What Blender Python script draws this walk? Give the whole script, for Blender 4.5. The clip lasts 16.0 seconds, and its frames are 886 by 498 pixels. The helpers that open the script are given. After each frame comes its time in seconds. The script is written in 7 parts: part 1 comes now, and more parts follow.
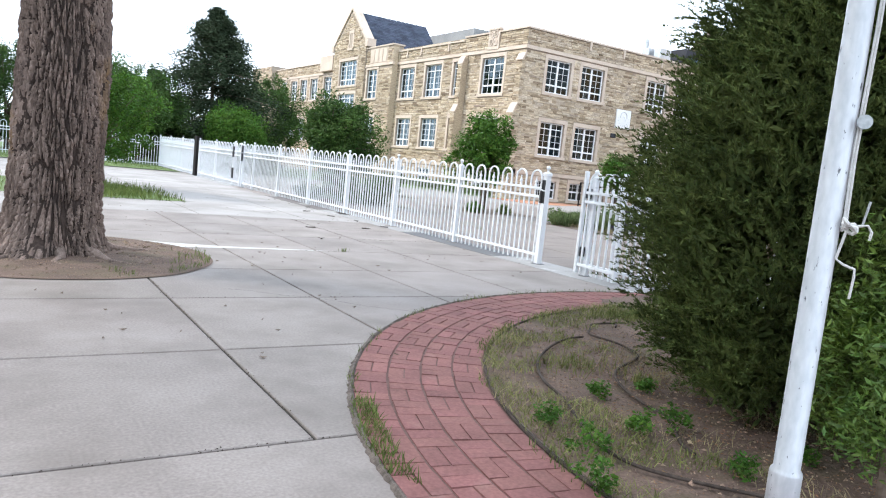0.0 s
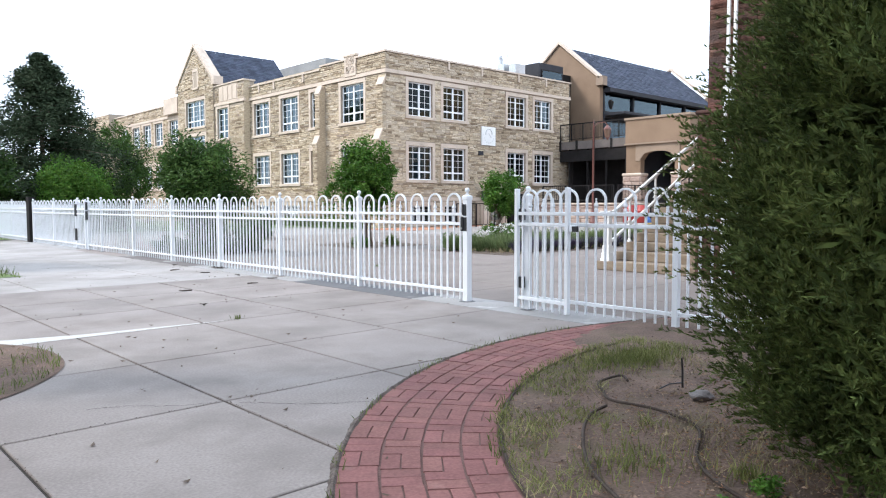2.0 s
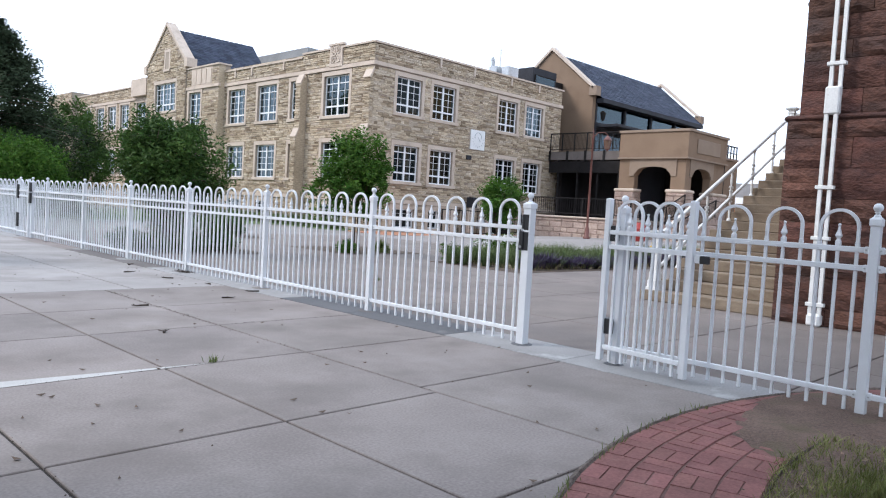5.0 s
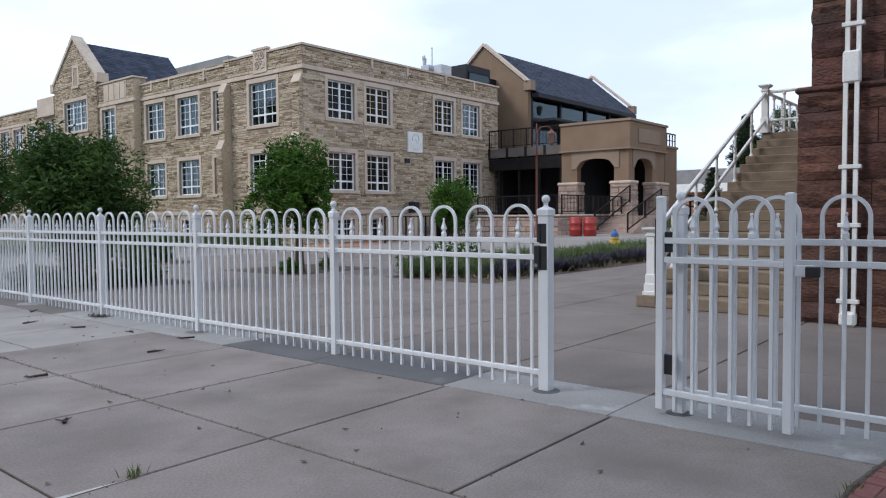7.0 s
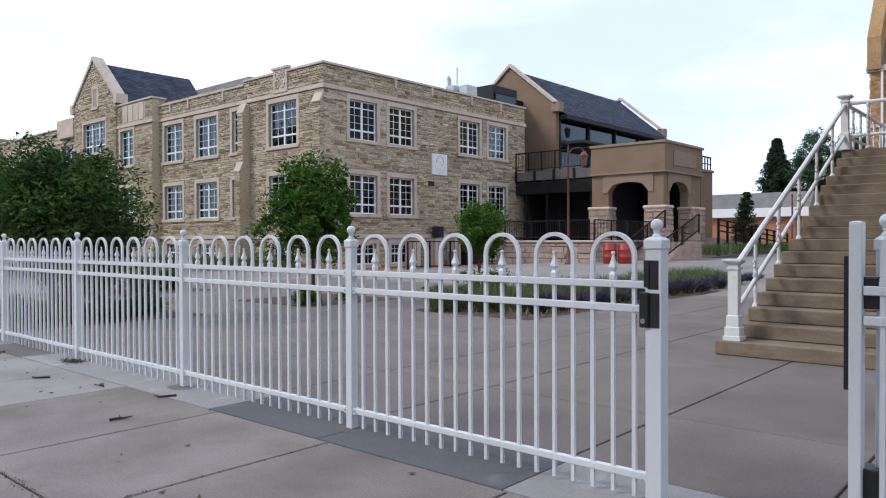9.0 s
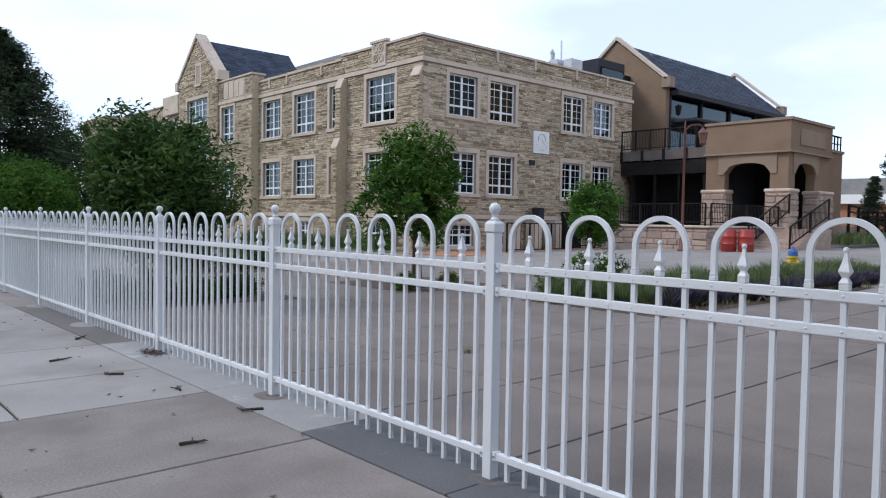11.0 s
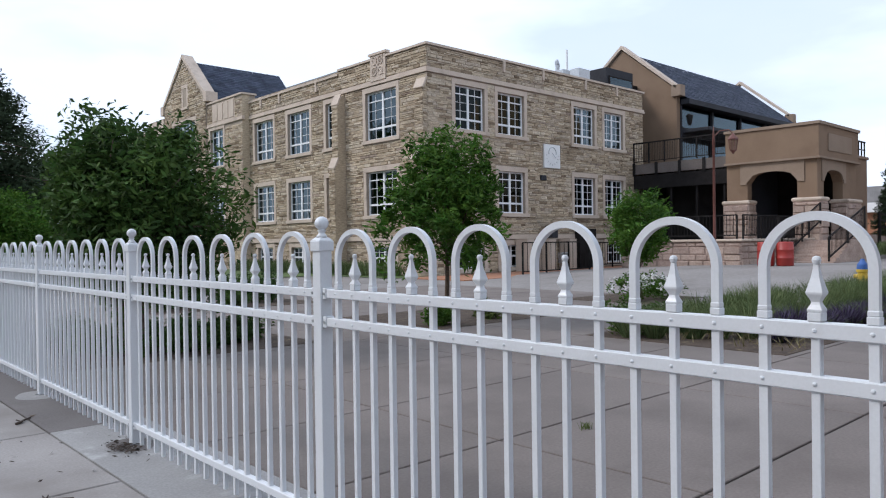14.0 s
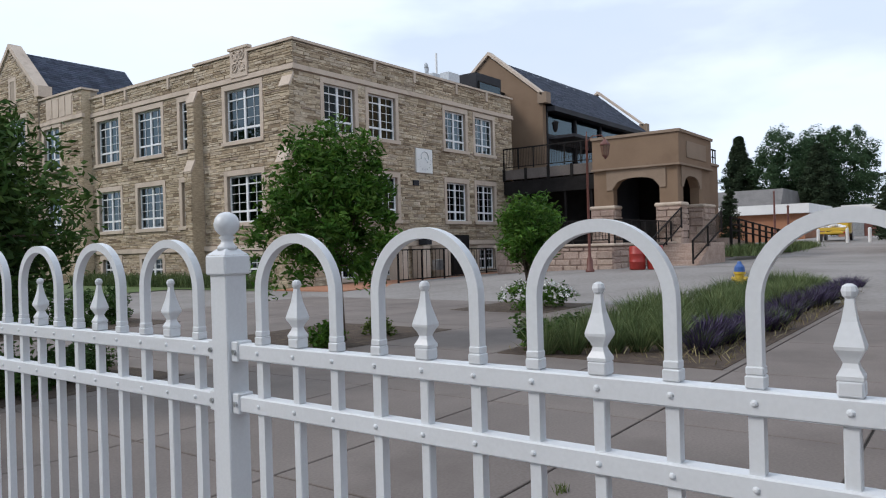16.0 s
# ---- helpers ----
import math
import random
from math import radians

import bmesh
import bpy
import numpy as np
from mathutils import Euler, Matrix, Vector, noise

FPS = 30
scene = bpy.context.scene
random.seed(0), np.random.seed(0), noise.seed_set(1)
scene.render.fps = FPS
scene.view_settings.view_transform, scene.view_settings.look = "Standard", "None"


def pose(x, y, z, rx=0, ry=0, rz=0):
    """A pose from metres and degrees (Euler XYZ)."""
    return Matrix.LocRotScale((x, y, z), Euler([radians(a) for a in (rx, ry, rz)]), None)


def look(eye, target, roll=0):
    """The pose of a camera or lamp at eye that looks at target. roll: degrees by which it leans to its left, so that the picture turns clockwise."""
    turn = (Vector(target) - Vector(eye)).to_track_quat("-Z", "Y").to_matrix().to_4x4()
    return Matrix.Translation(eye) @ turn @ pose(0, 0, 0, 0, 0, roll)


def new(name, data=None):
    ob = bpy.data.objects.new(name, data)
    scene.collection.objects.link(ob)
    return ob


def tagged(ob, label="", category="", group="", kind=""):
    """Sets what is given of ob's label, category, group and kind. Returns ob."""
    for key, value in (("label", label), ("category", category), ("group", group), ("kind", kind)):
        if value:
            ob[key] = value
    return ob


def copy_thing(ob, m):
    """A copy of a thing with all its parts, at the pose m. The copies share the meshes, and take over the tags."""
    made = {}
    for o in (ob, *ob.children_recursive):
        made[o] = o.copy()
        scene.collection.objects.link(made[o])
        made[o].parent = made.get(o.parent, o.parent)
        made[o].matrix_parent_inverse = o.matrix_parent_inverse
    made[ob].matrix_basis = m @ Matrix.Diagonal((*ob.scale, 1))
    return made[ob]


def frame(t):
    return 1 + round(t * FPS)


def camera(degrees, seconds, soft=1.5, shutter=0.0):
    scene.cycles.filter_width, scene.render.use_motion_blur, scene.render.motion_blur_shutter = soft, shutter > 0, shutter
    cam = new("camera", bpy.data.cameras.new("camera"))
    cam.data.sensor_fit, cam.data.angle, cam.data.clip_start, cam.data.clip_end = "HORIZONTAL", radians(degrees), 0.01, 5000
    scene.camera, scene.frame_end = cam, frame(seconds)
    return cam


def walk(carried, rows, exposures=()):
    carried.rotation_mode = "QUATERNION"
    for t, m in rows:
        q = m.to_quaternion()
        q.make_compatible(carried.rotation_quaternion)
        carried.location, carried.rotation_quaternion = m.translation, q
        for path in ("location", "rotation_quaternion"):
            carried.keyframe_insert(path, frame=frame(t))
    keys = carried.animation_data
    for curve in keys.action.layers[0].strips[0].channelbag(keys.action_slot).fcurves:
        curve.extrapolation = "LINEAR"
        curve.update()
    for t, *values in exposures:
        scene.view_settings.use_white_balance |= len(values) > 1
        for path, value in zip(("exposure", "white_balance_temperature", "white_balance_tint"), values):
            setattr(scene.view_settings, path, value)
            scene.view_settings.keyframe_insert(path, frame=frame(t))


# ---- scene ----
cam = camera(62.5, 16.0, soft=1.15)
PATH = [
    (0, (0.002, 0.059, 1.323), (1.073, 1.734, 1.106), 6.0),
    (0.5, (0.166, 0.509, 1.235), (1.328, 2.127, 1.053), 3.1),
    (1, (0.283, 0.905, 1.193), (1.441, 2.528, 1.028), 2.1),
    (1.5, (0.413, 1.43, 1.277), (1.656, 2.993, 1.162), 2.6),
    (2, (0.487, 1.862, 1.314), (1.843, 3.327, 1.192), -0.1),
    (2.5, (0.645, 2.294, 1.293), (1.919, 3.834, 1.214), 0.6),
    (3, (0.882, 2.779, 1.239), (2.01, 4.424, 1.085), 1.3),
    (3.5, (1.11, 3.203, 1.266), (2.254, 4.832, 1.068), 5.7),
    (4, (1.286, 3.597, 1.251), (2.4, 5.239, 0.998), 6.3),
    (4.5, (1.478, 4.011, 1.362), (2.817, 5.483, 1.166), 3.2),
    (4.7, (1.512, 4.128, 1.309), (2.914, 5.547, 1.173), 3.7),
    (7, (2.507, 5.854, 1.385), (4.048, 7.125, 1.293), -0.5),
    (7.5, (2.83, 6.183, 1.416), (4.411, 7.406, 1.332), -0.6),
    (8, (3.131, 6.456, 1.429), (4.689, 7.702, 1.292), 2.0),
    (8.5, (3.442, 6.809, 1.414), (5.037, 8.011, 1.3), -0.2),
    (9, (3.703, 7.142, 1.428), (5.209, 8.457, 1.403), -0.2),
    (9.5, (3.925, 7.482, 1.442), (5.255, 8.974, 1.358), 1.1),
    (12, (4.908, 9.24, 1.421), (6.246, 10.725, 1.362), 0.7),
    (12.5, (5.087, 9.662, 1.397), (6.445, 11.13, 1.367), 0.6),
    (13, (5.169, 10.056, 1.417), (6.507, 11.541, 1.341), -1.1),
    (13.5, (5.377, 10.444, 1.421), (6.659, 11.978, 1.356), 0.1),
    (14, (5.52, 10.85, 1.408), (6.872, 12.323, 1.39), -0.8),
    (14.5, (5.763, 11.177, 1.411), (7.233, 12.532, 1.358), -1.6),
    (15, (5.992, 11.502, 1.427), (7.514, 12.799, 1.403), 0.8),
    (15.5, (6.084, 11.861, 1.442), (7.738, 12.985, 1.425), -1.0),
    (16, (6.221, 12.16, 1.431), (7.826, 13.354, 1.425), -1.6),
]
EXPOSURE = [(0.0, 0.60, 5750, 10), (1.5, 0.64, 5750, 11), (2.2, 0.31, 5650, 12), (3.0, -0.14, 5480, 14), (4.0, -0.10, 5500, 14), (4.5, 0.05, 5550, 14), (7.0, -0.65, 5580, 13), (9.0, -0.57, 5600, 14), (9.5, -0.65, 5500, 14), (12.5, -0.59, 5520, 13), (14.0, -0.63, 5600, 14), (15.3, -0.67, 5680, 13), (16.0, -0.77, 5750, 12)]
walk(cam, [(t, look(eye, target, roll)) for t, eye, target, roll in PATH], EXPOSURE)
# ---- world and light ----
SUN_EL, SUN_AZ = 40.0, 140.0      # degrees; azimuth counted from +x towards +y
world = bpy.data.worlds.new("world")
scene.world = world
world.use_nodes = True
wn, wl = world.node_tree.nodes, world.node_tree.links
wn.clear()
w_out, w_bg = wn.new("ShaderNodeOutputWorld"), wn.new("ShaderNodeBackground")
w_sky, w_mix = wn.new("ShaderNodeTexSky"), wn.new("ShaderNodeMix")
w_sky.sky_type, w_sky.sun_disc = "NISHITA", False
w_sky.sun_elevation, w_sky.sun_rotation = radians(SUN_EL), radians(90 - SUN_AZ)
w_sky.air_density, w_sky.dust_density = 1.0, 2.0
w_tc, w_map, w_noise, w_ramp = wn.new("ShaderNodeTexCoord"), wn.new("ShaderNodeMapping"), wn.new("ShaderNodeTexNoise"), wn.new("ShaderNodeValToRGB")
w_map.inputs["Scale"].default_value = (1.0, 1.0, 3.2)
w_noise.inputs["Scale"].default_value, w_noise.inputs["Detail"].default_value, w_noise.inputs["Roughness"].default_value = 1.7, 6.0, 0.52
w_ramp.color_ramp.elements[0].position, w_ramp.color_ramp.elements[1].position = 0.40, 0.53
w_ramp.color_ramp.elements[0].color = (0.76, 0.76, 0.76, 1)
w_mix.data_type = "RGBA"
w_mix.inputs["B"].default_value = (9.4, 9.6, 10.0, 1)
w_thick, w_cloud = wn.new("ShaderNodeTexNoise"), wn.new("ShaderNodeMix")
w_thick.inputs["Scale"].default_value, w_thick.inputs["Detail"].default_value = 3.3, 5.0
w_cloud.data_type = "RGBA"
w_cloud.inputs["A"].default_value, w_cloud.inputs["B"].default_value = (12.6, 13.9, 14.4, 1), (15.4, 15.6, 15.9, 1)
wl.new(w_tc.outputs["Generated"], w_map.inputs["Vector"])
wl.new(w_map.outputs["Vector"], w_noise.inputs["Vector"])
wl.new(w_map.outputs["Vector"], w_thick.inputs["Vector"])
wl.new(w_thick.outputs["Fac"], w_cloud.inputs["Factor"])
wl.new(w_cloud.outputs["Result"], w_mix.inputs["B"])
wl.new(w_noise.outputs["Fac"], w_ramp.inputs["Fac"])
wl.new(w_ramp.outputs["Color"], w_mix.inputs["Factor"])
wl.new(w_sky.outputs["Color"], w_mix.inputs["A"])
wl.new(w_mix.outputs["Result"], w_bg.inputs["Color"])
w_bg.inputs["Strength"].default_value = 0.12
wl.new(w_bg.outputs["Background"], w_out.inputs["Surface"])

sun_data = bpy.data.lights.new("sun", "SUN")
sun_data.energy, sun_data.angle, sun_data.color = 2.9, radians(14), (1.0, 0.88, 0.72)
sun = new("sun", sun_data)
sd = Vector((math.cos(radians(SUN_EL)) * math.cos(radians(SUN_AZ)), math.cos(radians(SUN_EL)) * math.sin(radians(SUN_AZ)), math.sin(radians(SUN_EL))))
sun.matrix_world = look(sd * 60, (0, 0, 0))


# ---- materials ----
def rgb(c):
    return (c[0], c[1], c[2], 1)


def material(name, a, b, scale=4.0, fine=40.0, rough=0.7, bump=0.15, bump_dist=0.01, metal=0.0, random_tint=0.0, island=0.0,
             stretch=(1, 1, 1), spec=0.5, stain=None, stain_scale=0.7, stain_at=(0.5, 0.72), translucent=0.0):
    """Two-scale noise colour between a and b, with fine bump, optional stains, and a tint per object or per island."""
    m = bpy.data.materials.new(name)
    m.use_nodes = True
    n, l = m.node_tree.nodes, m.node_tree.links
    n.clear()
    out, bs = n.new("ShaderNodeOutputMaterial"), n.new("ShaderNodeBsdfPrincipled")
    geo, mp = n.new("ShaderNodeNewGeometry"), n.new("ShaderNodeMapping")
    mp.inputs["Scale"].default_value = stretch
    l.new(geo.outputs["Position"], mp.inputs["Vector"])
    big, small, mx = n.new("ShaderNodeTexNoise"), n.new("ShaderNodeTexNoise"), n.new("ShaderNodeMath")
    big.inputs["Scale"].default_value, big.inputs["Detail"].default_value = scale, 4.0
    small.inputs["Scale"].default_value, small.inputs["Detail"].default_value = fine, 3.0
    for t in (big, small):
        l.new(mp.outputs["Vector"], t.inputs["Vector"])
    mx.operation = "MULTIPLY_ADD"
    mx.inputs[1].default_value = 0.5
    half = n.new("ShaderNodeMath")
    half.operation = "MULTIPLY"
    half.inputs[1].default_value = 0.5
    l.new(small.outputs["Fac"], half.inputs[0])
    l.new(big.outputs["Fac"], mx.inputs[0])
    l.new(half.outputs["Value"], mx.inputs[2])
    ramp = n.new("ShaderNodeValToRGB")
    ramp.color_ramp.elements[0].position, ramp.color_ramp.elements[1].position = 0.36, 0.64
    ramp.color_ramp.elements[0].color, ramp.color_ramp.elements[1].color = rgb(a), rgb(b)
    l.new(mx.outputs["Value"], ramp.inputs["Fac"])
    colour = ramp.outputs["Color"]
    if stain is not None:
        st, sr, sm = n.new("ShaderNodeTexNoise"), n.new("ShaderNodeValToRGB"), n.new("ShaderNodeMix")
        st.inputs["Scale"].default_value, st.inputs["Detail"].default_value, st.inputs["Roughness"].default_value = stain_scale, 6.0, 0.62
        sr.color_ramp.elements[0].position, sr.color_ramp.elements[1].position = stain_at
        sm.data_type = "RGBA"
        l.new(mp.outputs["Vector"], st.inputs["Vector"])
        l.new(st.outputs["Fac"], sr.inputs["Fac"])
        l.new(sr.outputs["Color"], sm.inputs["Factor"])
        l.new(colour, sm.inputs["A"])
        sm.inputs["B"].default_value = rgb(stain)
        colour = sm.outputs["Result"]
    if random_tint or island:
        hs, mr = n.new("ShaderNodeHueSaturation"), n.new("ShaderNodeMapRange")
        k = random_tint or island
        mr.inputs["To Min"].default_value, mr.inputs["To Max"].default_value = 1 - k, 1 + k
        if random_tint:
            oi = n.new("ShaderNodeObjectInfo")
            l.new(oi.outputs["Random"], mr.inputs["Value"])
        else:
            l.new(geo.outputs["Random Per Island"], mr.inputs["Value"])
        l.new(mr.outputs["Result"], hs.inputs["Value"])
        l.new(colour, hs.inputs["Color"])
        hm = n.new("ShaderNodeMapRange")
        hm.inputs["To Min"].default_value, hm.inputs["To Max"].default_value = 0.5 - k * 0.04, 0.5 + k * 0.04
        ml = n.new("ShaderNodeMath")
        ml.operation = "FRACT"
        mm = n.new("ShaderNodeMath")
        mm.operation = "MULTIPLY"
        mm.inputs[1].default_value = 7.31
        l.new(mr.inputs["Value"].links[0].from_socket, mm.inputs[0])
        l.new(mm.outputs["Value"], ml.inputs[0])
        l.new(ml.outputs["Value"], hm.inputs["Value"])
        l.new(hm.outputs["Result"], hs.inputs["Hue"])
        colour = hs.outputs["Color"]
    l.new(colour, bs.inputs["Base Color"])
    bs.inputs["Roughness"].default_value, bs.inputs["Metallic"].default_value = rough, metal
    bs.inputs["Specular IOR Level"].default_value = spec
    if bump:
        bp = n.new("ShaderNodeBump")
        bp.inputs["Strength"].default_value, bp.inputs["Distance"].default_value = bump, bump_dist
        l.new(mx.outputs["Value"], bp.inputs["Height"])
        l.new(bp.outputs["Normal"], bs.inputs["Normal"])
    if translucent:
        tr, ms = n.new("ShaderNodeBsdfTranslucent"), n.new("ShaderNodeMixShader")
        l.new(colour, tr.inputs["Color"])
        ms.inputs["Fac"].default_value = translucent
        l.new(bs.outputs["BSDF"], ms.inputs[1])
        l.new(tr.outputs["BSDF"], ms.inputs[2])
        l.new(ms.outputs["Shader"], out.inputs["Surface"])
    else:
        l.new(bs.outputs["BSDF"], out.inputs["Surface"])
    return m


def ashlar_material(name, per_object=False):
    """Split-faced sandstone: each stone takes one of a quarry's tones, with bedding streaks and pits."""
    m = bpy.data.materials.new(name)
    m.use_nodes = True
    n, l = m.node_tree.nodes, m.node_tree.links
    n.clear()
    out, bs = n.new("ShaderNodeOutputMaterial"), n.new("ShaderNodeBsdfPrincipled")
    geo, mp = n.new("ShaderNodeNewGeometry"), n.new("ShaderNodeMapping")
    mp.inputs["Scale"].default_value = (1, 1, 4.5)
    l.new(geo.outputs["Position"], mp.inputs["Vector"])
    tone = n.new("ShaderNodeValToRGB")
    tone.color_ramp.interpolation = "LINEAR"
    tones = ((0.0, (0.19, 0.14, 0.095)), (0.12, (0.31, 0.242, 0.163)), (0.35, (0.43, 0.348, 0.245)), (0.6, (0.50, 0.412, 0.296)), (0.8, (0.41, 0.342, 0.264)), (0.92, (0.57, 0.486, 0.37)), (1.0, (0.26, 0.20, 0.156)))
    for k, (at, c) in enumerate(tones):
        e = tone.color_ramp.elements[k] if k < 2 else tone.color_ramp.elements.new(at)
        e.position = at
        e.color = rgb(c)
    if per_object:
        l.new(n.new("ShaderNodeObjectInfo").outputs["Random"], tone.inputs["Fac"])
    else:
        l.new(geo.outputs["Random Per Island"], tone.inputs["Fac"])
    streak, pit, wide = n.new("ShaderNodeTexNoise"), n.new("ShaderNodeTexNoise"), n.new("ShaderNodeTexNoise")
    streak.inputs["Scale"].default_value, streak.inputs["Detail"].default_value = 5.0, 5.0
    pit.inputs["Scale"].default_value, pit.inputs["Detail"].default_value = 26.0, 3.0
    wide.inputs["Scale"].default_value, wide.inputs["Detail"].default_value = 0.5, 3.0
    for t in (streak, pit):
        l.new(mp.outputs["Vector"], t.inputs["Vector"])
    l.new(geo.outputs["Position"], wide.inputs["Vector"])
    colour = tone.outputs["Color"]
    for t, lo, hi in ((streak, 0.72, 1.26), (pit, 0.82, 1.16), (wide, 0.86, 1.13)):
        mr, mu = n.new("ShaderNodeMapRange"), n.new("ShaderNodeMix")
        mr.inputs["From Min"].default_value, mr.inputs["From Max"].default_value = 0.3, 0.7
        mr.inputs["To Min"].default_value, mr.inputs["To Max"].default_value = lo, hi
        l.new(t.outputs["Fac"], mr.inputs["Value"])
        mu.data_type, mu.blend_type = "RGBA", "MULTIPLY"
        mu.inputs["Factor"].default_value = 1.0
        l.new(colour, mu.inputs["A"])
        l.new(mr.outputs["Result"], mu.inputs["B"])
        colour = mu.outputs["Result"]
    l.new(colour, bs.inputs["Base Color"])
    bs.inputs["Roughness"].default_value, bs.inputs["Specular IOR Level"].default_value = 0.92, 0.25
    bp = n.new("ShaderNodeBump")
    bp.inputs["Strength"].default_value, bp.inputs["Distance"].default_value = 0.5, 0.03
    l.new(streak.outputs["Fac"], bp.inputs["Height"])
    l.new(bp.outputs["Normal"], bs.inputs["Normal"])
    l.new(bs.outputs["BSDF"], out.inputs["Surface"])
    return m


def glass_material(name, tint, ior=1.5):
    m = bpy.data.materials.new(name)
    m.use_nodes = True
    n, l = m.node_tree.nodes, m.node_tree.links
    n.clear()
    out, mix = n.new("ShaderNodeOutputMaterial"), n.new("ShaderNodeMixShader")
    tr, gl, fr = n.new("ShaderNodeBsdfTransparent"), n.new("ShaderNodeBsdfGlossy"), n.new("ShaderNodeFresnel")
    tr.inputs["Color"].default_value = rgb(tint)
    gl.inputs["Color"].default_value, gl.inputs["Roughness"].default_value = (0.72, 0.90, 1.0, 1), 0.02
    nz, bp = n.new("ShaderNodeTexNoise"), n.new("ShaderNodeBump")
    nz.inputs["Scale"].default_value = 1.1
    bp.inputs["Strength"].default_value, bp.inputs["Distance"].default_value = 0.12, 0.05
    l.new(nz.outputs["Fac"], bp.inputs["Height"])
    l.new(bp.outputs["Normal"], gl.inputs["Normal"])
    fr.inputs["IOR"].default_value = ior
    l.new(fr.outputs["Fac"], mix.inputs["Fac"])
    l.new(tr.outputs["BSDF"], mix.inputs[1])
    l.new(gl.outputs["BSDF"], mix.inputs[2])
    l.new(mix.outputs["Shader"], out.inputs["Surface"])
    return m


M_CONC = material("concrete", (0.160, 0.135, 0.122), (0.262, 0.229, 0.210), 1.1, 60, 0.68, 0.06, 0.004, random_tint=0.08, stain=(0.115, 0.094, 0.081), stain_scale=0.9, stain_at=(0.45, 0.78))
M_NEWCONC = material("newer_concrete", (0.245, 0.228, 0.216), (0.335, 0.314, 0.30), 0.9, 60, 0.75, 0.12, 0.004, random_tint=0.06, stain=(0.185, 0.165, 0.15), stain_scale=0.8, stain_at=(0.45, 0.75))
M_YARD = material("yard_concrete", (0.133, 0.111, 0.098), (0.195, 0.165, 0.147), 0.8, 50, 0.8, 0.08, 0.004, random_tint=0.06, stain=(0.10, 0.081, 0.071), stain_scale=0.9, stain_at=(0.48, 0.82))
M_GROUND = material("ground_concrete", (0.20, 0.183, 0.17), (0.28, 0.26, 0.245), 0.25, 8, 0.9, 0.1, 0.004, stain=(0.16, 0.145, 0.133), stain_scale=0.3)
M_PATCH = material("patch_concrete", (0.085, 0.087, 0.093), (0.125, 0.127, 0.135), 1.5, 70, 0.9, 0.2, 0.004, stain=(0.17, 0.17, 0.17), stain_scale=1.7, stain_at=(0.6, 0.72))
M_OLDPATCH = material("old_patch_concrete", (0.115, 0.104, 0.10), (0.16, 0.147, 0.141), 1.2, 60, 0.9, 0.2, 0.004, stain=(0.10, 0.088, 0.08), stain_scale=1.3, stain_at=(0.55, 0.75))
M_PALE = material("pale_concrete", (0.235, 0.23, 0.226), (0.32, 0.314, 0.308), 1.5, 60, 0.9, 0.1, 0.003, stain=(0.44, 0.44, 0.435), stain_scale=2.6, stain_at=(0.58, 0.75))
M_SAND = material("brick_joint_sand", (0.085, 0.045, 0.038), (0.15, 0.085, 0.072), 8, 90, 0.95, 0.3)
M_JOINT = material("joint_filler", (0.02, 0.017, 0.014), (0.045, 0.038, 0.032), 8, 90, 0.95, 0.3)
M_DIRT = material("dirt", (0.066, 0.042, 0.031), (0.168, 0.112, 0.084), 2.2, 55, 0.95, 1.0, 0.02, stain=(0.095, 0.072, 0.042), stain_scale=2.6, stain_at=(0.5, 0.66))
M_BRICK = material("path_brick", (0.135, 0.056, 0.05), (0.23, 0.10, 0.09), 3, 60, 0.9, 0.35, 0.004, random_tint=0.11, stain=(0.25, 0.15, 0.13), stain_scale=4.0, stain_at=(0.6, 0.9))
M_BRICKS = material("path_brick_far", (0.135, 0.056, 0.05), (0.23, 0.10, 0.09), 3, 60, 0.9, 0.35, 0.004, island=0.11, stain=(0.25, 0.15, 0.13), stain_scale=4.0, stain_at=(0.6, 0.9))
M_WHITE = material("white_paint", (0.68, 0.70, 0.725), (0.73, 0.75, 0.775), 3, 120, 0.38, 0.03, 0.001)
M_FRAME = material("window_frame_paint", (0.74, 0.75, 0.76), (0.80, 0.81, 0.82), 3, 40, 0.5, 0.03, 0.001)
M_OLDWHITE = material("old_white_paint", (0.62, 0.62, 0.60), (0.74, 0.74, 0.72), 4, 60, 0.55, 0.2, 0.002, stain=(0.40, 0.34, 0.27), stain_scale=9.0, stain_at=(0.63, 0.75))
M_POLE = material("weathered_pole_paint", (0.40, 0.415, 0.435), (0.54, 0.55, 0.57), 3, 50, 0.4, 0.15, 0.002, stretch=(1, 1, 0.35), metal=0.25, stain=(0.08, 0.08, 0.085), stain_scale=60.0, stain_at=(0.64, 0.67))
M_BLACK = material("black_plastic", (0.012, 0.012, 0.014), (0.022, 0.022, 0.025), 5, 80, 0.4, 0.05, 0.001)
M_STEEL = material("galvanised_steel", (0.35, 0.36, 0.37), (0.55, 0.56, 0.57), 8, 80, 0.35, 0.05, 0.001, metal=0.9)
M_STONE = ashlar_material("ashlar_stone")
M_STONE_ONE = ashlar_material("ashlar_block", True)
M_MORTAR = material("mortar", (0.29, 0.24, 0.187), (0.37, 0.31, 0.245), 3, 30, 0.95, 0.3)
M_LIME = material("limestone_trim", (0.46, 0.375, 0.30), (0.58, 0.485, 0.395), 1.2, 20, 0.85, 0.15, 0.005, stain=(0.33, 0.265, 0.21), stain_scale=1.6, stain_at=(0.55, 0.8))
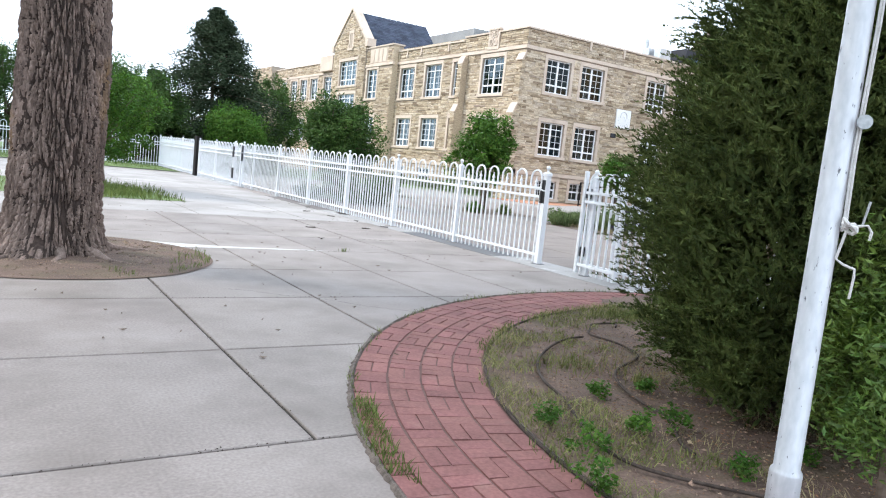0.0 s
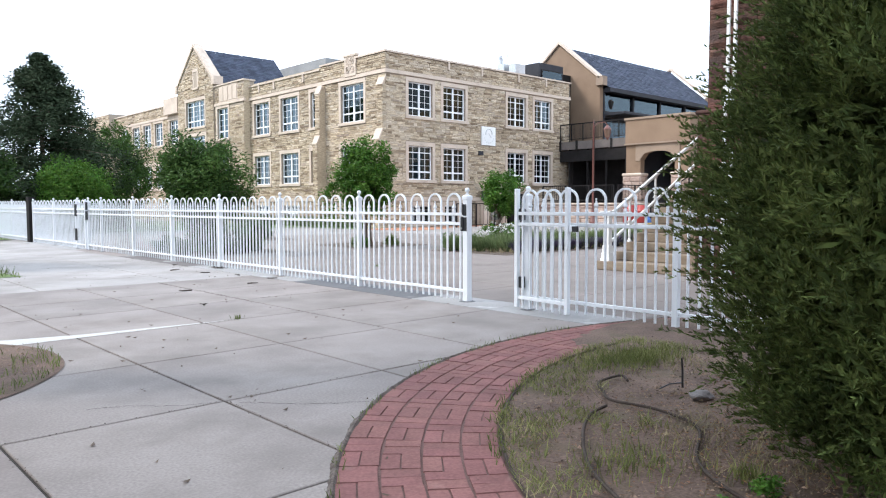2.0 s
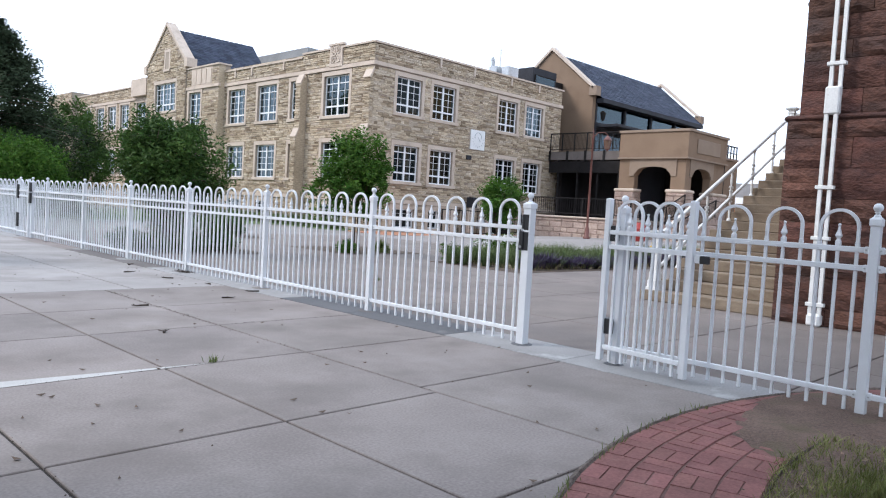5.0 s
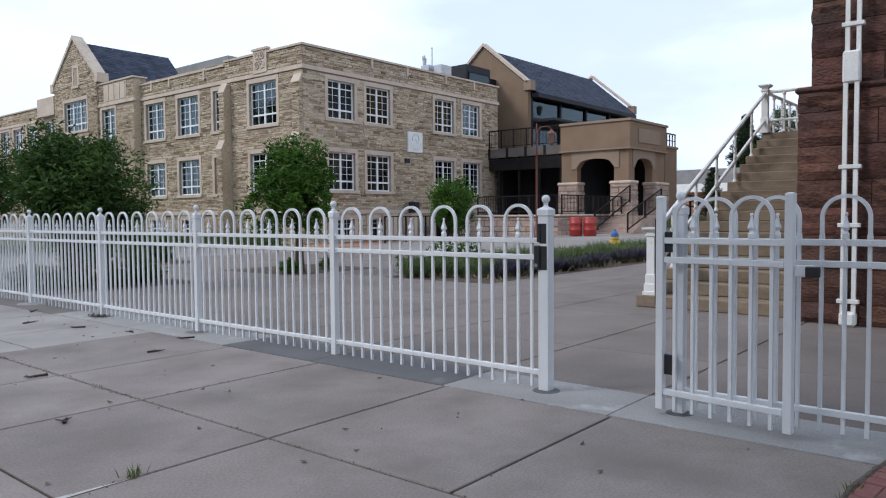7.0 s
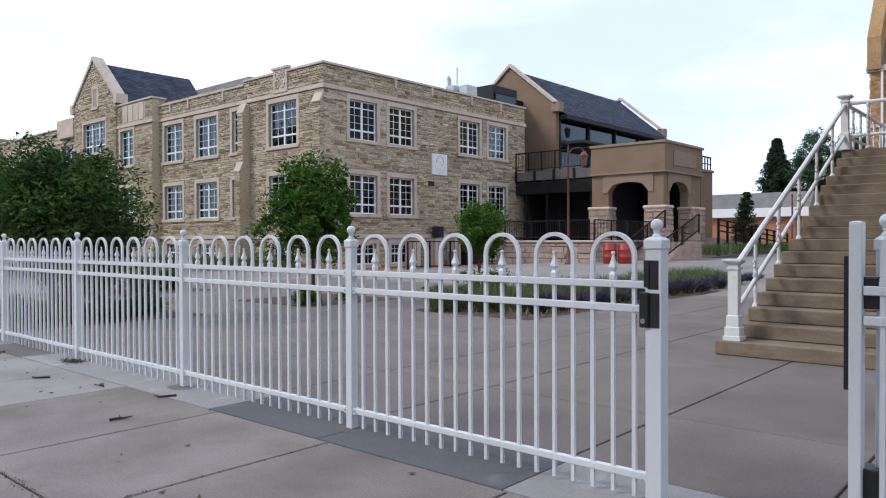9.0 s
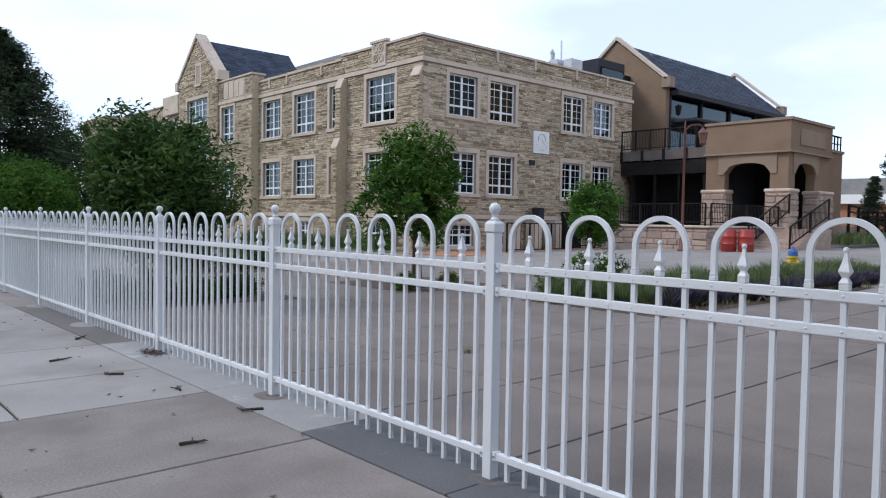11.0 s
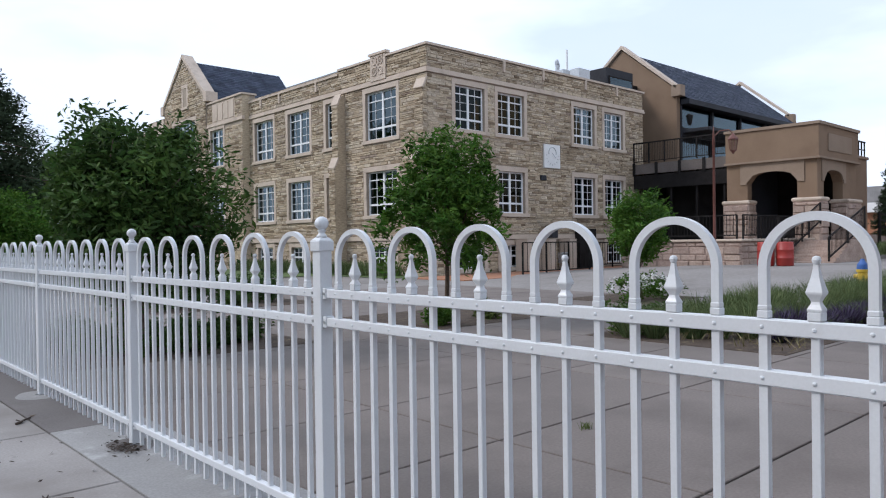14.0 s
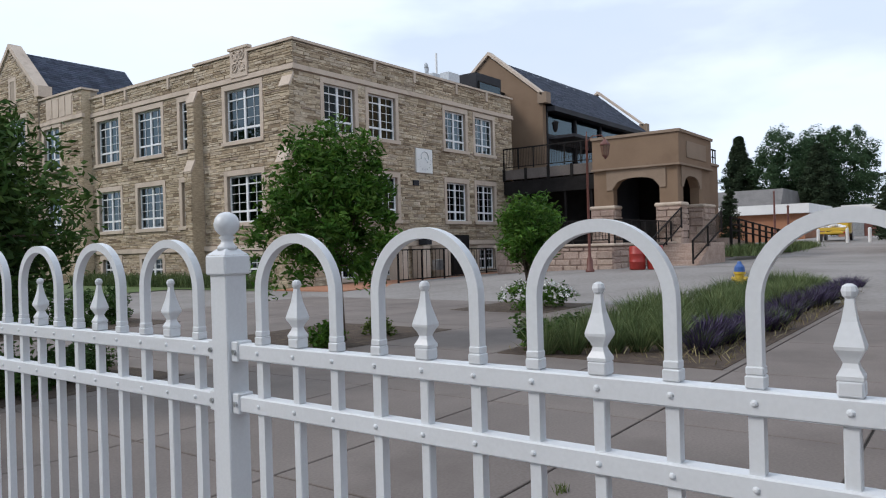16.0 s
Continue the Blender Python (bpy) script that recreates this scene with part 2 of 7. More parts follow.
M_SLATE = material("slate", (0.03, 0.037, 0.056), (0.07, 0.08, 0.112), 1.5, 12, 0.85, 0.4, 0.02, island=0.25, spec=0.15)
M_FLATROOF = material("flat_roof", (0.18, 0.18, 0.18), (0.28, 0.28, 0.27), 0.6, 10, 0.9, 0.2)
M_STUCCO = material("tan_stucco", (0.185, 0.124, 0.079), (0.235, 0.163, 0.107), 0.8, 40, 0.9, 0.25, 0.004, stain=(0.15, 0.10, 0.066), stain_scale=0.9, stain_at=(0.55, 0.85))
M_TANBAND = material("pale_cast_stone", (0.22, 0.162, 0.115), (0.28, 0.212, 0.155), 1.2, 30, 0.85, 0.2, 0.004)
M_FASCIA = material("weathered_fascia", (0.095, 0.08, 0.072), (0.15, 0.13, 0.118), 1.2, 20, 0.8, 0.1, 0.003)
M_PIER = material("pink_rock_face", (0.30, 0.22, 0.18), (0.46, 0.36, 0.30), 1.8, 14, 0.9, 0.8, 0.04, island=0.15)
# dark metal of rails and posts; also near-black walls coloured as recess shade
M_METAL_AND_SHADE = material("dark_metal_and_recess_shade", (0.010, 0.009, 0.009), (0.022, 0.02, 0.02), 2, 30, 0.75, 0.05, 0.002, spec=0.15)
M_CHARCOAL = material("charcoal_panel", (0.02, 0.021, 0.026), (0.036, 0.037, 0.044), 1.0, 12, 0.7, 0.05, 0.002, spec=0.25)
M_RUST = material("brown_post_paint", (0.10, 0.035, 0.025), (0.16, 0.06, 0.045), 3, 40, 0.5, 0.05, 0.002)
# albedo cut by nearly half, which puts canopy shade into the stone colour
M_SHADED_SANDSTONE = material("shaded_red_sandstone", (0.05, 0.022, 0.016), (0.135, 0.062, 0.042), 2.4, 18, 0.95, 1.0, 0.05, random_tint=0.25, stretch=(1, 1, 2.2), stain=(0.05, 0.03, 0.026), stain_scale=1.4, stain_at=(0.48, 0.72))
M_STEP = material("stained_step_concrete", (0.165, 0.126, 0.085), (0.25, 0.197, 0.14), 1.6, 40, 0.9, 0.2, 0.004, stain=(0.135, 0.098, 0.066), stain_scale=2.0, stain_at=(0.46, 0.72), stretch=(1, 1, 3))
M_CHURCH = material("church_brick", (0.27, 0.15, 0.065), (0.43, 0.26, 0.125), 1.2, 12, 0.9, 0.4, 0.02, island=0.28)
M_BARK = material("bark", (0.105, 0.077, 0.063), (0.285, 0.213, 0.177), 7, 55, 0.95, 1.0, 0.02, stretch=(1, 1, 0.35), stain=(0.33, 0.205, 0.085), stain_scale=1.3, stain_at=(0.59, 0.74))
# darker inner bark, with the crevice shade put into the colour
M_FURROW_SHADE = material("bark_furrow_shade", (0.028, 0.019, 0.015), (0.075, 0.052, 0.042), 7, 45, 0.95, 1.0, 0.015, stretch=(1, 1, 0.35))
M_TWIG = material("twig_bark", (0.08, 0.055, 0.04), (0.16, 0.12, 0.09), 6, 40, 0.95, 0.4)
M_DARKTWIG = material("dark_twig", (0.03, 0.022, 0.017), (0.075, 0.055, 0.043), 9, 60, 0.95, 0.4)
M_LEAF = material("leaf", (0.035, 0.085, 0.011), (0.10, 0.20, 0.026), 1.2, 9, 0.65, 0, spec=0.2, island=0.4, translucent=0.3)
M_LEAFDARK = material("dark_leaf", (0.022, 0.05, 0.011), (0.075, 0.135, 0.028), 0.8, 6, 0.7, 0, spec=0.2, island=0.4, translucent=0.22)
M_FARLEAF = material("far_leaf", (0.03, 0.06, 0.028), (0.07, 0.115, 0.052), 0.5, 3, 0.75, 0, spec=0.2, island=0.4, translucent=0.2)
M_NEEDLE = material("pine_needle", (0.02, 0.033, 0.018), (0.05, 0.068, 0.036), 0.8, 6, 0.85, 0, spec=0.1, island=0.4)
M_JUNIPER = material("juniper_spray", (0.034, 0.05, 0.015), (0.115, 0.145, 0.04), 2.5, 20, 0.75, 0, spec=0.15, island=0.4, translucent=0.15)
M_THUJA = material("bright_shrub_leaf", (0.045, 0.10, 0.012), (0.12, 0.18, 0.022), 3, 20, 0.6, 0, island=0.3, translucent=0.25)
M_GRASS = material("grass_blade", (0.065, 0.10, 0.025), (0.17, 0.205, 0.06), 1.5, 10, 0.75, 0, spec=0.15, island=0.35, translucent=0.25)
M_BEDGRASS = material("bed_grass_blade", (0.10, 0.12, 0.035), (0.25, 0.26, 0.095), 1.8, 12, 0.8, 0, spec=0.1, island=0.4, translucent=0.2)
M_ORNGRASS = material("ornamental_grass_blade", (0.055, 0.085, 0.032), (0.18, 0.225, 0.095), 1.5, 10, 0.75, 0, spec=0.15, island=0.4, translucent=0.2)
M_FLOWER = material("white_petal", (0.68, 0.68, 0.66), (0.78, 0.78, 0.75), 3, 20, 0.8, 0)
M_DRYGRASS = material("dry_grass_blade", (0.16, 0.14, 0.06), (0.30, 0.25, 0.12), 1.5, 10, 0.7, 0, island=0.3)
M_LAVENDER = material("lavender_flower", (0.026, 0.018, 0.046), (0.068, 0.047, 0.112), 2, 20, 0.7, 0, island=0.35)
M_MULCH = material("dark_mulch", (0.035, 0.024, 0.017), (0.10, 0.07, 0.048), 6, 60, 0.95, 1.0, 0.02, stain=(0.16, 0.125, 0.075), stain_scale=5.0, stain_at=(0.58, 0.7))
M_LAWN = material("lawn", (0.06, 0.10, 0.025), (0.12, 0.17, 0.05), 1.0, 30, 0.9, 0.6, 0.02)
M_HOSE = material("drip_hose", (0.03, 0.022, 0.018), (0.075, 0.058, 0.048), 5, 60, 0.85, 0.05, spec=0.2)
M_ROPE = material("rope", (0.45, 0.44, 0.42), (0.62, 0.61, 0.59), 30, 200, 0.9, 0.4)
M_RED = material("red_plastic", (0.28, 0.025, 0.02), (0.36, 0.04, 0.03), 3, 40, 0.45, 0.05)
M_YELLOW = material("yellow_paint", (0.55, 0.37, 0.03), (0.65, 0.45, 0.05), 3, 40, 0.45, 0.05)
M_BLUE = material("blue_paint", (0.03, 0.09, 0.30), (0.05, 0.13, 0.38), 3, 40, 0.45, 0.05)
M_FARWHITE = material("white_fascia", (0.70, 0.70, 0.69), (0.78, 0.78, 0.77), 1, 20, 0.7, 0.05)
M_FARBRICK = material("orange_brick", (0.30, 0.14, 0.075), (0.38, 0.19, 0.11), 1, 10, 0.9, 0.2)
M_FARROOF = material("grey_shingle", (0.12, 0.115, 0.11), (0.19, 0.18, 0.175), 1, 10, 0.9, 0.3)
M_CURTAIN = material("curtain", (0.30, 0.28, 0.27), (0.42, 0.40, 0.38), 2, 20, 0.9, 0.2, stretch=(3, 3, 0.2))
M_LANTERN = material("amber_lantern_glass", (0.16, 0.10, 0.07), (0.24, 0.16, 0.11), 3, 20, 0.15, 0)
M_GLASS = glass_material("window_glass", (0.05, 0.085, 0.10), 1.85)
M_BLUEGLASS = glass_material("blue_glass", (0.16, 0.24, 0.42), 1.55)

# ---- building blocks ----
ORIGIN = {}


def thing(name, loc=(0, 0, 0), label="", category="", group="", kind=""):
    ob = new(name)
    ob.location = loc
    ob.empty_display_size = 0.1
    ORIGIN[ob] = Vector(loc)
    return tagged(ob, label, category, group, kind)


def mesh_of(name, bm, mats):
    me = bpy.data.meshes.new(name)
    bm.to_mesh(me)
    bm.free()
    for m in (mats if isinstance(mats, (list, tuple)) else [mats]):
        me.materials.append(m)
    return me


def part(name, bm, mat, parent, label="", smooth=False, kind=""):
    """One mesh object under a thing or a part; the bmesh is in world metres."""
    o = ORIGIN[parent]
    bmesh.ops.translate(bm, verts=bm.verts, vec=-o)
    me = mesh_of(name, bm, mat)
    if smooth:
        me.shade_smooth()
    ob = new(name, me)
    ob.parent = parent
    ORIGIN[ob] = o
    return tagged(ob, label, kind=kind)


def solo(name, bm, mat, label="", category="", group="", kind="", smooth=False, loc=None):
    """One mesh object that is a thing by itself."""
    lo = Vector(loc) if loc else Vector((0, 0, 0))
    bmesh.ops.translate(bm, verts=bm.verts, vec=-lo)
    me = mesh_of(name, bm, mat)
    if smooth:
        me.shade_smooth()
    ob = new(name, me)
    ob.location = lo
    ORIGIN[ob] = lo
    return tagged(ob, label, category, group, kind)


def arrays(name, verts, faces, mat, parent=None, label="", category="", group="", kind="", smooth=False):
    me = bpy.data.meshes.new(name)
    me.from_pydata(verts, [], faces)
    me.materials.append(mat)
    if smooth:
        me.shade_smooth()
    ob = new(name, me)
    if parent is not None:
        o = ORIGIN[parent]
        me.transform(Matrix.Translation(-o))
        ob.parent = parent
        ORIGIN[ob] = o
    else:
        ORIGIN[ob] = Vector((0, 0, 0))
    return tagged(ob, label, category, group, kind)


def bx(bm, x0, x1, y0, y1, z0, z1, bev=0.0):
    vs = [bm.verts.new((x, y, z)) for z in (z0, z1) for y in (y0, y1) for x in (x0, x1)]
    fs = [bm.faces.new([vs[i] for i in q]) for q in ((0, 2, 3, 1), (4, 5, 7, 6), (0, 1, 5, 4), (2, 6, 7, 3), (0, 4, 6, 2), (1, 3, 7, 5))]
    if bev:
        es = {e for f in fs for e in f.edges}
        bmesh.ops.bevel(bm, geom=list(es), offset=bev, segments=1, affect="EDGES")
    return vs


def box(x0, x1, y0, y1, z0, z1, bev=0.0):
    bm = bmesh.new()
    bx(bm, min(x0, x1), max(x0, x1), min(y0, y1), max(y0, y1), min(z0, z1), max(z0, z1), bev)
    return bm


def lathe(bm, profile, n, at=(0, 0, 0), turn=0.0):
    """Revolve (radius, z) round a vertical axis."""
    rings = []
    for r, z in profile:
        rings.append([bm.verts.new((at[0] + r * math.cos(turn + 2 * math.pi * i / n), at[1] + r * math.sin(turn + 2 * math.pi * i / n), at[2] + z)) for i in range(n)])
    for a, b in zip(rings, rings[1:]):
        for i in range(n):
            bm.faces.new((a[i], a[(i + 1) % n], b[(i + 1) % n], b[i]))
    bm.faces.new(list(reversed(rings[0])))
    bm.faces.new(rings[-1])
    return bm


def tube(bm, pts, radii, n=8, square=False):
    """Sweep a round or square section along points."""
    pts = [Vector(p) for p in pts]
    if not isinstance(radii, (list, tuple)):
        radii = [radii] * len(pts)
    if square:
        n = 4
    rings, up = [], None
    for i, p in enumerate(pts):
        d = (pts[min(i + 1, len(pts) - 1)] - pts[max(i - 1, 0)]).normalized()
        if up is None:
            up = Vector((0, 0, 1)) if abs(d.z) < 0.9 else Vector((0, 1, 0))
        a = d.cross(up).normalized()
        up = a.cross(d).normalized()
        off = math.pi / 4 if square else 0
        rr = radii[i] * (math.sqrt(2) if square else 1)
        rings.append([bm.verts.new(p + a * (rr * math.cos(off + 2 * math.pi * k / n)) + up * (rr * math.sin(off + 2 * math.pi * k / n))) for k in range(n)])
    for a, b in zip(rings, rings[1:]):
        for k in range(n):
            bm.faces.new((a[k], a[(k + 1) % n], b[(k + 1) % n], b[k]))
    bm.faces.new(list(reversed(rings[0])))
    bm.faces.new(rings[-1])
    return bm


def prism(bm, outline, a0, a1, axis):
    """Extrude a 2D outline between a0 and a1 along 'x' (outline in y, z) or 'y' (outline in x, z)."""
    def at(p, a):
        return (a, p[0], p[1]) if axis == "x" else (p[0], a, p[1])
    lo, hi = [bm.verts.new(at(p, a0)) for p in outline], [bm.verts.new(at(p, a1)) for p in outline]
    k = len(outline)
    for i in range(k):
        bm.faces.new((lo[i], lo[(i + 1) % k], hi[(i + 1) % k], hi[i]))
    bm.faces.new(list(reversed(lo)))
    bm.faces.new(hi)
    return bm


def smoothstep(a, b, v):
    t = min(1.0, max(0.0, (v - a) / (b - a)))
    return t * t * (3 - 2 * t)


def rise(x, y):
    """Height of the natural ground: level yard, then a gentle climb towards the far buildings."""
    return (0.40 * smoothstep(22, 34, x) + 1.15 * smoothstep(36, 95, x)) * (1 - smoothstep(24, 34, y))


# ---- ground ----
def ground_sheet():
    xs = np.concatenate([np.linspace(-600, -30, 12), np.linspace(-22, 110, 67), np.linspace(140, 700, 12)])
    ys = np.concatenate([np.linspace(-600, -40, 12), np.linspace(-30, 110, 71), np.linspace(140, 700, 12)])
    verts = [(x, y, rise(x, y) - 0.018) for y in ys for x in xs]
    nx = len(xs)
    faces = [(j * nx + i, j * nx + i + 1, (j + 1) * nx + i + 1, (j + 1) * nx + i) for j in range(len(ys) - 1) for i in range(nx - 1)]
    arrays("ground", verts, faces, M_GROUND, label="pale weathered concrete ground, climbing gently to the far drive", category="ground", kind="structure", smooth=True)


ground_sheet()

# ---- school building ----
AX, BY = 25.7, 33.7            # the two seen wall planes
school = thing("school_building", (33, 50, 0), "two-storey tan ashlar school building with limestone trim and slate gable", "building")


def wall_point(side, u, w, v):
    """u along the wall, w outwards, v up."""
    return (AX - w, u, v) if side == "A" else (u, BY - w, v)


def wbox(bm, side, u0, u1, w0, w1, v0, v1):
    a, b = wall_point(side, u0, w0, v0), wall_point(side, u1, w1, v1)
    bx(bm, min(a[0], b[0]), max(a[0], b[0]), min(a[1], b[1]), max(a[1], b[1]), v0, v1)


def pierced_wall(side, u0, u1, v0, v1, holes, base=0.0, depth=0.35):
    bm = bmesh.new()
    us = sorted({u0, u1, *[h[0] for h in holes], *[h[1] for h in holes]})
    for a, b in zip(us, us[1:]):
        mid = (a + b) / 2
        cuts = sorted([(h[2], h[3]) for h in holes if h[0] < mid < h[1]])
        z = v0
        for c0, c1 in cuts + [(v1, v1)]:
            if c0 - z > 0.001:
                wbox(bm, side, a, b, base - depth, base, z, c0)
            z = c1
    return bm


def stone_rects(u0, u1, v0, v1, holes, seed):
    rnd = random.Random(seed)
    out, z = [], v0
    while z < v1 - 0.05:
        h = min(rnd.choice((0.06, 0.075, 0.095, 0.12, 0.15)), v1 - z)
        u = u0 - rnd.random() * 0.3
        while u < u1:
            w = rnd.uniform(0.16, 0.75)
            a, b = max(u, u0), min(u + w, u1)
            u += w
            if b - a < 0.08:
                continue
            spans = [(a, b)]
            for h0, h1, z0, z1 in holes:
                if z + h > z0 + 0.02 and z < z1 - 0.02:
                    cut = []
                    for s, e in spans:
                        if e <= h0 or s >= h1:
                            cut.append((s, e))
                        else:
                            if h0 - s > 0.06:
                                cut.append((s, h0))
                            if e - h1 > 0.06:
                                cut.append((h1, e))
                    spans = cut
            out += [(s, e, z, z + h, rnd.uniform(0.01, 0.045)) for s, e in spans]
        z += h
    return out


def stone_skin(side, rects, base, near, parent):
    """Stones of one wall: those picked by near() as single blocks, the rest joined."""
    verts, faces = [], []
    for s, e, z0, z1, d in rects:
        g = 0.004
        if near(s, e, z0, z1):
            SINGLE_STONES.append((side, s + g, e - g, z0 + g, z1 - g, base, base + d, parent))
            continue
        k = len(verts)
        c = 0.012
        for w, i in ((base, 0), (base + d, c)):
            verts += [wall_point(side, s + g + i, w, z0 + g + i), wall_point(side, e - g - i, w, z0 + g + i), wall_point(side, e - g - i, w, z1 - g - i), wall_point(side, s + g + i, w, z1 - g - i)]
        faces += [(k + 4, k + 5, k + 6, k + 7), (k, k + 1, k + 5, k + 4), (k + 1, k + 2, k + 6, k + 5), (k + 2, k + 3, k + 7, k + 6), (k + 3, k, k + 4, k + 7)]
    arrays("stone_facing", verts, faces, M_STONE, parent, "rough tan ashlar courses", kind="stuff")


SINGLE_STONES = []


def wall_ring(side, u0, u1, v0, v1, t, w0, w1):
    """A closed rectangular frame in a wall."""
    bm = bmesh.new()
    loops = []
    for w in (w0, w1):
        for i in (0, t):
            loops.append([bm.verts.new(wall_point(side, *p)) for p in ((u0 + i, w, v0 + i), (u1 - i, w, v0 + i), (u1 - i, w, v1 - i), (u0 + i, w, v1 - i))])
    for a, b in ((0, 1), (1, 3), (3, 2), (2, 0)):
        for k in range(4):
            bm.faces.new((loops[a][k], loops[a][(k + 1) % 4], loops[b][(k + 1) % 4], loops[b][k]))
    return bm


def window(side, u0, u1, v0, v1, base=0.0, halves=2, cols=2, rows=4, trim=0.2, sill=True, curtain=False, transom=0.24):
    """White-framed window set back in a limestone surround."""
    back = base - 0.16
    t = 0.065
    ob = part("window", wall_ring(side, u0, u1, v0, v1, t, back - 0.06, back + 0.04), M_FRAME, school, "white-painted multi-pane steel window")
    w = (u1 - u0)
    for k in range(1, halves):
        c = u0 + w * k / halves
        fr = bmesh.new()
        wbox(fr, side, c - 0.055, c + 0.055, back - 0.06, back + 0.05, v0 + t, v1 - t)
        part("mullion", fr, M_FRAME, ob)
    zt = v0 + (v1 - v0) * transom
    fr = bmesh.new()
    wbox(fr, side, u0 + t, u1 - t, back - 0.05, back + 0.045, zt - 0.042, zt + 0.042)
    part("transom", fr, M_FRAME, ob)
    if rows > 2:
        zu = zt + (v1 - zt) * (rows - 1) / rows
        fr = bmesh.new()
        wbox(fr, side, u0 + t, u1 - t, back - 0.05, back + 0.04, zu - 0.024, zu + 0.024)
        part("transom", fr, M_FRAME, ob)
    mu = bmesh.new()
    for k in range(halves * cols):
        if k % cols:
            c = u0 + w * k / (halves * cols)
            wbox(mu, side, c - 0.010, c + 0.010, back - 0.012, back + 0.022, v0 + t, v1 - t)
    for k in range(1, rows - 1 if rows > 2 else rows):
        z = zt + (v1 - zt) * k / rows
        wbox(mu, side, u0 + t, u1 - t, back - 0.012, back + 0.018, z - 0.009, z + 0.009)
    part("glazing_bar", mu, M_FRAME, ob, kind="stuff")
    for k in range(halves):
        for z0, z1 in ((v0 + t, zt), (zt, v1 - t)):
            pa = bmesh.new()
            a, b = u0 + w * k / halves, u0 + w * (k + 1) / halves
            q = [pa.verts.new(wall_point(side, *p)) for p in ((a, back - 0.004, z0), (b, back - 0.004, z0), (b, back - 0.004, z1), (a, back - 0.004, z1))]
            pa.faces.new(q if side == "B" else q[::-1])
            pane = part("pane", pa, M_GLASS, ob)
            pane.visible_shadow = False
    if curtain:
        cu = bmesh.new()
        for a, b in ((u0 + 0.05, u0 + w * 0.36), (u1 - w * 0.36, u1 - 0.05)):
            wbox(cu, side, a, b, back - 0.26, back - 0.22, v0 + 0.05, v1 - 0.05)
        part("curtain", cu, M_CURTAIN, ob, "pale gathered curtains behind the glass")
    if trim:
        p0, p1 = base - 0.12, base + 0.045
        tr = bmesh.new()
        wbox(tr, side, u0 - trim, u1 + trim, p0, p1, v1 + 0.002, v1 + trim * 1.15)
        part("lintel", tr, M_LIME, ob, "pale limestone lintel")
        for a, b in ((u0 - trim, u0 - 0.002), (u1 + 0.002, u1 + trim)):
            tr = bmesh.new()
            wbox(tr, side, a, b, p0, p1 - 0.004, v0, v1)
            part("jamb", tr, M_LIME, ob, "pale limestone jamb")
        if sill:
            si = bmesh.new()
            wbox(si, side, u0 - trim - 0.04, u1 + trim + 0.04, base - 0.14, base + 0.1, v0 - 0.16, v0 - 0.002)
            part("sill", si, M_LIME, ob)
    return ob


B_WIN = [(27.3, 29.12), (29.98, 31.8), (35.6, 37.38), (38.26, 40.0)]
A_WIN = [(35.7, 37.95, 2), (40.45, 41.22, 1), (42.7, 44.82, 2), (46.35, 48.4, 2)]
UP, LOW, CELLAR = (6.33, 8.25), (2.72, 4.65), (0.22, 1.25)
TOP = 9.78


def grow(h, k=0.2):
    return (h[0] - k, h[1] + k, h[2] - 0.16, h[3] + k * 1.15)


# wall B
holes = [(a, b, *z) for a, b in B_WIN for z in (UP, LOW)] + [(a + 0.1, b - 0.1, *CELLAR) for a, b in B_WIN]
part("wall", pierced_wall("B", AX, 42.0, -0.1, TOP - 0.12, holes), M_MORTAR, school)
skips = [grow(h) for h in holes] + [(25, 43, 8.52, 8.78), (25, 43, 1.5, 1.75), (33.1, 34.5, 4.95, 6.2), (25, 43, TOP - 0.12, TOP + 1)]
stone_skin("B", stone_rects(AX, 42.0, 0, TOP - 0.12, skips, 3), 0.0, lambda s, e, z0, z1: s < 30.0 and 4.4 < z0 < 9.0, school)
for a, b in B_WIN:
    window("B", a, b, *UP)
    window("B", a, b, *LOW)
    window("B", a + 0.1, b - 0.1, *CELLAR, rows=2, transom=0.5)
# wall A, near stretch
holes = []
for a, b, n in A_WIN:
    holes += [(a, b, 6.1, 8.27), (a + (0.2 if n == 1 else 0), b, 2.68, 4.66)]
    if n == 2:
        holes.append((a + 0.2, b - 0.2, *CELLAR))
part("wall", pierced_wall("A", BY + 0.352, 49.4, -0.1, TOP - 0.12, holes), M_MORTAR, school)
skips = [grow(h) for h in holes] + [(33, 50, 8.52, 8.78), (33, 50, 1.5, 1.75), (36.35, 37.45, 8.78, 10.5), (39.55, 40.15, 0, 8.6), (33, 50, TOP - 0.12, TOP + 1)]
stone_skin("A", stone_rects(BY - 0.03, 49.4, 0, TOP - 0.12, skips, 5), 0.0, lambda s, e, z0, z1: s < 36.5 and 4.4 < z0 < 9.0, school)
for a, b, n in A_WIN:
    window("A", a, b, 6.1, 8.27, halves=n)
    window("A", a + (0.2 if n == 1 else 0), b, 2.68, 4.66, halves=n)
    if n == 2:
        window("A", a + 0.2, b - 0.2, *CELLAR, halves=n, rows=2, transom=0.5)
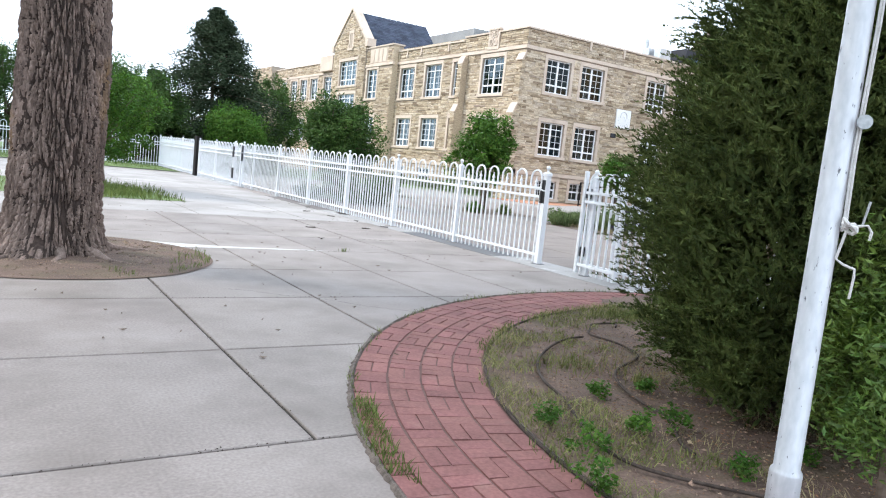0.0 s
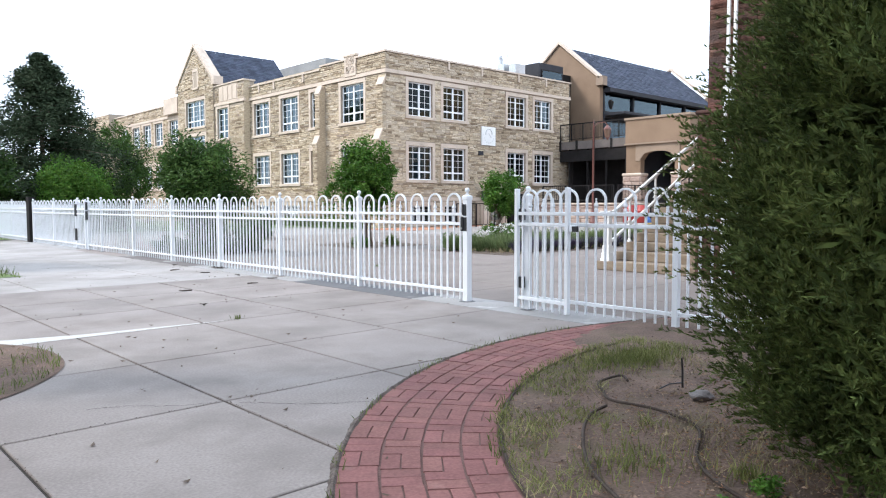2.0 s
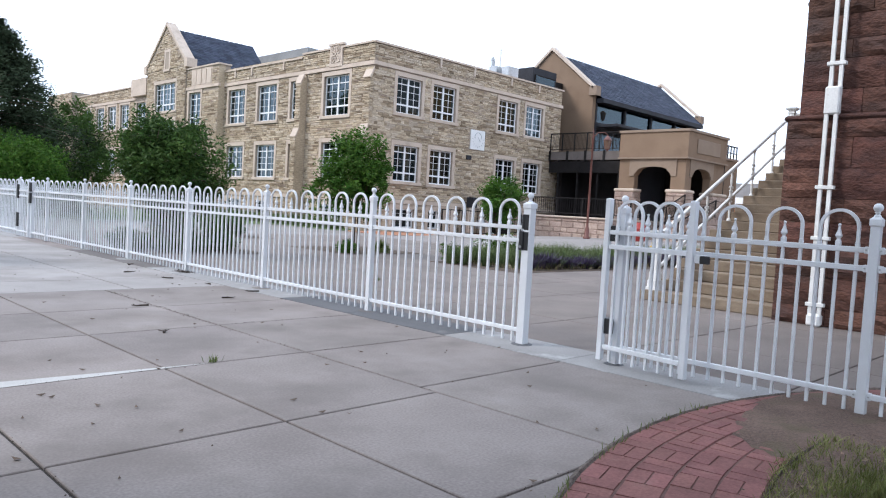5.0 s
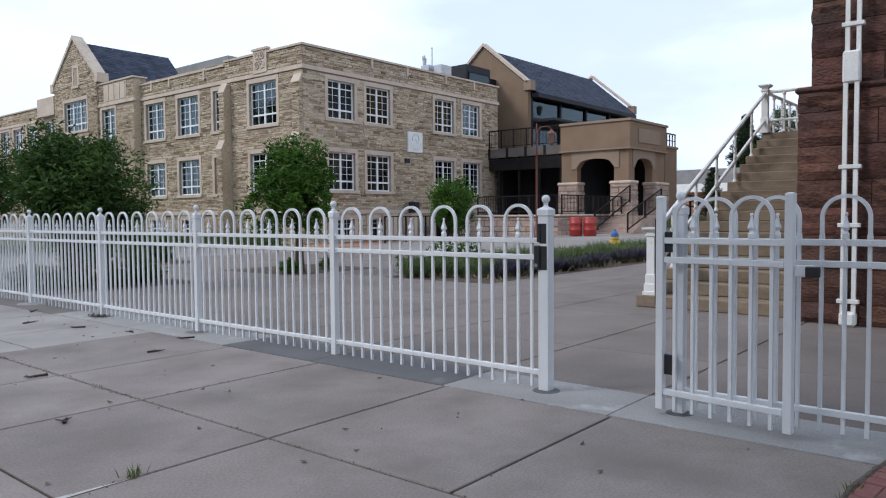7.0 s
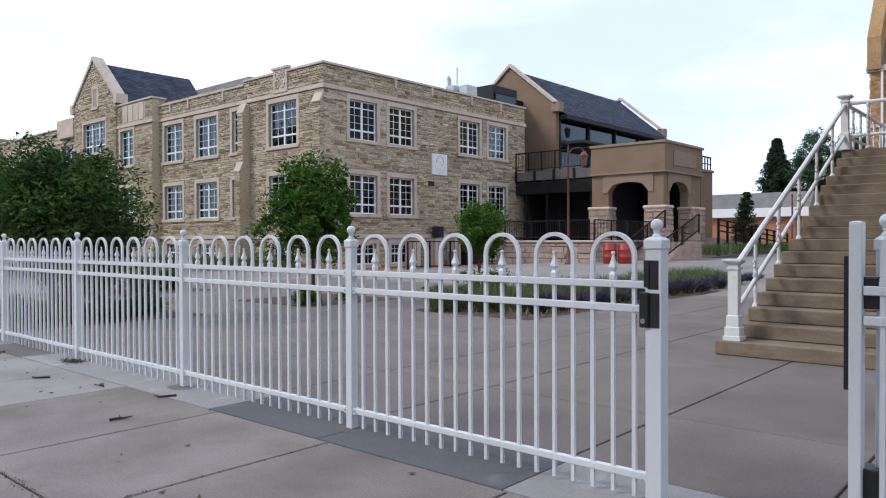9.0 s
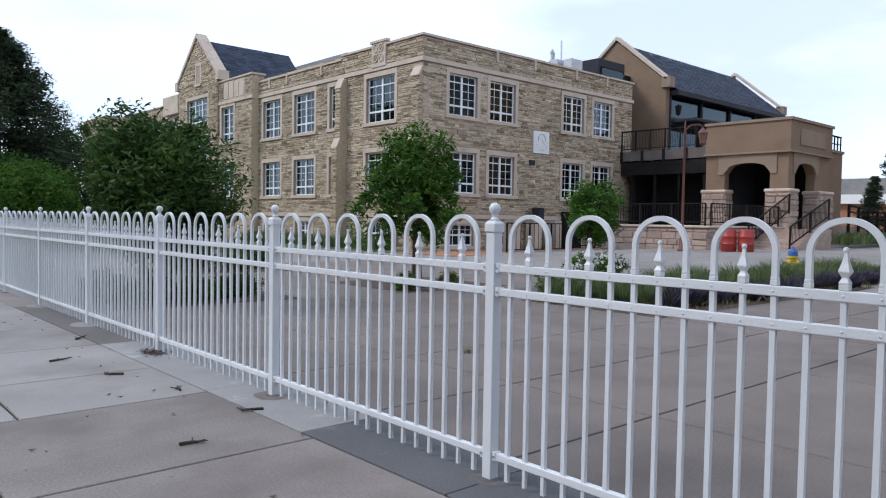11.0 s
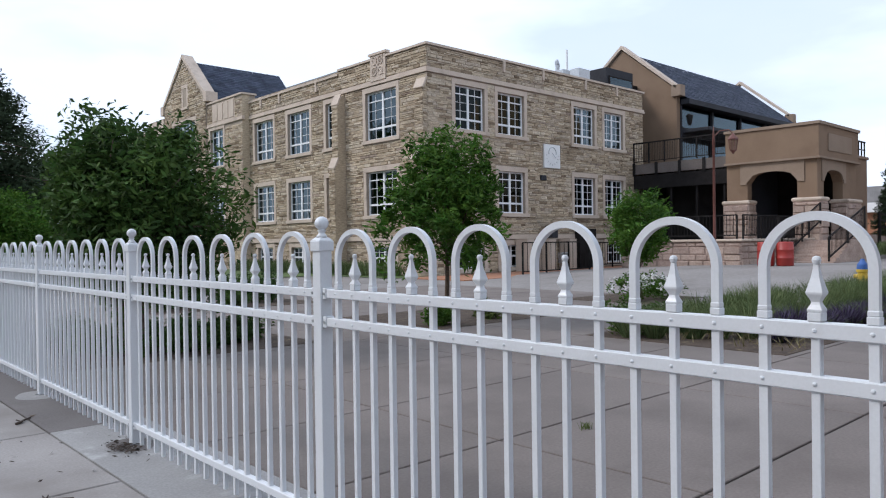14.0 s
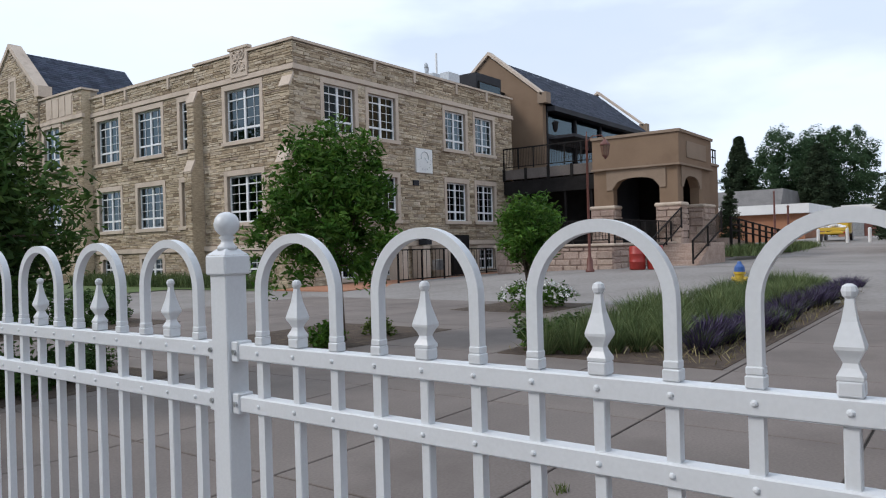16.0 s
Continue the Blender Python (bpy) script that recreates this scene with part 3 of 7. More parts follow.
# bay, gable and far wing of wall A
bay = [(51.4, 53.1, 6.15, 8.35), (51.4, 53.1, 2.7, 4.75)]
gab = [(55.0, 58.3, 7.3, 9.3), (55.0, 58.3, 4.9, 6.6), (56.2, 56.75, 10.3, 11.5)]
BASE2 = 0.45
part("wall", pierced_wall("A", 49.0, 53.5, -0.1, TOP + 0.25, bay, BASE2, 0.8), M_MORTAR, school)
stone_skin("A", stone_rects(49.0, 53.5, 0, TOP, [grow(h) for h in bay] + [(48, 54, 8.45, 8.72), (49.9, 52.8, 8.72, 10.1)], 6), BASE2, lambda *k: False, school)
ret = bmesh.new()
bx(ret, AX - BASE2, AX, 48.99, 48.998, 0, TOP + 0.2)
part("bay_return", ret, M_STONE_ONE, school)
part("wall", pierced_wall("A", 53.5, 59.8, -0.1, 10.3, gab, BASE2 + 0.1, 0.6), M_MORTAR, school)
stone_skin("A", stone_rects(53.5, 59.8, 0, 10.3, [grow(h) for h in gab], 7), BASE2 + 0.1, lambda *k: False, school)
gb = bmesh.new()
prism(gb, [(53.5, 10.3), (59.8, 10.3), (59.8, 10.6), (56.65, 13.35), (53.5, 10.6)], AX - BASE2 - 0.12, AX - BASE2 + 0.4, "x")
part("gable_wall", gb, M_MORTAR, school)
tri = [q for q in stone_rects(53.5, 59.8, 10.3, 13.2, [grow(gab[2])], 15) if max(abs(q[0] - 56.65), abs(q[1] - 56.65)) < (13.3 - q[3]) / 2.7 * 3.1 + 0.1]
stone_skin("A", tri, BASE2 + 0.12, lambda *k: False, school)
for k in range(4):
    bp = bmesh.new()
    wbox(bp, "A", 50.0 + 0.7 * k, 50.55 + 0.7 * k, BASE2 - 0.1, BASE2 + 0.05, 8.85, 9.85)
    part("bay_panel", bp, M_LIME, school, "sunk limestone parapet panel")
bp = bmesh.new()
wbox(bp, "A", 49.9, 52.8, BASE2 - 0.1, BASE2 + 0.02, 8.77, 9.97)
part("bay_panel_ground", bp, M_LIME, school)
for s in (-1, 1):
    e = 56.65 + s * 3.3
    part("gable_coping", prism(bmesh.new(), [(e, 10.5), (e, 10.74), (56.65, 13.7), (56.65, 13.42)], AX - BASE2 - 0.22, AX - BASE2 + 0.5, "x"), M_LIME, school)
    part("kneeler", prism(bmesh.new(), [(e - 0.22, 10.2), (e + 0.22, 10.2), (e + 0.22, 10.8), (e - 0.22, 10.8)], AX - BASE2 - 0.25, AX - BASE2 + 0.5, "x"), M_LIME, school)
for h in bay:
    window("A", *h, base=BASE2, halves=2, cols=1, curtain=True)
for h in gab[:2]:
    window("A", *h, base=BASE2 + 0.1, halves=3, cols=2, curtain=True)
window("A", *gab[2], base=BASE2 + 0.1, halves=1, cols=1)
far = [(a, a + 1.7, z0, z1) for a in (61.2, 64.4, 67.0, 69.6, 72.6) for z0, z1 in ((6.4, 8.35), (2.7, 4.7))]
part("wall", pierced_wall("A", 59.8, 82.0, -0.1, 9.7, far, 0.0), M_MORTAR, school)
stone_skin("A", stone_rects(59.8, 82.0, 0, 9.6, [grow(h) for h in far] + [(59, 83, 8.5, 8.75)], 8), 0.0, lambda *k: False, school)
for h in far:
    window("A", *h, curtain=True)
en = box(AX - 0.5, AX + 6, 76.0, 82.5, 0, 10.1)
part("end_block", en, M_MORTAR, school)
stone_skin("A", stone_rects(76.0, 82.5, 0, 10.05, [], 17), 0.5, lambda *k: False, school)
b3 = box(AX - 0.4, AX + 0.5, 60.4, 63.2, 8.8, 10.1)
part("parapet_block", b3, M_LIME, school)
# strings, parapet copings, buttresses, carved panel, downspout blocks
def course(name, side, u0, u1, w0, w1, v0, v1):
    bm = bmesh.new()
    wbox(bm, side, u0, u1, w0, w1, v0, v1)
    part(name, bm, M_LIME, school)


for side, u0, u1, base in (("B", AX - 0.09, 42.1, 0), ("A", BY - 0.09, 49.0, 0), ("A", 59.8, 82, 0), ("A", 48.9, 53.5, BASE2)):
    e = 0.004 if side == "A" else 0.0
    course("string_course", side, u0 - e, u1, base - 0.1, base + 0.09 + e, 8.55 + e, 8.63 + e)
    course("string_course", side, u0 + 0.03 - e, u1, base - 0.1, base + 0.055 + e, 8.631 + e, 8.76 + e)
course("water_table", "B", AX - 0.1, 42.05, -0.1, 0.1, 1.52, 1.73)
course("water_table", "A", BY - 0.1, 49.0, -0.1, 0.103, 1.521, 1.731)
course("coping", "B", AX - 0.1, 42.1, -0.4, 0.09, TOP - 0.1, TOP)
course("coping", "A", BY - 0.08, 40.1, -0.4, 0.095, TOP - 0.099, TOP + 0.001)
course("coping", "A", 40.1, 49.0, -0.4, 0.09, TOP - 0.3, TOP - 0.2)
course("coping", "A", 48.9, 53.6, -0.4, BASE2 + 0.09, TOP + 0.2, TOP + 0.3)
course("coping", "A", 59.8, 82.0, -0.4, 0.09, 9.6, 9.7)
pn = bmesh.new()
wbox(pn, "A", 36.35, 37.45, -0.1, 0.1, 8.72, 9.86)
wbox(pn, "A", 36.25, 37.55, -0.1, 0.15, 9.86, 9.97)
panel = part("carved_panel", pn, M_LIME, school, "carved limestone panel with a cross-shaped device")
cv = bmesh.new()
for k in range(4):
    c, s = 36.9 + 0.22 * (1 if k % 2 else -1), 9.36 + 0.24 * (1 if k > 1 else -1)
    tube(cv, [wall_point("A", c + 0.16 * math.cos(a), 0.115, s + 0.18 * math.sin(a)) for a in np.linspace(0, 6.1, 12)], 0.03, 5)
tube(cv, [wall_point("A", 36.5, 0.11, 8.95), wall_point("A", 37.3, 0.11, 9.8)], 0.035, 5)
tube(cv, [wall_point("A", 37.3, 0.11, 8.95), wall_point("A", 36.5, 0.11, 9.8)], 0.035, 5)
part("carving", cv, M_LIME, panel)
bt = bmesh.new()
for y0, y1 in ((39.6, 40.1),):
    prism(bt, [(AX + 0.1, -0.1), (AX - 0.62, -0.1), (AX - 0.62, 5.0), (AX - 0.42, 5.45), (AX - 0.42, 8.0), (AX - 0.1, 8.5), (AX + 0.1, 8.5)], y0, y1, "y")
part("buttress", bt, M_STONE, school, "stepped stone buttress with sloped caps")
for z, o in ((5.0, 0.64), (8.0, 0.44)):
    bt = bmesh.new()
    prism(bt, [(AX - o - 0.03, z), (AX - o + 0.2, z + 0.52), (AX - o + 0.23, z + 0.4), (AX - o + 0.03, z - 0.06)], 39.57, 40.13, "y")
    part("buttress_cap", bt, M_LIME, school)
bt = bmesh.new()
# corner buttresses: the one on the A face at the corner, and at the corner foot
prism(bt, [(AX + 0.1, -0.1), (AX - 0.5, -0.1), (AX - 0.5, 4.9), (AX - 0.22, 5.5), (AX - 0.22, 7.9), (AX - 0.02, 8.45), (AX + 0.1, 8.45)], BY + 0.002, BY + 0.55, "y")
part("corner_buttress", bt, M_STONE, school)
for z, o in ((4.9, 0.52), (7.9, 0.24)):
    bt = bmesh.new()
    prism(bt, [(AX - o - 0.03, z), (AX - o + 0.27, z + 0.62), (AX - o + 0.3, z + 0.5), (AX - o + 0.03, z - 0.06)], BY - 0.03, BY + 0.58, "y")
    part("buttress_cap", bt, M_LIME, school)
for side, u, z in (("B", 30.4, 9.78), ("B", 33.2, 9.78), ("B", 36.6, 9.78), ("B", 39.4, 9.78), ("A", 42.0, 9.58), ("A", 45.6, 9.58), ("A", 47.6, 9.58)):
    bl = bmesh.new()
    wbox(bl, side, u - 0.07, u + 0.07, -0.05, 0.1, z - 0.58, z - 0.1)
    part("scupper_block", bl, M_LIME, school)
for side, u0, u1, z0, z1, base in (("A", BY, BY + 0.55, 0, 4.9, 0.5), ("A", BY, BY + 0.55, 5.5, 7.9, 0.22), ("B", AX - 0.5, AX, 0, 4.9, 0.0), ("B", AX - 0.22, AX, 4.9, 7.9, 0.0), ("A", 39.6, 40.1, 0, 5.0, 0.62), ("A", 39.6, 40.1, 5.45, 8.0, 0.42)):
    stone_skin(side, stone_rects(u0, u1, z0, z1, [], int(z0 * 7 + u0)), base, lambda *k: False, school)
# back walls, floors and flat roof close the shell
part("roof", box(AX + 0.3, 42.0, BY + 0.3, 82, 8.95, 9.05), M_FLATROOF, school)
bk = box(41.65, 42.0, BY + 0.36, 82, -0.1, 9.6)
part("wall", bk, M_MORTAR, school)
bk = box(AX + 0.36, 41.6, 81.6, 82, -0.1, 9.0)
part("wall", bk, M_MORTAR, school)
for z in (1.62, 5.35):
    part("floor_slab", box(AX + 0.36, 41.6, BY + 0.36, 81.5, z, z + 0.12), M_FLATROOF, school)
# slate roof behind the gable
def slates(parent, x0, x1, y_low, y_top, z_low, z_top, seed, w=0.45, rows=22):
    """A slope of overlapping slates, running along x."""
    rnd = random.Random(seed)
    verts, faces = [], []
    for r in range(rows):
        ta, tb = r / rows, (r + 1.25) / rows
        x = x0 - rnd.random() * w
        while x < x1:
            ww = w * rnd.uniform(0.75, 1.25)
            a, b = max(x, x0), min(x + ww - 0.008, x1)
            x += ww
            if b <= a:
                continue
            lift = rnd.uniform(0.012, 0.03)
            k = len(verts)
            ya, za = y_low + (y_top - y_low) * ta, z_low + (z_top - z_low) * ta
            yb, zb = y_low + (y_top - y_low) * min(tb, 1), z_low + (z_top - z_low) * min(tb, 1)
            verts += [(a, ya, za + lift + 0.02), (b, ya, za + lift + 0.02), (b, yb, zb + 0.012), (a, yb, zb + 0.012), (a, ya, za), (b, ya, za)]
            faces += [(k, k + 1, k + 2, k + 3), (k + 4, k + 5, k + 1, k)]
    arrays("slate", verts, faces, M_SLATE, parent, "blue-grey slates", kind="stuff")


rf = bmesh.new()
prism(rf, [(53.7, 10.2), (59.6, 10.2), (56.65, 13.22)], AX - 0.2, 32.0, "x")
roof = part("gable_roof", rf, M_SLATE, school, "steep blue-grey slate roof")
slates(roof, AX - 0.1, 32.05, 53.5, 56.65, 10.1, 13.3, 11)
part("attic_wall", box(AX, 31.8, 53.75, 59.5, 9.0, 10.2), M_CHARCOAL, school)
part("penthouse", box(33.5, 40, 51.2, 60, 9.0, 12.95), M_FLATROOF, school)
# air handling units and a mast on the roof
part("roof_unit", box(37.6, 38.6, 34.8, 35.4, 9.05, 10.72, 0.02), M_STEEL, school, "pale metal rooftop air unit")
part("roof_unit", box(37.5, 38.3, 35.75, 36.4, 9.05, 10.8, 0.02), M_STEEL, school, "pale metal rooftop air unit")
part("roof_mast", tube(bmesh.new(), [(38.0, 35.9, 10.8), (38.0, 35.9, 11.95)], 0.06, 10), M_FARWHITE, school)
# wall plaque (sundial), vent pipes on the roof
pq = box(33.18, 34.42, BY - 0.08, BY - 0.005, 4.98, 6.13, 0.01)
plaque = part("wall_sundial", pq, M_FARWHITE, school, "white square sundial plate on the stone wall")
sdm = bmesh.new()
tube(sdm, [(33.8 + 0.28 * math.cos(a), BY - 0.09, 5.72 + 0.28 * math.sin(a)) for a in np.linspace(-0.3, 3.44, 14)], 0.02, 5)
tube(sdm, [(33.8, BY - 0.09, 5.72), (33.8, BY - 0.28, 5.45)], 0.015, 5)
for k in range(9):
    a = math.pi + k * math.pi / 8
    tube(sdm, [(33.8 + 0.42 * math.cos(a), BY - 0.088, 5.6 + 0.42 * math.sin(a)), (33.8 + 0.5 * math.cos(a), BY - 0.088, 5.6 + 0.5 * math.sin(a))], 0.012, 4)
part("dial_line", sdm, M_STEEL, plaque, kind="stuff")
vp = bmesh.new()
for x, y, r, z in ((38.5, 37.0, 0.09, 11.7), (38.75, 37.1, 0.07, 11.6)):
    lathe(vp, [(r, 9.05), (r, z - 0.3), (r * 1.25, z - 0.25), (r * 1.25, z - 0.1), (r * 0.7, z)], 12, (x, y, 0))
part("vent_pipe", vp, M_STEEL, school)
part("roof_unit", box(39.0, 40.2, 36.2, 37.2, 9.05, 10.75, 0.03), M_STEEL, school)
bxm = box(32.9, 33.3, BY - 0.12, BY - 0.03, 4.35, 4.6, 0.01)
part("alarm_box", bxm, M_CHARCOAL, school)

# ---- annex with porch, terrace and glazed hall ----
annex = thing("annex_building", (46, 32, 0), "tan stucco annex with arched porch, dark terrace and slate gable", "building")
hall = bmesh.new()
prism(hall, [(33.4, 0), (40.8, 0), (40.8, 10.3), (37.1, 13.3), (33.4, 10.3)], 45.2, 45.6, "x")
part("gable_wall", hall, M_STUCCO, annex)
hall = bmesh.new()
prism(hall, [(33.6, 9.2), (40.6, 9.2), (40.6, 10.3), (37.1, 13.1), (33.6, 10.3)], 61.2, 61.6, "x")
part("gable_wall", hall, M_STUCCO, annex)
for x0 in (45.05, 61.15):
    for s in (-1, 1):
        e = 37.1 + s * 3.75
        part("gable_coping", prism(bmesh.new(), [(e, 10.36), (e, 10.56), (37.1, 13.64), (37.1, 13.42)], x0, x0 + 0.55, "x"), M_LIME, annex)
        part("kneeler", prism(bmesh.new(), [(e - 0.3, 9.9), (e + 0.3, 9.9), (e + 0.3, 10.55), (e - 0.3, 10.55)], x0, x0 + 0.55, "x"), M_TANBAND, annex)
rf = bmesh.new()
prism(rf, [(33.2, 9.9), (41.0, 9.9), (37.1, 13.1)], 45.6, 61.2, "x")
roof = part("roof", rf, M_SLATE, annex)
slates(roof, 45.6, 61.15, 32.9, 37.1, 9.75, 13.25, 12, 0.5, 24)
ev = box(45.62, 61.1, 32.8, 33.35, 9.45, 9.75)
part("gutter", ev, M_CHARCOAL, annex)
part("wall", box(45.6, 61.2, 40.4, 40.8, 0, 10.0), M_STUCCO, annex)
part("wall", box(61.2, 61.6, 33.6, 40.8, 0, 9.2), M_STUCCO, annex)
# strip glazing under the eave
for k in range(4):
    x0 = 45.7 + k * 3.86
    q = bmesh.new()
    q.faces.new([q.verts.new(p) for p in ((x0 + 0.08, 33.5, 8.1), (x0 + 3.78, 33.5, 8.1), (x0 + 3.78, 33.5, 9.42), (x0 + 0.08, 33.5, 9.42))])
    part("pane", q, M_BLUEGLASS, annex).visible_shadow = False
    part("mullion", box(x0 - 0.08, x0 + 0.08, 33.35, 33.6, 5.5, 9.42), M_CHARCOAL, annex)
    q = bmesh.new()
    q.faces.new([q.verts.new(p) for p in ((x0 + 0.08, 33.5, 5.7), (x0 + 3.78, 33.5, 5.7), (x0 + 3.78, 33.5, 7.6), (x0 + 0.08, 33.5, 7.6))])
    part("pane", q, M_BLUEGLASS, annex).visible_shadow = False
part("transom_beam", box(45.6, 61.1, 33.3, 33.62, 7.6, 8.1), M_CHARCOAL, annex)
part("canopy", box(45.7, 54, 31.6, 33.3, 7.75, 7.95, 0.02), M_CHARCOAL, annex, "dark flat canopy over the terrace doors")
# dark link between the two buildings
part("link_block", box(39.7, 42.3, 34.5, 44, 8.9, 11.0), M_CHARCOAL, annex)
# near-black colour stands for the shade deep in the gap
part("shaded_link_wall", box(42.03, 45.15, 36.0, 36.4, 0, 10.9), M_METAL_AND_SHADE, annex)
lw = box(39.9, 42.15, 34.44, 34.495, 9.85, 10.55)
part("link_window", lw, M_METAL_AND_SHADE, annex)
q = bmesh.new()
q.faces.new([q.verts.new(p) for p in ((39.98, 34.43, 9.92), (42.07, 34.43, 9.92), (42.07, 34.43, 10.48), (39.98, 34.43, 10.48))])
part("pane", q, M_BLUEGLASS, annex).visible_shadow = False
# terrace deck
TX0 = 41.0
part("terrace_deck", box(TX0, 46.15, 28.06, 33.7, 5.18, 5.55), M_FASCIA, annex)
part("rear_block", box(46.25, 48.3, 24.15, 33.2, 0, 5.45), M_STUCCO, annex)
part("rear_coping", box(46.2, 48.38, 24.07, 33.2, 5.45, 5.6, 0.02), M_TANBAND, annex)
for k in range(5):
    part("rear_rail_post", box(46.4 + 0.44 * k, 46.46 + 0.44 * k, 24.2, 24.26, 5.6, 6.35), M_METAL_AND_SHADE, annex)
part("rear_rail", box(46.36, 48.26, 24.19, 24.27, 6.35, 6.42), M_METAL_AND_SHADE, annex)
part("rear_rail", box(46.36, 48.26, 24.2, 24.26, 5.95, 5.99), M_METAL_AND_SHADE, annex)
part("terrace_fascia", box(TX0 - 0.06, TX0 - 0.003, 27.9, 33.66, 5.02, 5.56), M_FASCIA, annex)
for k in range(5):
    part("fascia_post", box(TX0 - 0.1, TX0 - 0.062, 28.0 + k * 1.38, 28.16 + k * 1.38, 4.93, 5.62), M_METAL_AND_SHADE, annex)
# near-black walls and band put the shade below the deck into their colour
part("shaded_undercroft_wall", box(TX0 + 0.6, 61, 33.0, 33.4, 0, 5.17), M_METAL_AND_SHADE, annex)
part("shaded_undercroft_wall", box(TX0 + 2.2, TX0 + 2.5, 27.9, 32.95, 0, 5.17), M_METAL_AND_SHADE, annex)
part("undercroft_shade_band", box(TX0 - 0.02, TX0 + 0.02, 27.9, 33.66, 4.2, 4.94), M_METAL_AND_SHADE, annex)
for y in (28.4, 29.9, 31.4, 32.9):
    part("undercroft_post", box(TX0 + 0.1, TX0 + 0.22, y, y + 0.12, 0, 5.17), M_METAL_AND_SHADE, annex)
for k in range(7):
    y = 28.0 + k * 0.94
    part("terrace_rail_post", box(TX0 - 0.03, TX0 + 0.03, y - 0.03, y + 0.03, 5.6, 6.7), M_METAL_AND_SHADE, annex)
tr = bmesh.new()
bx(tr, TX0 - 0.035, TX0 + 0.035, 27.9, 33.66, 6.7, 6.77)
bx(tr, TX0 - 0.02, TX0 + 0.02, 27.9, 33.66, 5.7, 5.74)
for k in range(56):
    y = 27.95 + k * 0.1
    bx(tr, TX0 - 0.008, TX0 + 0.008, y, y + 0.016, 5.74, 6.7)
part("terrace_rail", tr, M_METAL_AND_SHADE, annex, "dark metal terrace railing with thin pickets")
# porch box with two pointed arches
PX0, PX1, PY0, PY1 = 40.45, 45.4, 23.75, 28.0
PTOP, PBASE = 6.68, 1.1


def arch_top(c, half, spring, peak, n=8):
    """Flattened four-centred arch from left to right."""
    out = []
    for k in range(n + 1):
        s = -1 + 2 * k / n
        out.append((c + s * half, spring + (peak - spring) * (1 - abs(s) ** 2.6) ** 0.55 if abs(s) < 1 else spring))
    return out


def arched_wall(bm, u0, u1, z0, z1, c, half, spring, peak, a0, a1, axis):
    """A wall with one arched opening, as a single outline."""
    prism(bm, [(u0, z0), (c - half, z0)] + arch_top(c, half, spring, peak) + [(c + half, z0), (u1, z0), (u1, z1), (u0, z1)], a0, a1, axis)


pw = bmesh.new()
arched_wall(pw, PY0, PY1, 3.2, 5.0, 25.8, 1.17, 4.05, 4.6, PX0, PX0 + 0.45, "x")
part("porch_front", pw, M_STUCCO, annex)
pw = bmesh.new()
arched_wall(pw, PX0 + 0.452, PX1, 3.2, 5.0, 42.4, 1.2, 4.05, 4.6, PY0, PY0 + 0.45, "y")
part("porch_side", pw, M_STUCCO, annex)
pw = bmesh.new()
arched_wall(pw, 24.3, 27.3, 4.0, 5.02, 25.8, 1.19, 4.08, 4.55, PX0 - 0.06, PX0 - 0.003, "x")
part("arch_trim", pw, M_TANBAND, annex)
pw = bmesh.new()
arched_wall(pw, 40.9, 43.9, 4.0, 5.02, 42.4, 1.22, 4.08, 4.55, PY0 - 0.06, PY0 - 0.003, "y")
part("arch_trim", pw, M_TANBAND, annex)
part("porch_attic", box(PX0 - 0.12, PX1, PY0 - 0.12, PY1, 5.03, PTOP - 0.14), M_STUCCO, annex)
part("porch_ledge", box(PX0 - 0.2, PX1 + 0.05, PY0 - 0.2, PY1 + 0.05, 5.0, 5.09), M_TANBAND, annex)
part("porch_coping", box(PX0 - 0.2, PX1 + 0.08, PY0 - 0.2, PY1 + 0.05, PTOP - 0.135, PTOP), M_TANBAND, annex)
part("porch_sign_panel", box(41.4, 44.4, PY0 - 0.16, PY0 - 0.125, 5.4, 6.2, 0.01), M_TANBAND, annex)
part("porch_floor", box(PX0 + 0.02, 46, PY0 + 0.02, PY1, 0, PBASE), M_PIER, annex)
# walls coloured dark in place of stucco, as the shade inside the porch
part("shaded_porch_back_wall", box(45.4, 46.2, PY0 + 0.3, 33.4, 0, 5.6), M_METAL_AND_SHADE, annex)
part("shaded_porch_inner_wall", box(PX0 + 0.5, 45.39, 27.6, 28.0, PBASE, 5.0), M_CHARCOAL, annex)
part("porch_door", box(45.25, 45.39, 24.6, 27.0, PBASE, 3.6), M_METAL_AND_SHADE, annex, "dark double entrance doors")


def rock_pier(x0, x1, y0, y1, z0, z1, seed):
    rnd = random.Random(seed)
    verts, faces = [], []
    for f, (a0, a1, fix, ax) in enumerate(((y0, y1, x0, "x"), (x0, x1, y0, "y"))):
        z = z0
        while z < z1 - 0.05:
            h = min(rnd.choice((0.25, 0.32, 0.4)), z1 - z)
            a = a0
            while a < a1 - 0.02:
                w = min(rnd.uniform(0.35, 0.8), a1 - a)
                k, d, g = len(verts), rnd.uniform(0.03, 0.08), 0.01
                for o, i in ((0.0, 0), (d, 0.03)):
                    for u, v in ((a + g + i, z + g + i), (a + w - g - i, z + g + i), (a + w - g - i, z + h - g - i), (a + g + i, z + h - g - i)):
                        verts.append((fix - o, u, v) if ax == "x" else (u, fix - o, v))
                faces += [(k + 4, k + 5, k + 6, k + 7), (k, k + 1, k + 5, k + 4), (k + 1, k + 2, k + 6, k + 5), (k + 2, k + 3, k + 7, k + 6), (k + 3, k, k + 4, k + 7)]
                a += w
            z += h
    return verts, faces


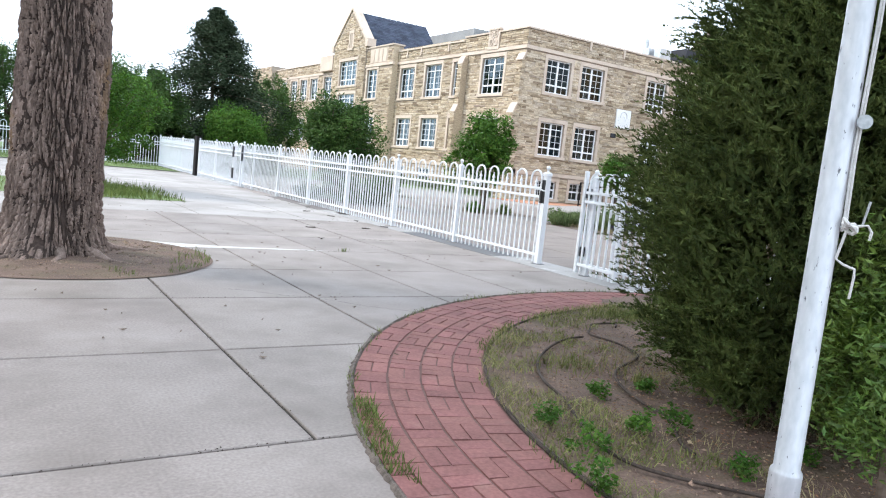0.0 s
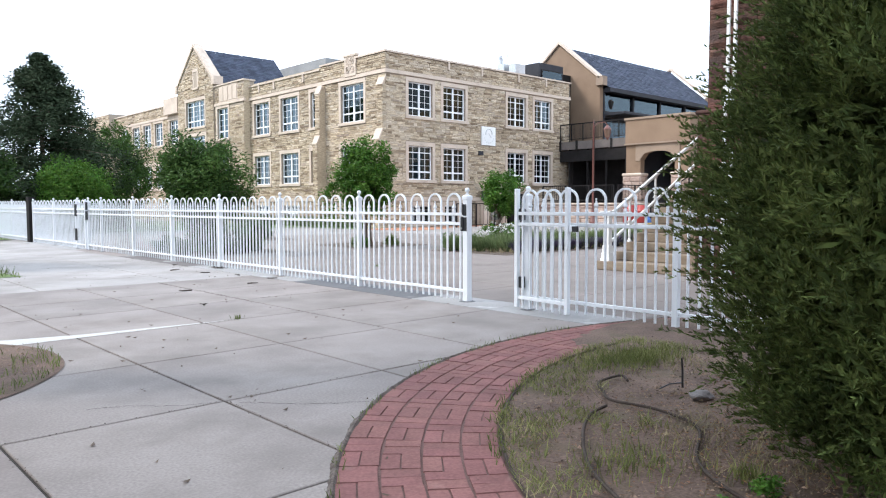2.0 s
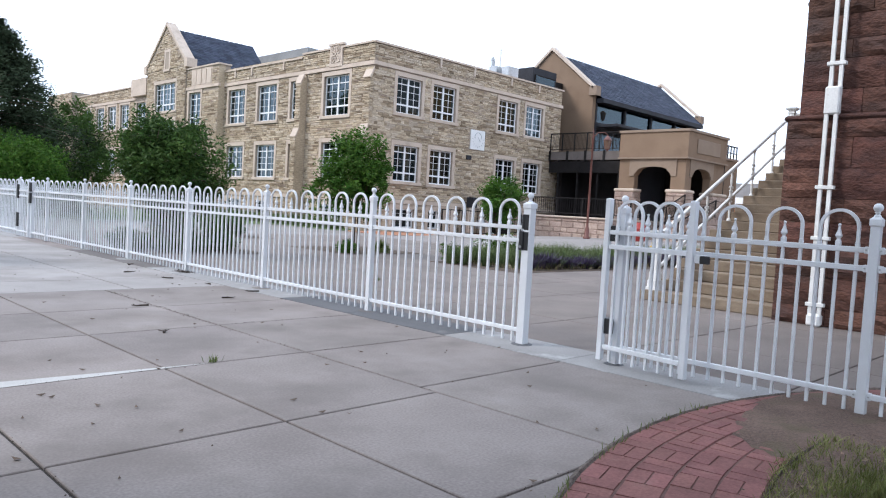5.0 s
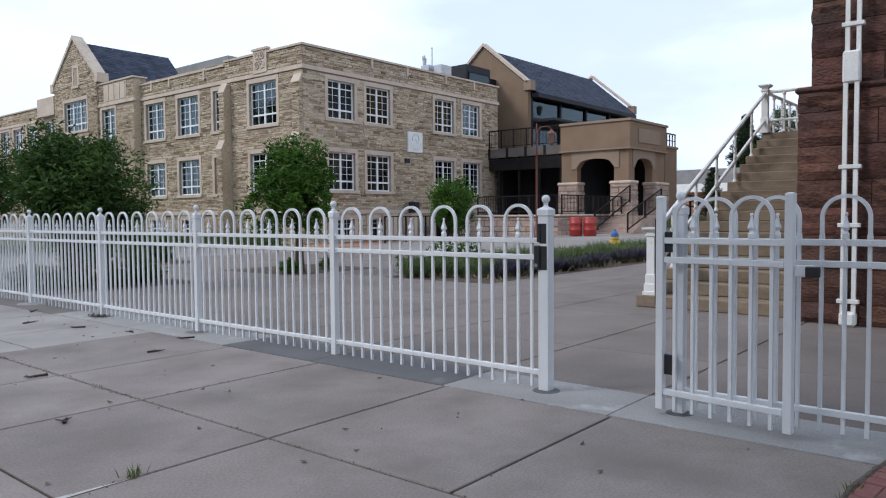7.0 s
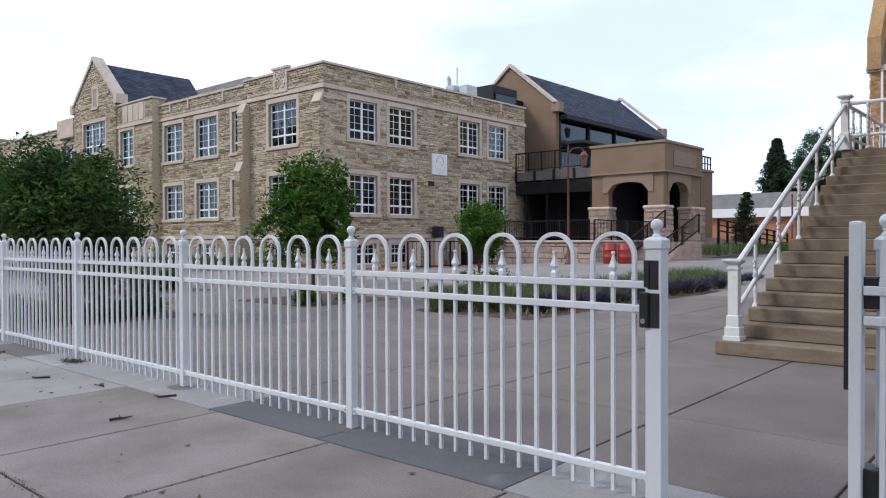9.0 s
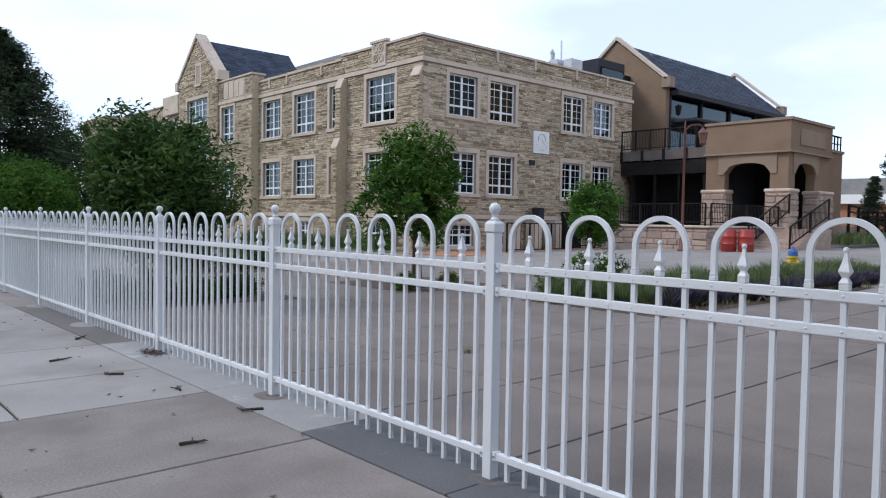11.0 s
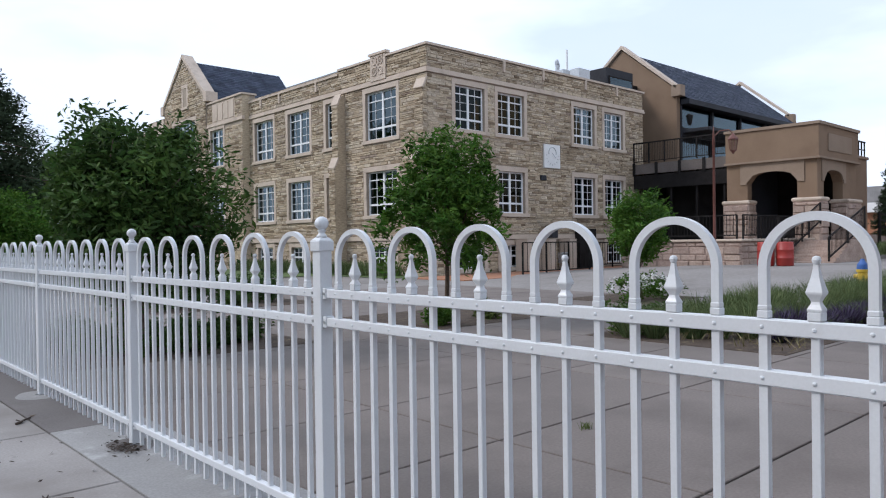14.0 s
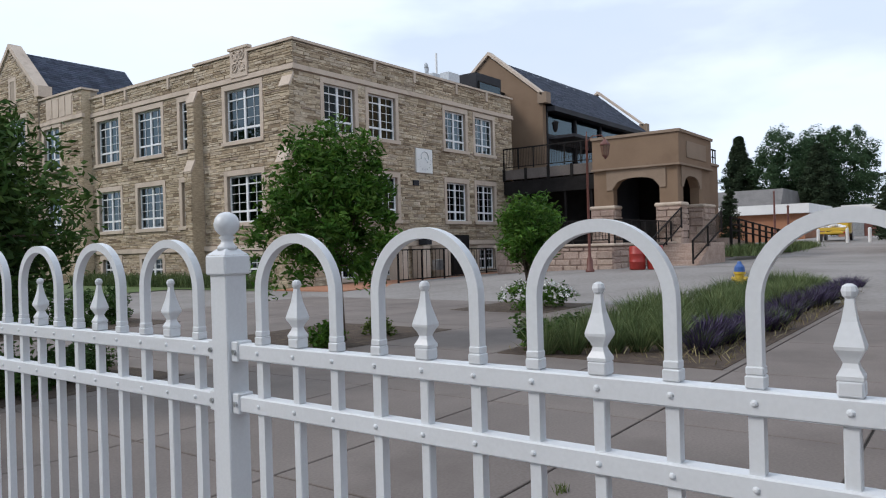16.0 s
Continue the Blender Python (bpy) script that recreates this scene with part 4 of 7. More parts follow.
for x0, x1, y0, y1, s in ((PX0 - 0.2, PX0 + 0.6, 26.85, 28.1, 1), (PX0 - 0.2, PX0 + 0.7, 23.55, 24.75, 2), (43.6, 45.5, 23.55, 24.3, 3)):
    pier = part("porch_pier", box(x0, x1, y0, y1, 0, 3.05), M_PIER, annex, "rock-faced stone pier with a sloped pale cap")
    arrays("pier_stone", *rock_pier(x0, x1, y0, y1, 0.1, 3.0, s), M_PIER, pier, kind="stuff")
    part("pier_cap", box(x0 - 0.07, x1 + 0.07, y0 - 0.07, y1 + 0.07, 3.05, 3.24, 0.06), M_LIME, pier)
# retaining wall and steps in front of the porch
RX = 33.2
lowwall = thing("retaining_wall", (RX, 26, 0), "low rock-faced stone retaining wall below the porch landing", "wall")
part("core", box(RX, 40.2, 23.9, 29.3, 0, 1.28), M_PIER, lowwall)
arrays("wall_stone", *rock_pier(RX, 40.2, 23.9, 29.3, 0.2, 1.25, 9), M_PIER, lowwall, kind="stuff")
part("cap", box(RX - 0.12, 40.2, 23.78, 29.4, 1.285, 1.38, 0.02), M_LIME, lowwall)
psteps = thing("porch_steps", (40, 22.6, 0.4), "stone steps with dark metal handrails beside the porch", "steps")
for k in range(7):
    part("step", box(36.2 + 0.32 * k, 40.2, 21.6 + 0.003 * k, 23.7, 0.30 + 0.14 * k if k else 0.0, 0.438 + 0.14 * k, 0.01), M_PIER, psteps)


def metal_railing(name, p0, p1, h=0.95, gap=0.14):
    """Dark railing with thin pickets between two ground points."""
    p0, p1 = Vector(p0), Vector(p1)
    ob = thing(name, p0, "dark metal handrail with thin pickets on stone", "railing", "porch railings")
    n = max(2, int((p1 - p0).length / 1.5))
    up = Vector((0, 0, h))
    for k in range(n + 1):
        p = p0.lerp(p1, k / n)
        part("post", tube(bmesh.new(), [p, p + up], 0.03, square=True), M_METAL_AND_SHADE, ob)
    for z in (h, 0.15):
        part("rail", tube(bmesh.new(), [p0 + Vector((0, 0, z)), p1 + Vector((0, 0, z))], 0.025, square=True), M_METAL_AND_SHADE, ob)
    bm = bmesh.new()
    m = int((p1 - p0).length / gap)
    for k in range(1, m):
        p = p0.lerp(p1, k / m)
        tube(bm, [p + Vector((0, 0, 0.15)), p + up], 0.009, square=True)
    part("picket", bm, M_METAL_AND_SHADE, ob, kind="stuff")


metal_railing("stair_railing", (RX + 0.3, 29.0, 1.38), (RX + 0.3, 24.2, 1.38))
metal_railing("stair_railing", (RX + 0.4, 24.0, 1.38), (40.1, 24.0, 1.38))
metal_railing("stair_railing", (36.0, 21.7, 0.45), (40.1, 21.7, 1.75))
metal_railing("stair_railing", (36.0, 23.5, 0.45), (40.1, 23.5, 2.0))
rp_ = thing("ramp_railing", (45.6, 22.7, 1.2), "dark metal ramp railing with stout square posts", "railing", "porch railings")
R0, R1 = Vector((45.7, 22.8, 1.55)), Vector((57.0, 22.3, 0.75))
for k in range(10):
    p = R0.lerp(R1, k / 9)
    part("post", box(p.x - 0.06, p.x + 0.06, p.y - 0.06, p.y + 0.06, 0.3, p.z + 1.05, 0.01), M_METAL_AND_SHADE, rp_)
for z in (1.0, 0.68, 0.36):
    part("rail", tube(bmesh.new(), [R0 + Vector((0, 0, z)), R1 + Vector((0, 0, z))], 0.035, square=True), M_METAL_AND_SHADE, rp_)
part("ramp", prism(bmesh.new(), [(45.5, 0.2), (57.2, 0.2), (57.2, 0.72), (45.5, 1.5)], 22.9, 24.2, "y"), M_PIER, rp_, "sloping concrete ramp")
# areaway railing along wall B, bins and boxes by the wall
metal_railing("areaway_railing", (28.4, 30.9, 0.0), (33.0, 30.9, 0.0), 1.35, 0.3)
metal_railing("areaway_railing", (34.0, 31.6, 0.1), (39.5, 31.6, 0.1), 1.2, 0.2)
ab = thing("cellar_entrance", (36, 32.6, 0), "dark recessed cellar entrance with pale jambs beside the wall", "entrance")
part("door", box(35.5, 36.9, 33.3, 33.6, 0, 2.0), M_METAL_AND_SHADE, ab)
for x in (31.0, 32.6, 34.2):
    part("jamb", box(x, x + 0.5, 32.9, 33.6, 0, 1.5), M_LIME, ab)
part("notice_box", box(33.2, 33.7, 32.6, 32.9, 0.35, 0.85, 0.02), M_STEEL, ab)
part("meter_box", box(33.0, 33.4, 33.0, 33.5, 1.55, 2.15, 0.02), M_CHARCOAL, ab)

# ---- church: red sandstone corner, stairs, brick body ----
CX, CY = 12.55, 8.22
church = thing("church_corner", (CX, CY, 0), "red rock-faced sandstone church corner with a white downspout", "building")
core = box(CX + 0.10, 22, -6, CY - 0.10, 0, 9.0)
part("wall_core", core, M_SHADED_SANDSTONE, church)


def rock_block(u0, u1, z0, z1, face, out, seed):
    """A rough-faced block with a broken front; face 'x' looks to -x, 'y' looks to +y."""
    bm = bmesh.new()
    nu, nz = 7, 5
    vs = {}
    for i in range(nu):
        for j in range(nz):
            u, z = u0 + (u1 - u0) * i / (nu - 1), z0 + (z1 - z0) * j / (nz - 1)
            edge = min(i, nu - 1 - i, j, nz - 1 - j)
            d = 0.0 if edge == 0 else 0.03 + 0.05 * noise.noise((u * 3.1 + seed, z * 6.0, seed * 1.7)) + 0.025 * noise.noise((u * 11, z * 15, seed))
            d += out
            vs[i, j] = bm.verts.new((CX - d, u, z) if face == "x" else (u, CY + d, z))
    for i in range(nu - 1):
        for j in range(nz - 1):
            bm.faces.new((vs[i, j], vs[i + 1, j], vs[i + 1, j + 1], vs[i, j + 1]))
    b = {}
    for i in range(nu):
        for j in range(nz):
            if min(i, nu - 1 - i, j, nz - 1 - j) == 0:
                v = vs[i, j].co
                b[i, j] = bm.verts.new((CX + 0.12, v.y, v.z) if face == "x" else (v.x, CY - 0.12, v.z))
    ring = [(i, 0) for i in range(nu)] + [(nu - 1, j) for j in range(1, nz)] + [(i, nz - 1) for i in range(nu - 2, -1, -1)] + [(0, j) for j in range(nz - 2, 0, -1)]
    for p, q in zip(ring, ring[1:] + ring[:1]):
        bm.faces.new((vs[p], vs[q], b[q], b[p]))
    return bm


rnd = random.Random(21)
z, row = 0.0, 0
while z < 7.2:
    h = rnd.choice((0.26, 0.34, 0.42))
    out = 0.06 if z < 2.85 else -0.06
    for face, a0, a1 in (("x", 3.2, CY + out), ("y", CX - out + 0.001, 16.0)):
        a = a1 if face == "x" else a0
        first = (rnd.uniform(0.5, 1.0), rnd.uniform(0.4, 0.8))[row % 2]
        while (a > a0 + 0.05) if face == "x" else (a < a1 - 0.05):
            w = first if first else rnd.uniform(0.45, 1.1)
            first = 0
            u0, u1 = (max(a0, a - w), a) if face == "x" else (a, min(a1, a + w))
            part("sandstone_block", rock_block(u0 + 0.004, u1 - 0.004, z + 0.004, z + h - 0.004, face, out, rnd.random() * 50), M_SHADED_SANDSTONE, church)
            a = u0 if face == "x" else u1
    z += h
    row += 1
part("water_table", box(CX - 0.1, CX + 0.2, 3.2, CY + 0.1, 2.86, 2.94, 0.03), M_SHADED_SANDSTONE, church)
# white ladder-like downspout
sp = thing("downspout", (CX - 0.2, 7.66, 0), "white-painted downspout with brackets on red stone", "downspout")
for y, zt in ((7.61, 7.2), (7.73, 7.2)):
    part("pipe", tube(bmesh.new(), [(CX - 0.17, y, 0.16), (CX - 0.17, y, 2.95), (CX - 0.10, y, 3.12), (CX - 0.10, y, zt)], 0.024, square=True), M_OLDWHITE, sp)
for zz in (0.28, 1.2, 1.9, 3.6, 5.2):
    o = 0.16 if zz < 3 else 0.09
    part("bracket", box(CX - o - 0.05, CX - o + 0.03, 7.55, 7.79, zz, zz + 0.05, 0.005), M_OLDWHITE, sp)
part("transition", box(CX - 0.21, CX - 0.09, 7.575, 7.765, 2.92, 3.3, 0.02), M_OLDWHITE, sp)
part("shoe", box(CX - 0.24, CX - 0.08, 7.58, 7.76, 0.0, 0.18, 0.03), M_OLDWHITE, sp)
# stairs
stairs = thing("church_stairs", (12.7, 9.4, 0), "broad tan-stained concrete church stairs with white iron railing", "stairs")
NS, SX, SY0, SY1 = 17, 12.72, CY + 0.12, 10.55
RUN, RISE = 0.352, 0.178
for k in range(NS):
    x0 = SX + (0 if k == 0 else 0.42 + RUN * (k - 1))
    bm = box(x0, x0 + RUN + 0.5 if k < NS - 1 else 24.0, SY0, SY1 - (0.0 if k == 0 else 0.14), RISE * k, RISE * (k + 1) - 0.002, 0.012)
    part("step", bm, M_STEP, stairs)
    if k:
        part("riser_fill", box(x0 + RUN + 0.5, 18.6, SY0, SY1 - 0.16, RISE * k, RISE * (k + 1) - 0.004), M_STEP, stairs) if x0 + RUN + 0.5 < 18.6 else None
RY = 10.36


def newel(base, parent, h=0.93):
    bm = bmesh.new()
    x, y, zb = base
    prof = []
    for w, a, b in ((0.105, 0, 0.05), (0.09, 0.055, 0.16), (0.075, 0.17, 0.3), (0.06, 0.31, h - 0.13), (0.075, h - 0.125, h - 0.1), (0.06, h - 0.095, h - 0.07), (0.1, h - 0.04, h - 0.03), (0.115, h - 0.025, h)):
        prof += [(w * math.sqrt(2), a), (w * math.sqrt(2), b)]
    lathe(bm, prof, 4, (x, y, zb), math.pi / 4)
    return part("newel", bm, M_OLDWHITE, parent, "white panelled iron newel post")


hand = thing("stair_railing", (12.5, RY, 0.2), "white-painted ornate cast-iron railing on the church stairs", "railing")
newel((12.86, RY, RISE), hand, 1.0)
newel((18.46, RY, RISE * NS), hand, 0.98)
newel((18.46, 8.9, RISE * NS), hand, 0.9)
L0, L1 = Vector((12.9, RY, 1.08)), Vector((18.42, RY, RISE * NS + 0.8))
part("handrail", tube(bmesh.new(), [L0, L1], 0.038, 8), M_OLDWHITE, hand)
part("lower_rail", tube(bmesh.new(), [L0 - Vector((0, 0, 0.55)), L1 - Vector((0, 0, 0.55))], 0.03, 8), M_OLDWHITE, hand)


def baluster(x, y, z0, z1, parent):
    """Cast-iron baluster with a scrolled middle and a foot."""
    h = z1 - z0
    bm = bmesh.new()
    lathe(bm, [(0.045, 0), (0.045, 0.02), (0.022, 0.06), (0.028, h * 0.25), (0.018, h * 0.3), (0.032, h * 0.5), (0.018, h * 0.7), (0.026, h * 0.75), (0.022, h - 0.08), (0.04, h - 0.05), (0.03, h)], 8, (x, y, z0))
    for s in (-1, 1):
        for c in (0.42, 0.62):
            tube(bm, [(x + s * (0.05 + 0.035 * math.cos(a)), y, z0 + h * c + 0.05 * math.sin(a)) for a in np.linspace(0.3, 5.6, 9)], 0.011, 5)
    part("baluster", bm, M_OLDWHITE, parent, "scrolled cast-iron baluster")


for k in range(5):
    f = (k + 0.75) / 5.6
    x = 12.9 + 5.5 * f
    zb = RISE * (2 + int(max(0, (x - SX - 0.42)) / RUN))
    baluster(x, RY, zb, L0.lerp(L1, f).z, hand)
for y0, y1, x in ((8.9, RY, 18.46),):
    z = RISE * NS
    part("handrail", tube(bmesh.new(), [(x, y0, z + 0.83), (x, y1, z + 0.83)], 0.035, 8), M_OLDWHITE, hand)
    part("lower_rail", tube(bmesh.new(), [(x, y0, z + 0.25), (x, y1, z + 0.25)], 0.028, 8), M_OLDWHITE, hand)
    for k in range(1, 4):
        baluster(x, y0 + (y1 - y0) * k / 4, z, z + 0.82, hand)
lr = box(18.4, 24, SY0, SY1 - 0.15, 0, RISE * NS - 0.01)
part("landing", lr, M_STEP, stairs)
tube_b = tube(bmesh.new(), [(18.5, RY, RISE * NS + 0.83), (23.8, RY, RISE * NS + 0.83)], 0.035, 8)
part("handrail", tube_b, M_OLDWHITE, hand)
part("lower_rail", tube(bmesh.new(), [(18.5, RY, RISE * NS + 0.25), (23.8, RY, RISE * NS + 0.25)], 0.028, 8), M_OLDWHITE, hand)
for k in range(1, 9):
    baluster(18.46 + k * 0.62, RY, RISE * NS, RISE * NS + 0.82, hand)

# brick building beyond, with a steep roof
rect = thing("brick_hall", (47.8, 10, 0.6), "tan brick hall with steep dark roof and stone eaves band", "building")
HX, HY, HZ = 47.8, 15.62, 10.2
wb = box(HX + 0.06, HX + 14, -4, HY - 0.06, 0, HZ)
part("body", wb, M_CHURCH, rect)


def brick_face(u0, u1, z0, z1, seed):
    r2 = random.Random(seed)
    v, f, z = [], [], z0
    while z < z1:
        u = u0 - r2.random() * 0.3
        while u < u1:
            w = r2.uniform(0.2, 0.34)
            a, b = max(u, u0) + 0.006, min(u + w, u1) - 0.006
            u += w
            if b - a < 0.05:
                continue
            k, d = len(v), r2.uniform(0.0, 0.015)
            v += [(HX - d, a, z), (HX - d, b, z), (HX - d, b, z + 0.092), (HX - d, a, z + 0.092)]
            f.append((k, k + 1, k + 2, k + 3))
        z += 0.1
    return v, f


arrays("brickwork", *brick_face(6, HY, 0.3, HZ, 4), M_CHURCH, rect, kind="stuff")
part("eaves_band", box(HX - 0.15, HX + 0.3, 0, HY + 0.12, HZ, HZ + 0.3), M_LIME, rect)
rr = bmesh.new()
prism(rr, [(HX - 0.1, HZ + 0.3), (HX + 13, HZ + 0.3), (HX + 6.5, HZ + 11)], -4, HY - 0.6, "y")
part("roof", rr, M_FARROOF, rect)
pp = bmesh.new()
prism(pp, [(HX - 0.3, HZ + 0.1), (HX - 0.3, HZ + 1.8), (HX + 6.6, HZ + 12.2), (HX + 13.3, HZ + 1.8), (HX + 13.3, HZ + 0.1)], HY - 0.6, HY + 0.05, "y")
part("parapet_gable", pp, M_CHURCH, rect)
part("downspout", box(HX - 0.14, HX - 0.03, 14.95, 15.06, 0.6, HZ), M_OLDWHITE, rect)
for y0 in (12.95, 10.4):
    wnd = part("window", box(HX - 0.05, HX - 0.02, y0, y0 + 1.6, 3.0, 6.5), M_METAL_AND_SHADE, rect, "tall dark window in a pale stone surround")
    for a, b, c, d in ((-0.22, 0.0, 2.9, 6.6), (1.6, 1.82, 2.9, 6.6), (-0.26, 1.86, 6.6, 6.9), (-0.26, 1.86, 2.7, 2.9)):
        part("surround", box(HX - 0.09, HX - 0.016, y0 + a, y0 + b, c, d, 0.01), M_LIME, wnd)
    for k in range(4):
        for z0, z1 in ((3.08, 3.9), (3.98, 4.8), (4.88, 5.5), (5.72, 6.42)):
            part("pane", box(HX - 0.062, HX - 0.052, y0 + 0.06 + 0.38 * k, y0 + 0.40 + 0.38 * k, z0, z1), M_GLASS, wnd)
    part("transom", box(HX - 0.08, HX - 0.051, y0, y0 + 1.6, 5.54, 5.68), M_LIME, wnd)
part("string_course", box(HX - 0.1, HX + 0.1, 0, HY + 0.03, 7.25, 7.42, 0.02), M_LIME, rect)

# ---- white fence ----
FX = 7.4
PITCH = 0.1283
PANEL_Z = {"top": 1.181, "second": 1.050, "low": 0.142}


def fence_post(x, y, w=0.065, ball=True, label="white-painted square steel fence post with ball cap"):
    ob = thing("fence_post", (x, y, 0), label, "fence post", "white fence posts")
    h = w / 2
    part("shaft", box(x - h, x + h, y - h, y + h, 0, 1.415, 0.003), M_WHITE, ob)
    if ball:
        c = bmesh.new()
        k = h + 0.008
        bx(c, x - k, x + k, y - k, y + k, 1.375, 1.425, 0.004)
        lathe(c, [(k * 1.3, 1.4255), (k * 0.7, 1.441)], 4, (x, y, 0), math.pi / 4)
        part("cap", c, M_WHITE, ob)
        b = bmesh.new()
        lathe(b, [(0.026, 1.438), (0.024, 1.448), (0.016, 1.456), (0.015, 1.464), (0.021, 1.470), (0.015, 1.476), (0.022, 1.481), (0.029, 1.489), (0.0325, 1.501), (0.0325, 1.508), (0.029, 1.520), (0.021, 1.530), (0.008, 1.536)], 20, (x, y, 0))
        part("ball", b, M_WHITE, ob, smooth=True)
        g = bmesh.new()
        lathe(g, [(w * 1.25, -0.004), (w * 1.2, 0.006), (w * 0.8, 0.012)], 16, (x, y, 0))
        part("footing", g, M_PATCH, ob, "grey concrete collar")
    else:
        part("cap", lathe(bmesh.new(), [(h * 1.48, 1.4155), (h * 1.4, 1.43), (h * 0.6, 1.436)], 4, (x, y, 0), math.pi / 4), M_WHITE, ob)
    return ob


def arch_mesh():
    bm = bmesh.new()
    top = 1.461
    r = PITCH
    zc = top - r
    pts = [(-r, 0, 0.02), (-r, 0, 1.2), (-r, 0, zc)]
    pts += [(-r * math.cos(a), 0, zc + r * math.sin(a)) for a in np.linspace(0.12, math.pi - 0.12, 22)]
    pts += [(r, 0, zc), (r, 0, 1.2), (r, 0, 0.02)]
    rad = [0.0112] * len(pts)
    tube(bm, pts, rad, square=True)
    for x in (-r, r):
        bx(bm, x - 0.0145, x + 0.0145, -0.0145, 0.0145, 1.202, 1.222, 0.002)
        bx(bm, x - 0.0132, x + 0.0132, -0.0132, 0.0132, 1.2225, 1.236, 0.002)
    me = mesh_of("arch", bm, M_WHITE)
    return me


def spear_meshes():
    bm = bmesh.new()
    bx(bm, -0.0112, 0.0112, -0.0112, 0.0112, 0.02, 1.205, 0.002)
    a = mesh_of("picket", bm, M_WHITE)
    bm = bmesh.new()
    bx(bm, -0.0175, 0.0175, -0.0175, 0.0175, 1.2015, 1.226, 0.003)
    lathe(bm, [(0.024, 1.226), (0.0245, 1.232), (0.0165, 1.243), (0.0135, 1.250), (0.019, 1.259), (0.0268, 1.269), (0.0278, 1.274), (0.0225, 1.288), (0.0145, 1.309), (0.0094, 1.331), (0.007, 1.347)], 4, (0, 0, 0), math.pi / 4)
    lathe(bm, [(0.006, 1.341), (0.0095, 1.345), (0.0115, 1.352), (0.0095, 1.359), (0.004, 1.3625)], 10)
    b = mesh_of("finial", bm, M_WHITE)
    return a, b


ARCH, (PICKET, FINIAL) = arch_mesh(), spear_meshes()
PANELS = {}


def fence_panel(x, y, turn, length, n, margin=None, name="fence", label="white steel fence panel with looped arches and spear finials", uprights=False, lift=0.0):
    """A panel along its own x axis from one post to the next."""
    key = (round(length, 3), n, uprights, name)
    m = pose(x, y, lift, 0, 0, turn)
    if key in PANELS:
        return copy_thing(PANELS[key], m)
    ob = thing(name, (0, 0, 0), label, "fence" if name == "fence" else "gate", "white fence sections" if name == "fence" else "gate leaves")
    mg = (length - (3 * n - 1) * PITCH) / 2 if margin is None else margin
    for nm, z in PANEL_Z.items():
        bm = bmesh.new()
        bx(bm, 0.03, length - 0.03, -0.019, 0.019, z - 0.02, z + 0.02, 0.003)
        if nm != "low":
            for k in range(3 * n):
                for s in (-1, 1):
                    tube(bm, [(mg + k * PITCH, s * 0.0185, z), (mg + k * PITCH, s * 0.0215, z), (mg + k * PITCH, s * 0.0235, z)], [0.0062, 0.005, 0.0025], 7)
        part(nm + "_rail", bm, M_WHITE, ob)
        if not uprights:
            for e in (0.034, length - 0.034):
                br = part("bracket", box(e - 0.026 if e > 1 else e - 0.002, e + 0.002 if e > 1 else e + 0.026, -0.0235, 0.0235, z - 0.026, z + 0.026, 0.003), M_WHITE, ob)
                c = bmesh.new()
                ex = e - 0.014 if e > 1 else e + 0.014
                for s in (-1, 1):
                    tube(c, [(ex, s * 0.0235, z), (ex, s * 0.029, z)], 0.007, 6)
                part("screw", c, M_STEEL, br, kind="stuff")
    for k in range(n):
        c = mg + (3 * k + 1) * PITCH
        for nm, me in (("arch", ARCH), ("picket", PICKET), ("finial", FINIAL)):
            o = new(nm, me)
            o.location = (c, 0, 0)
            o.parent = ob
            ORIGIN[o] = Vector((0, 0, 0))
    if uprights:
        for e in (0.0, length):
            u = bmesh.new()
            bx(u, e - 0.026, e + 0.026, -0.026, 0.026, 0.02, 1.468, 0.003)
            lathe(u, [(0.037, 1.4685), (0.034, 1.48), (0.015, 1.485)], 4, (e, 0, 0), math.pi / 4)
            part("upright", u, M_WHITE, ob)
    ob.matrix_basis = m
    PANELS[key] = ob
    return ob


POSTS = [8.85 + 2.44 * k for k in range(7)]
gate_post = fence_post(FX, POSTS[0], 0.09, label="heavy white gate post with ball cap and black lock keeper")
for y in POSTS[1:]:
    fence_post(FX, y)
for y in POSTS[:-1]:
    fence_panel(FX, y, 90, 2.44, 6)
# lock keepers on the gate post
y = POSTS[0]
part("lock_plate", box(FX - 0.055, FX - 0.005, y + 0.02, y + 0.052, 1.17, 1.315, 0.004), M_BLACK, gate_post)
lock = part("lock_box", box(FX - 0.062, FX + 0.0, y + 0.022, y + 0.075, 0.955, 1.145, 0.006), M_BLACK, gate_post, "black gate lock with round keyhole")
part("keyhole", tube(bmesh.new(), [(FX - 0.06, y + 0.05, 0.99), (FX - 0.069, y + 0.05, 0.99)], 0.014, 10), M_STEEL, lock)
part("lock_plate", box(FX - 0.047, FX - 0.0455, y - 0.03, y + 0.03, 1.16, 1.315), M_BLACK, gate_post)
part("lock_plate", box(FX - 0.0475, FX - 0.0455, y - 0.035, y + 0.035, 0.955, 1.14), M_BLACK, gate_post)
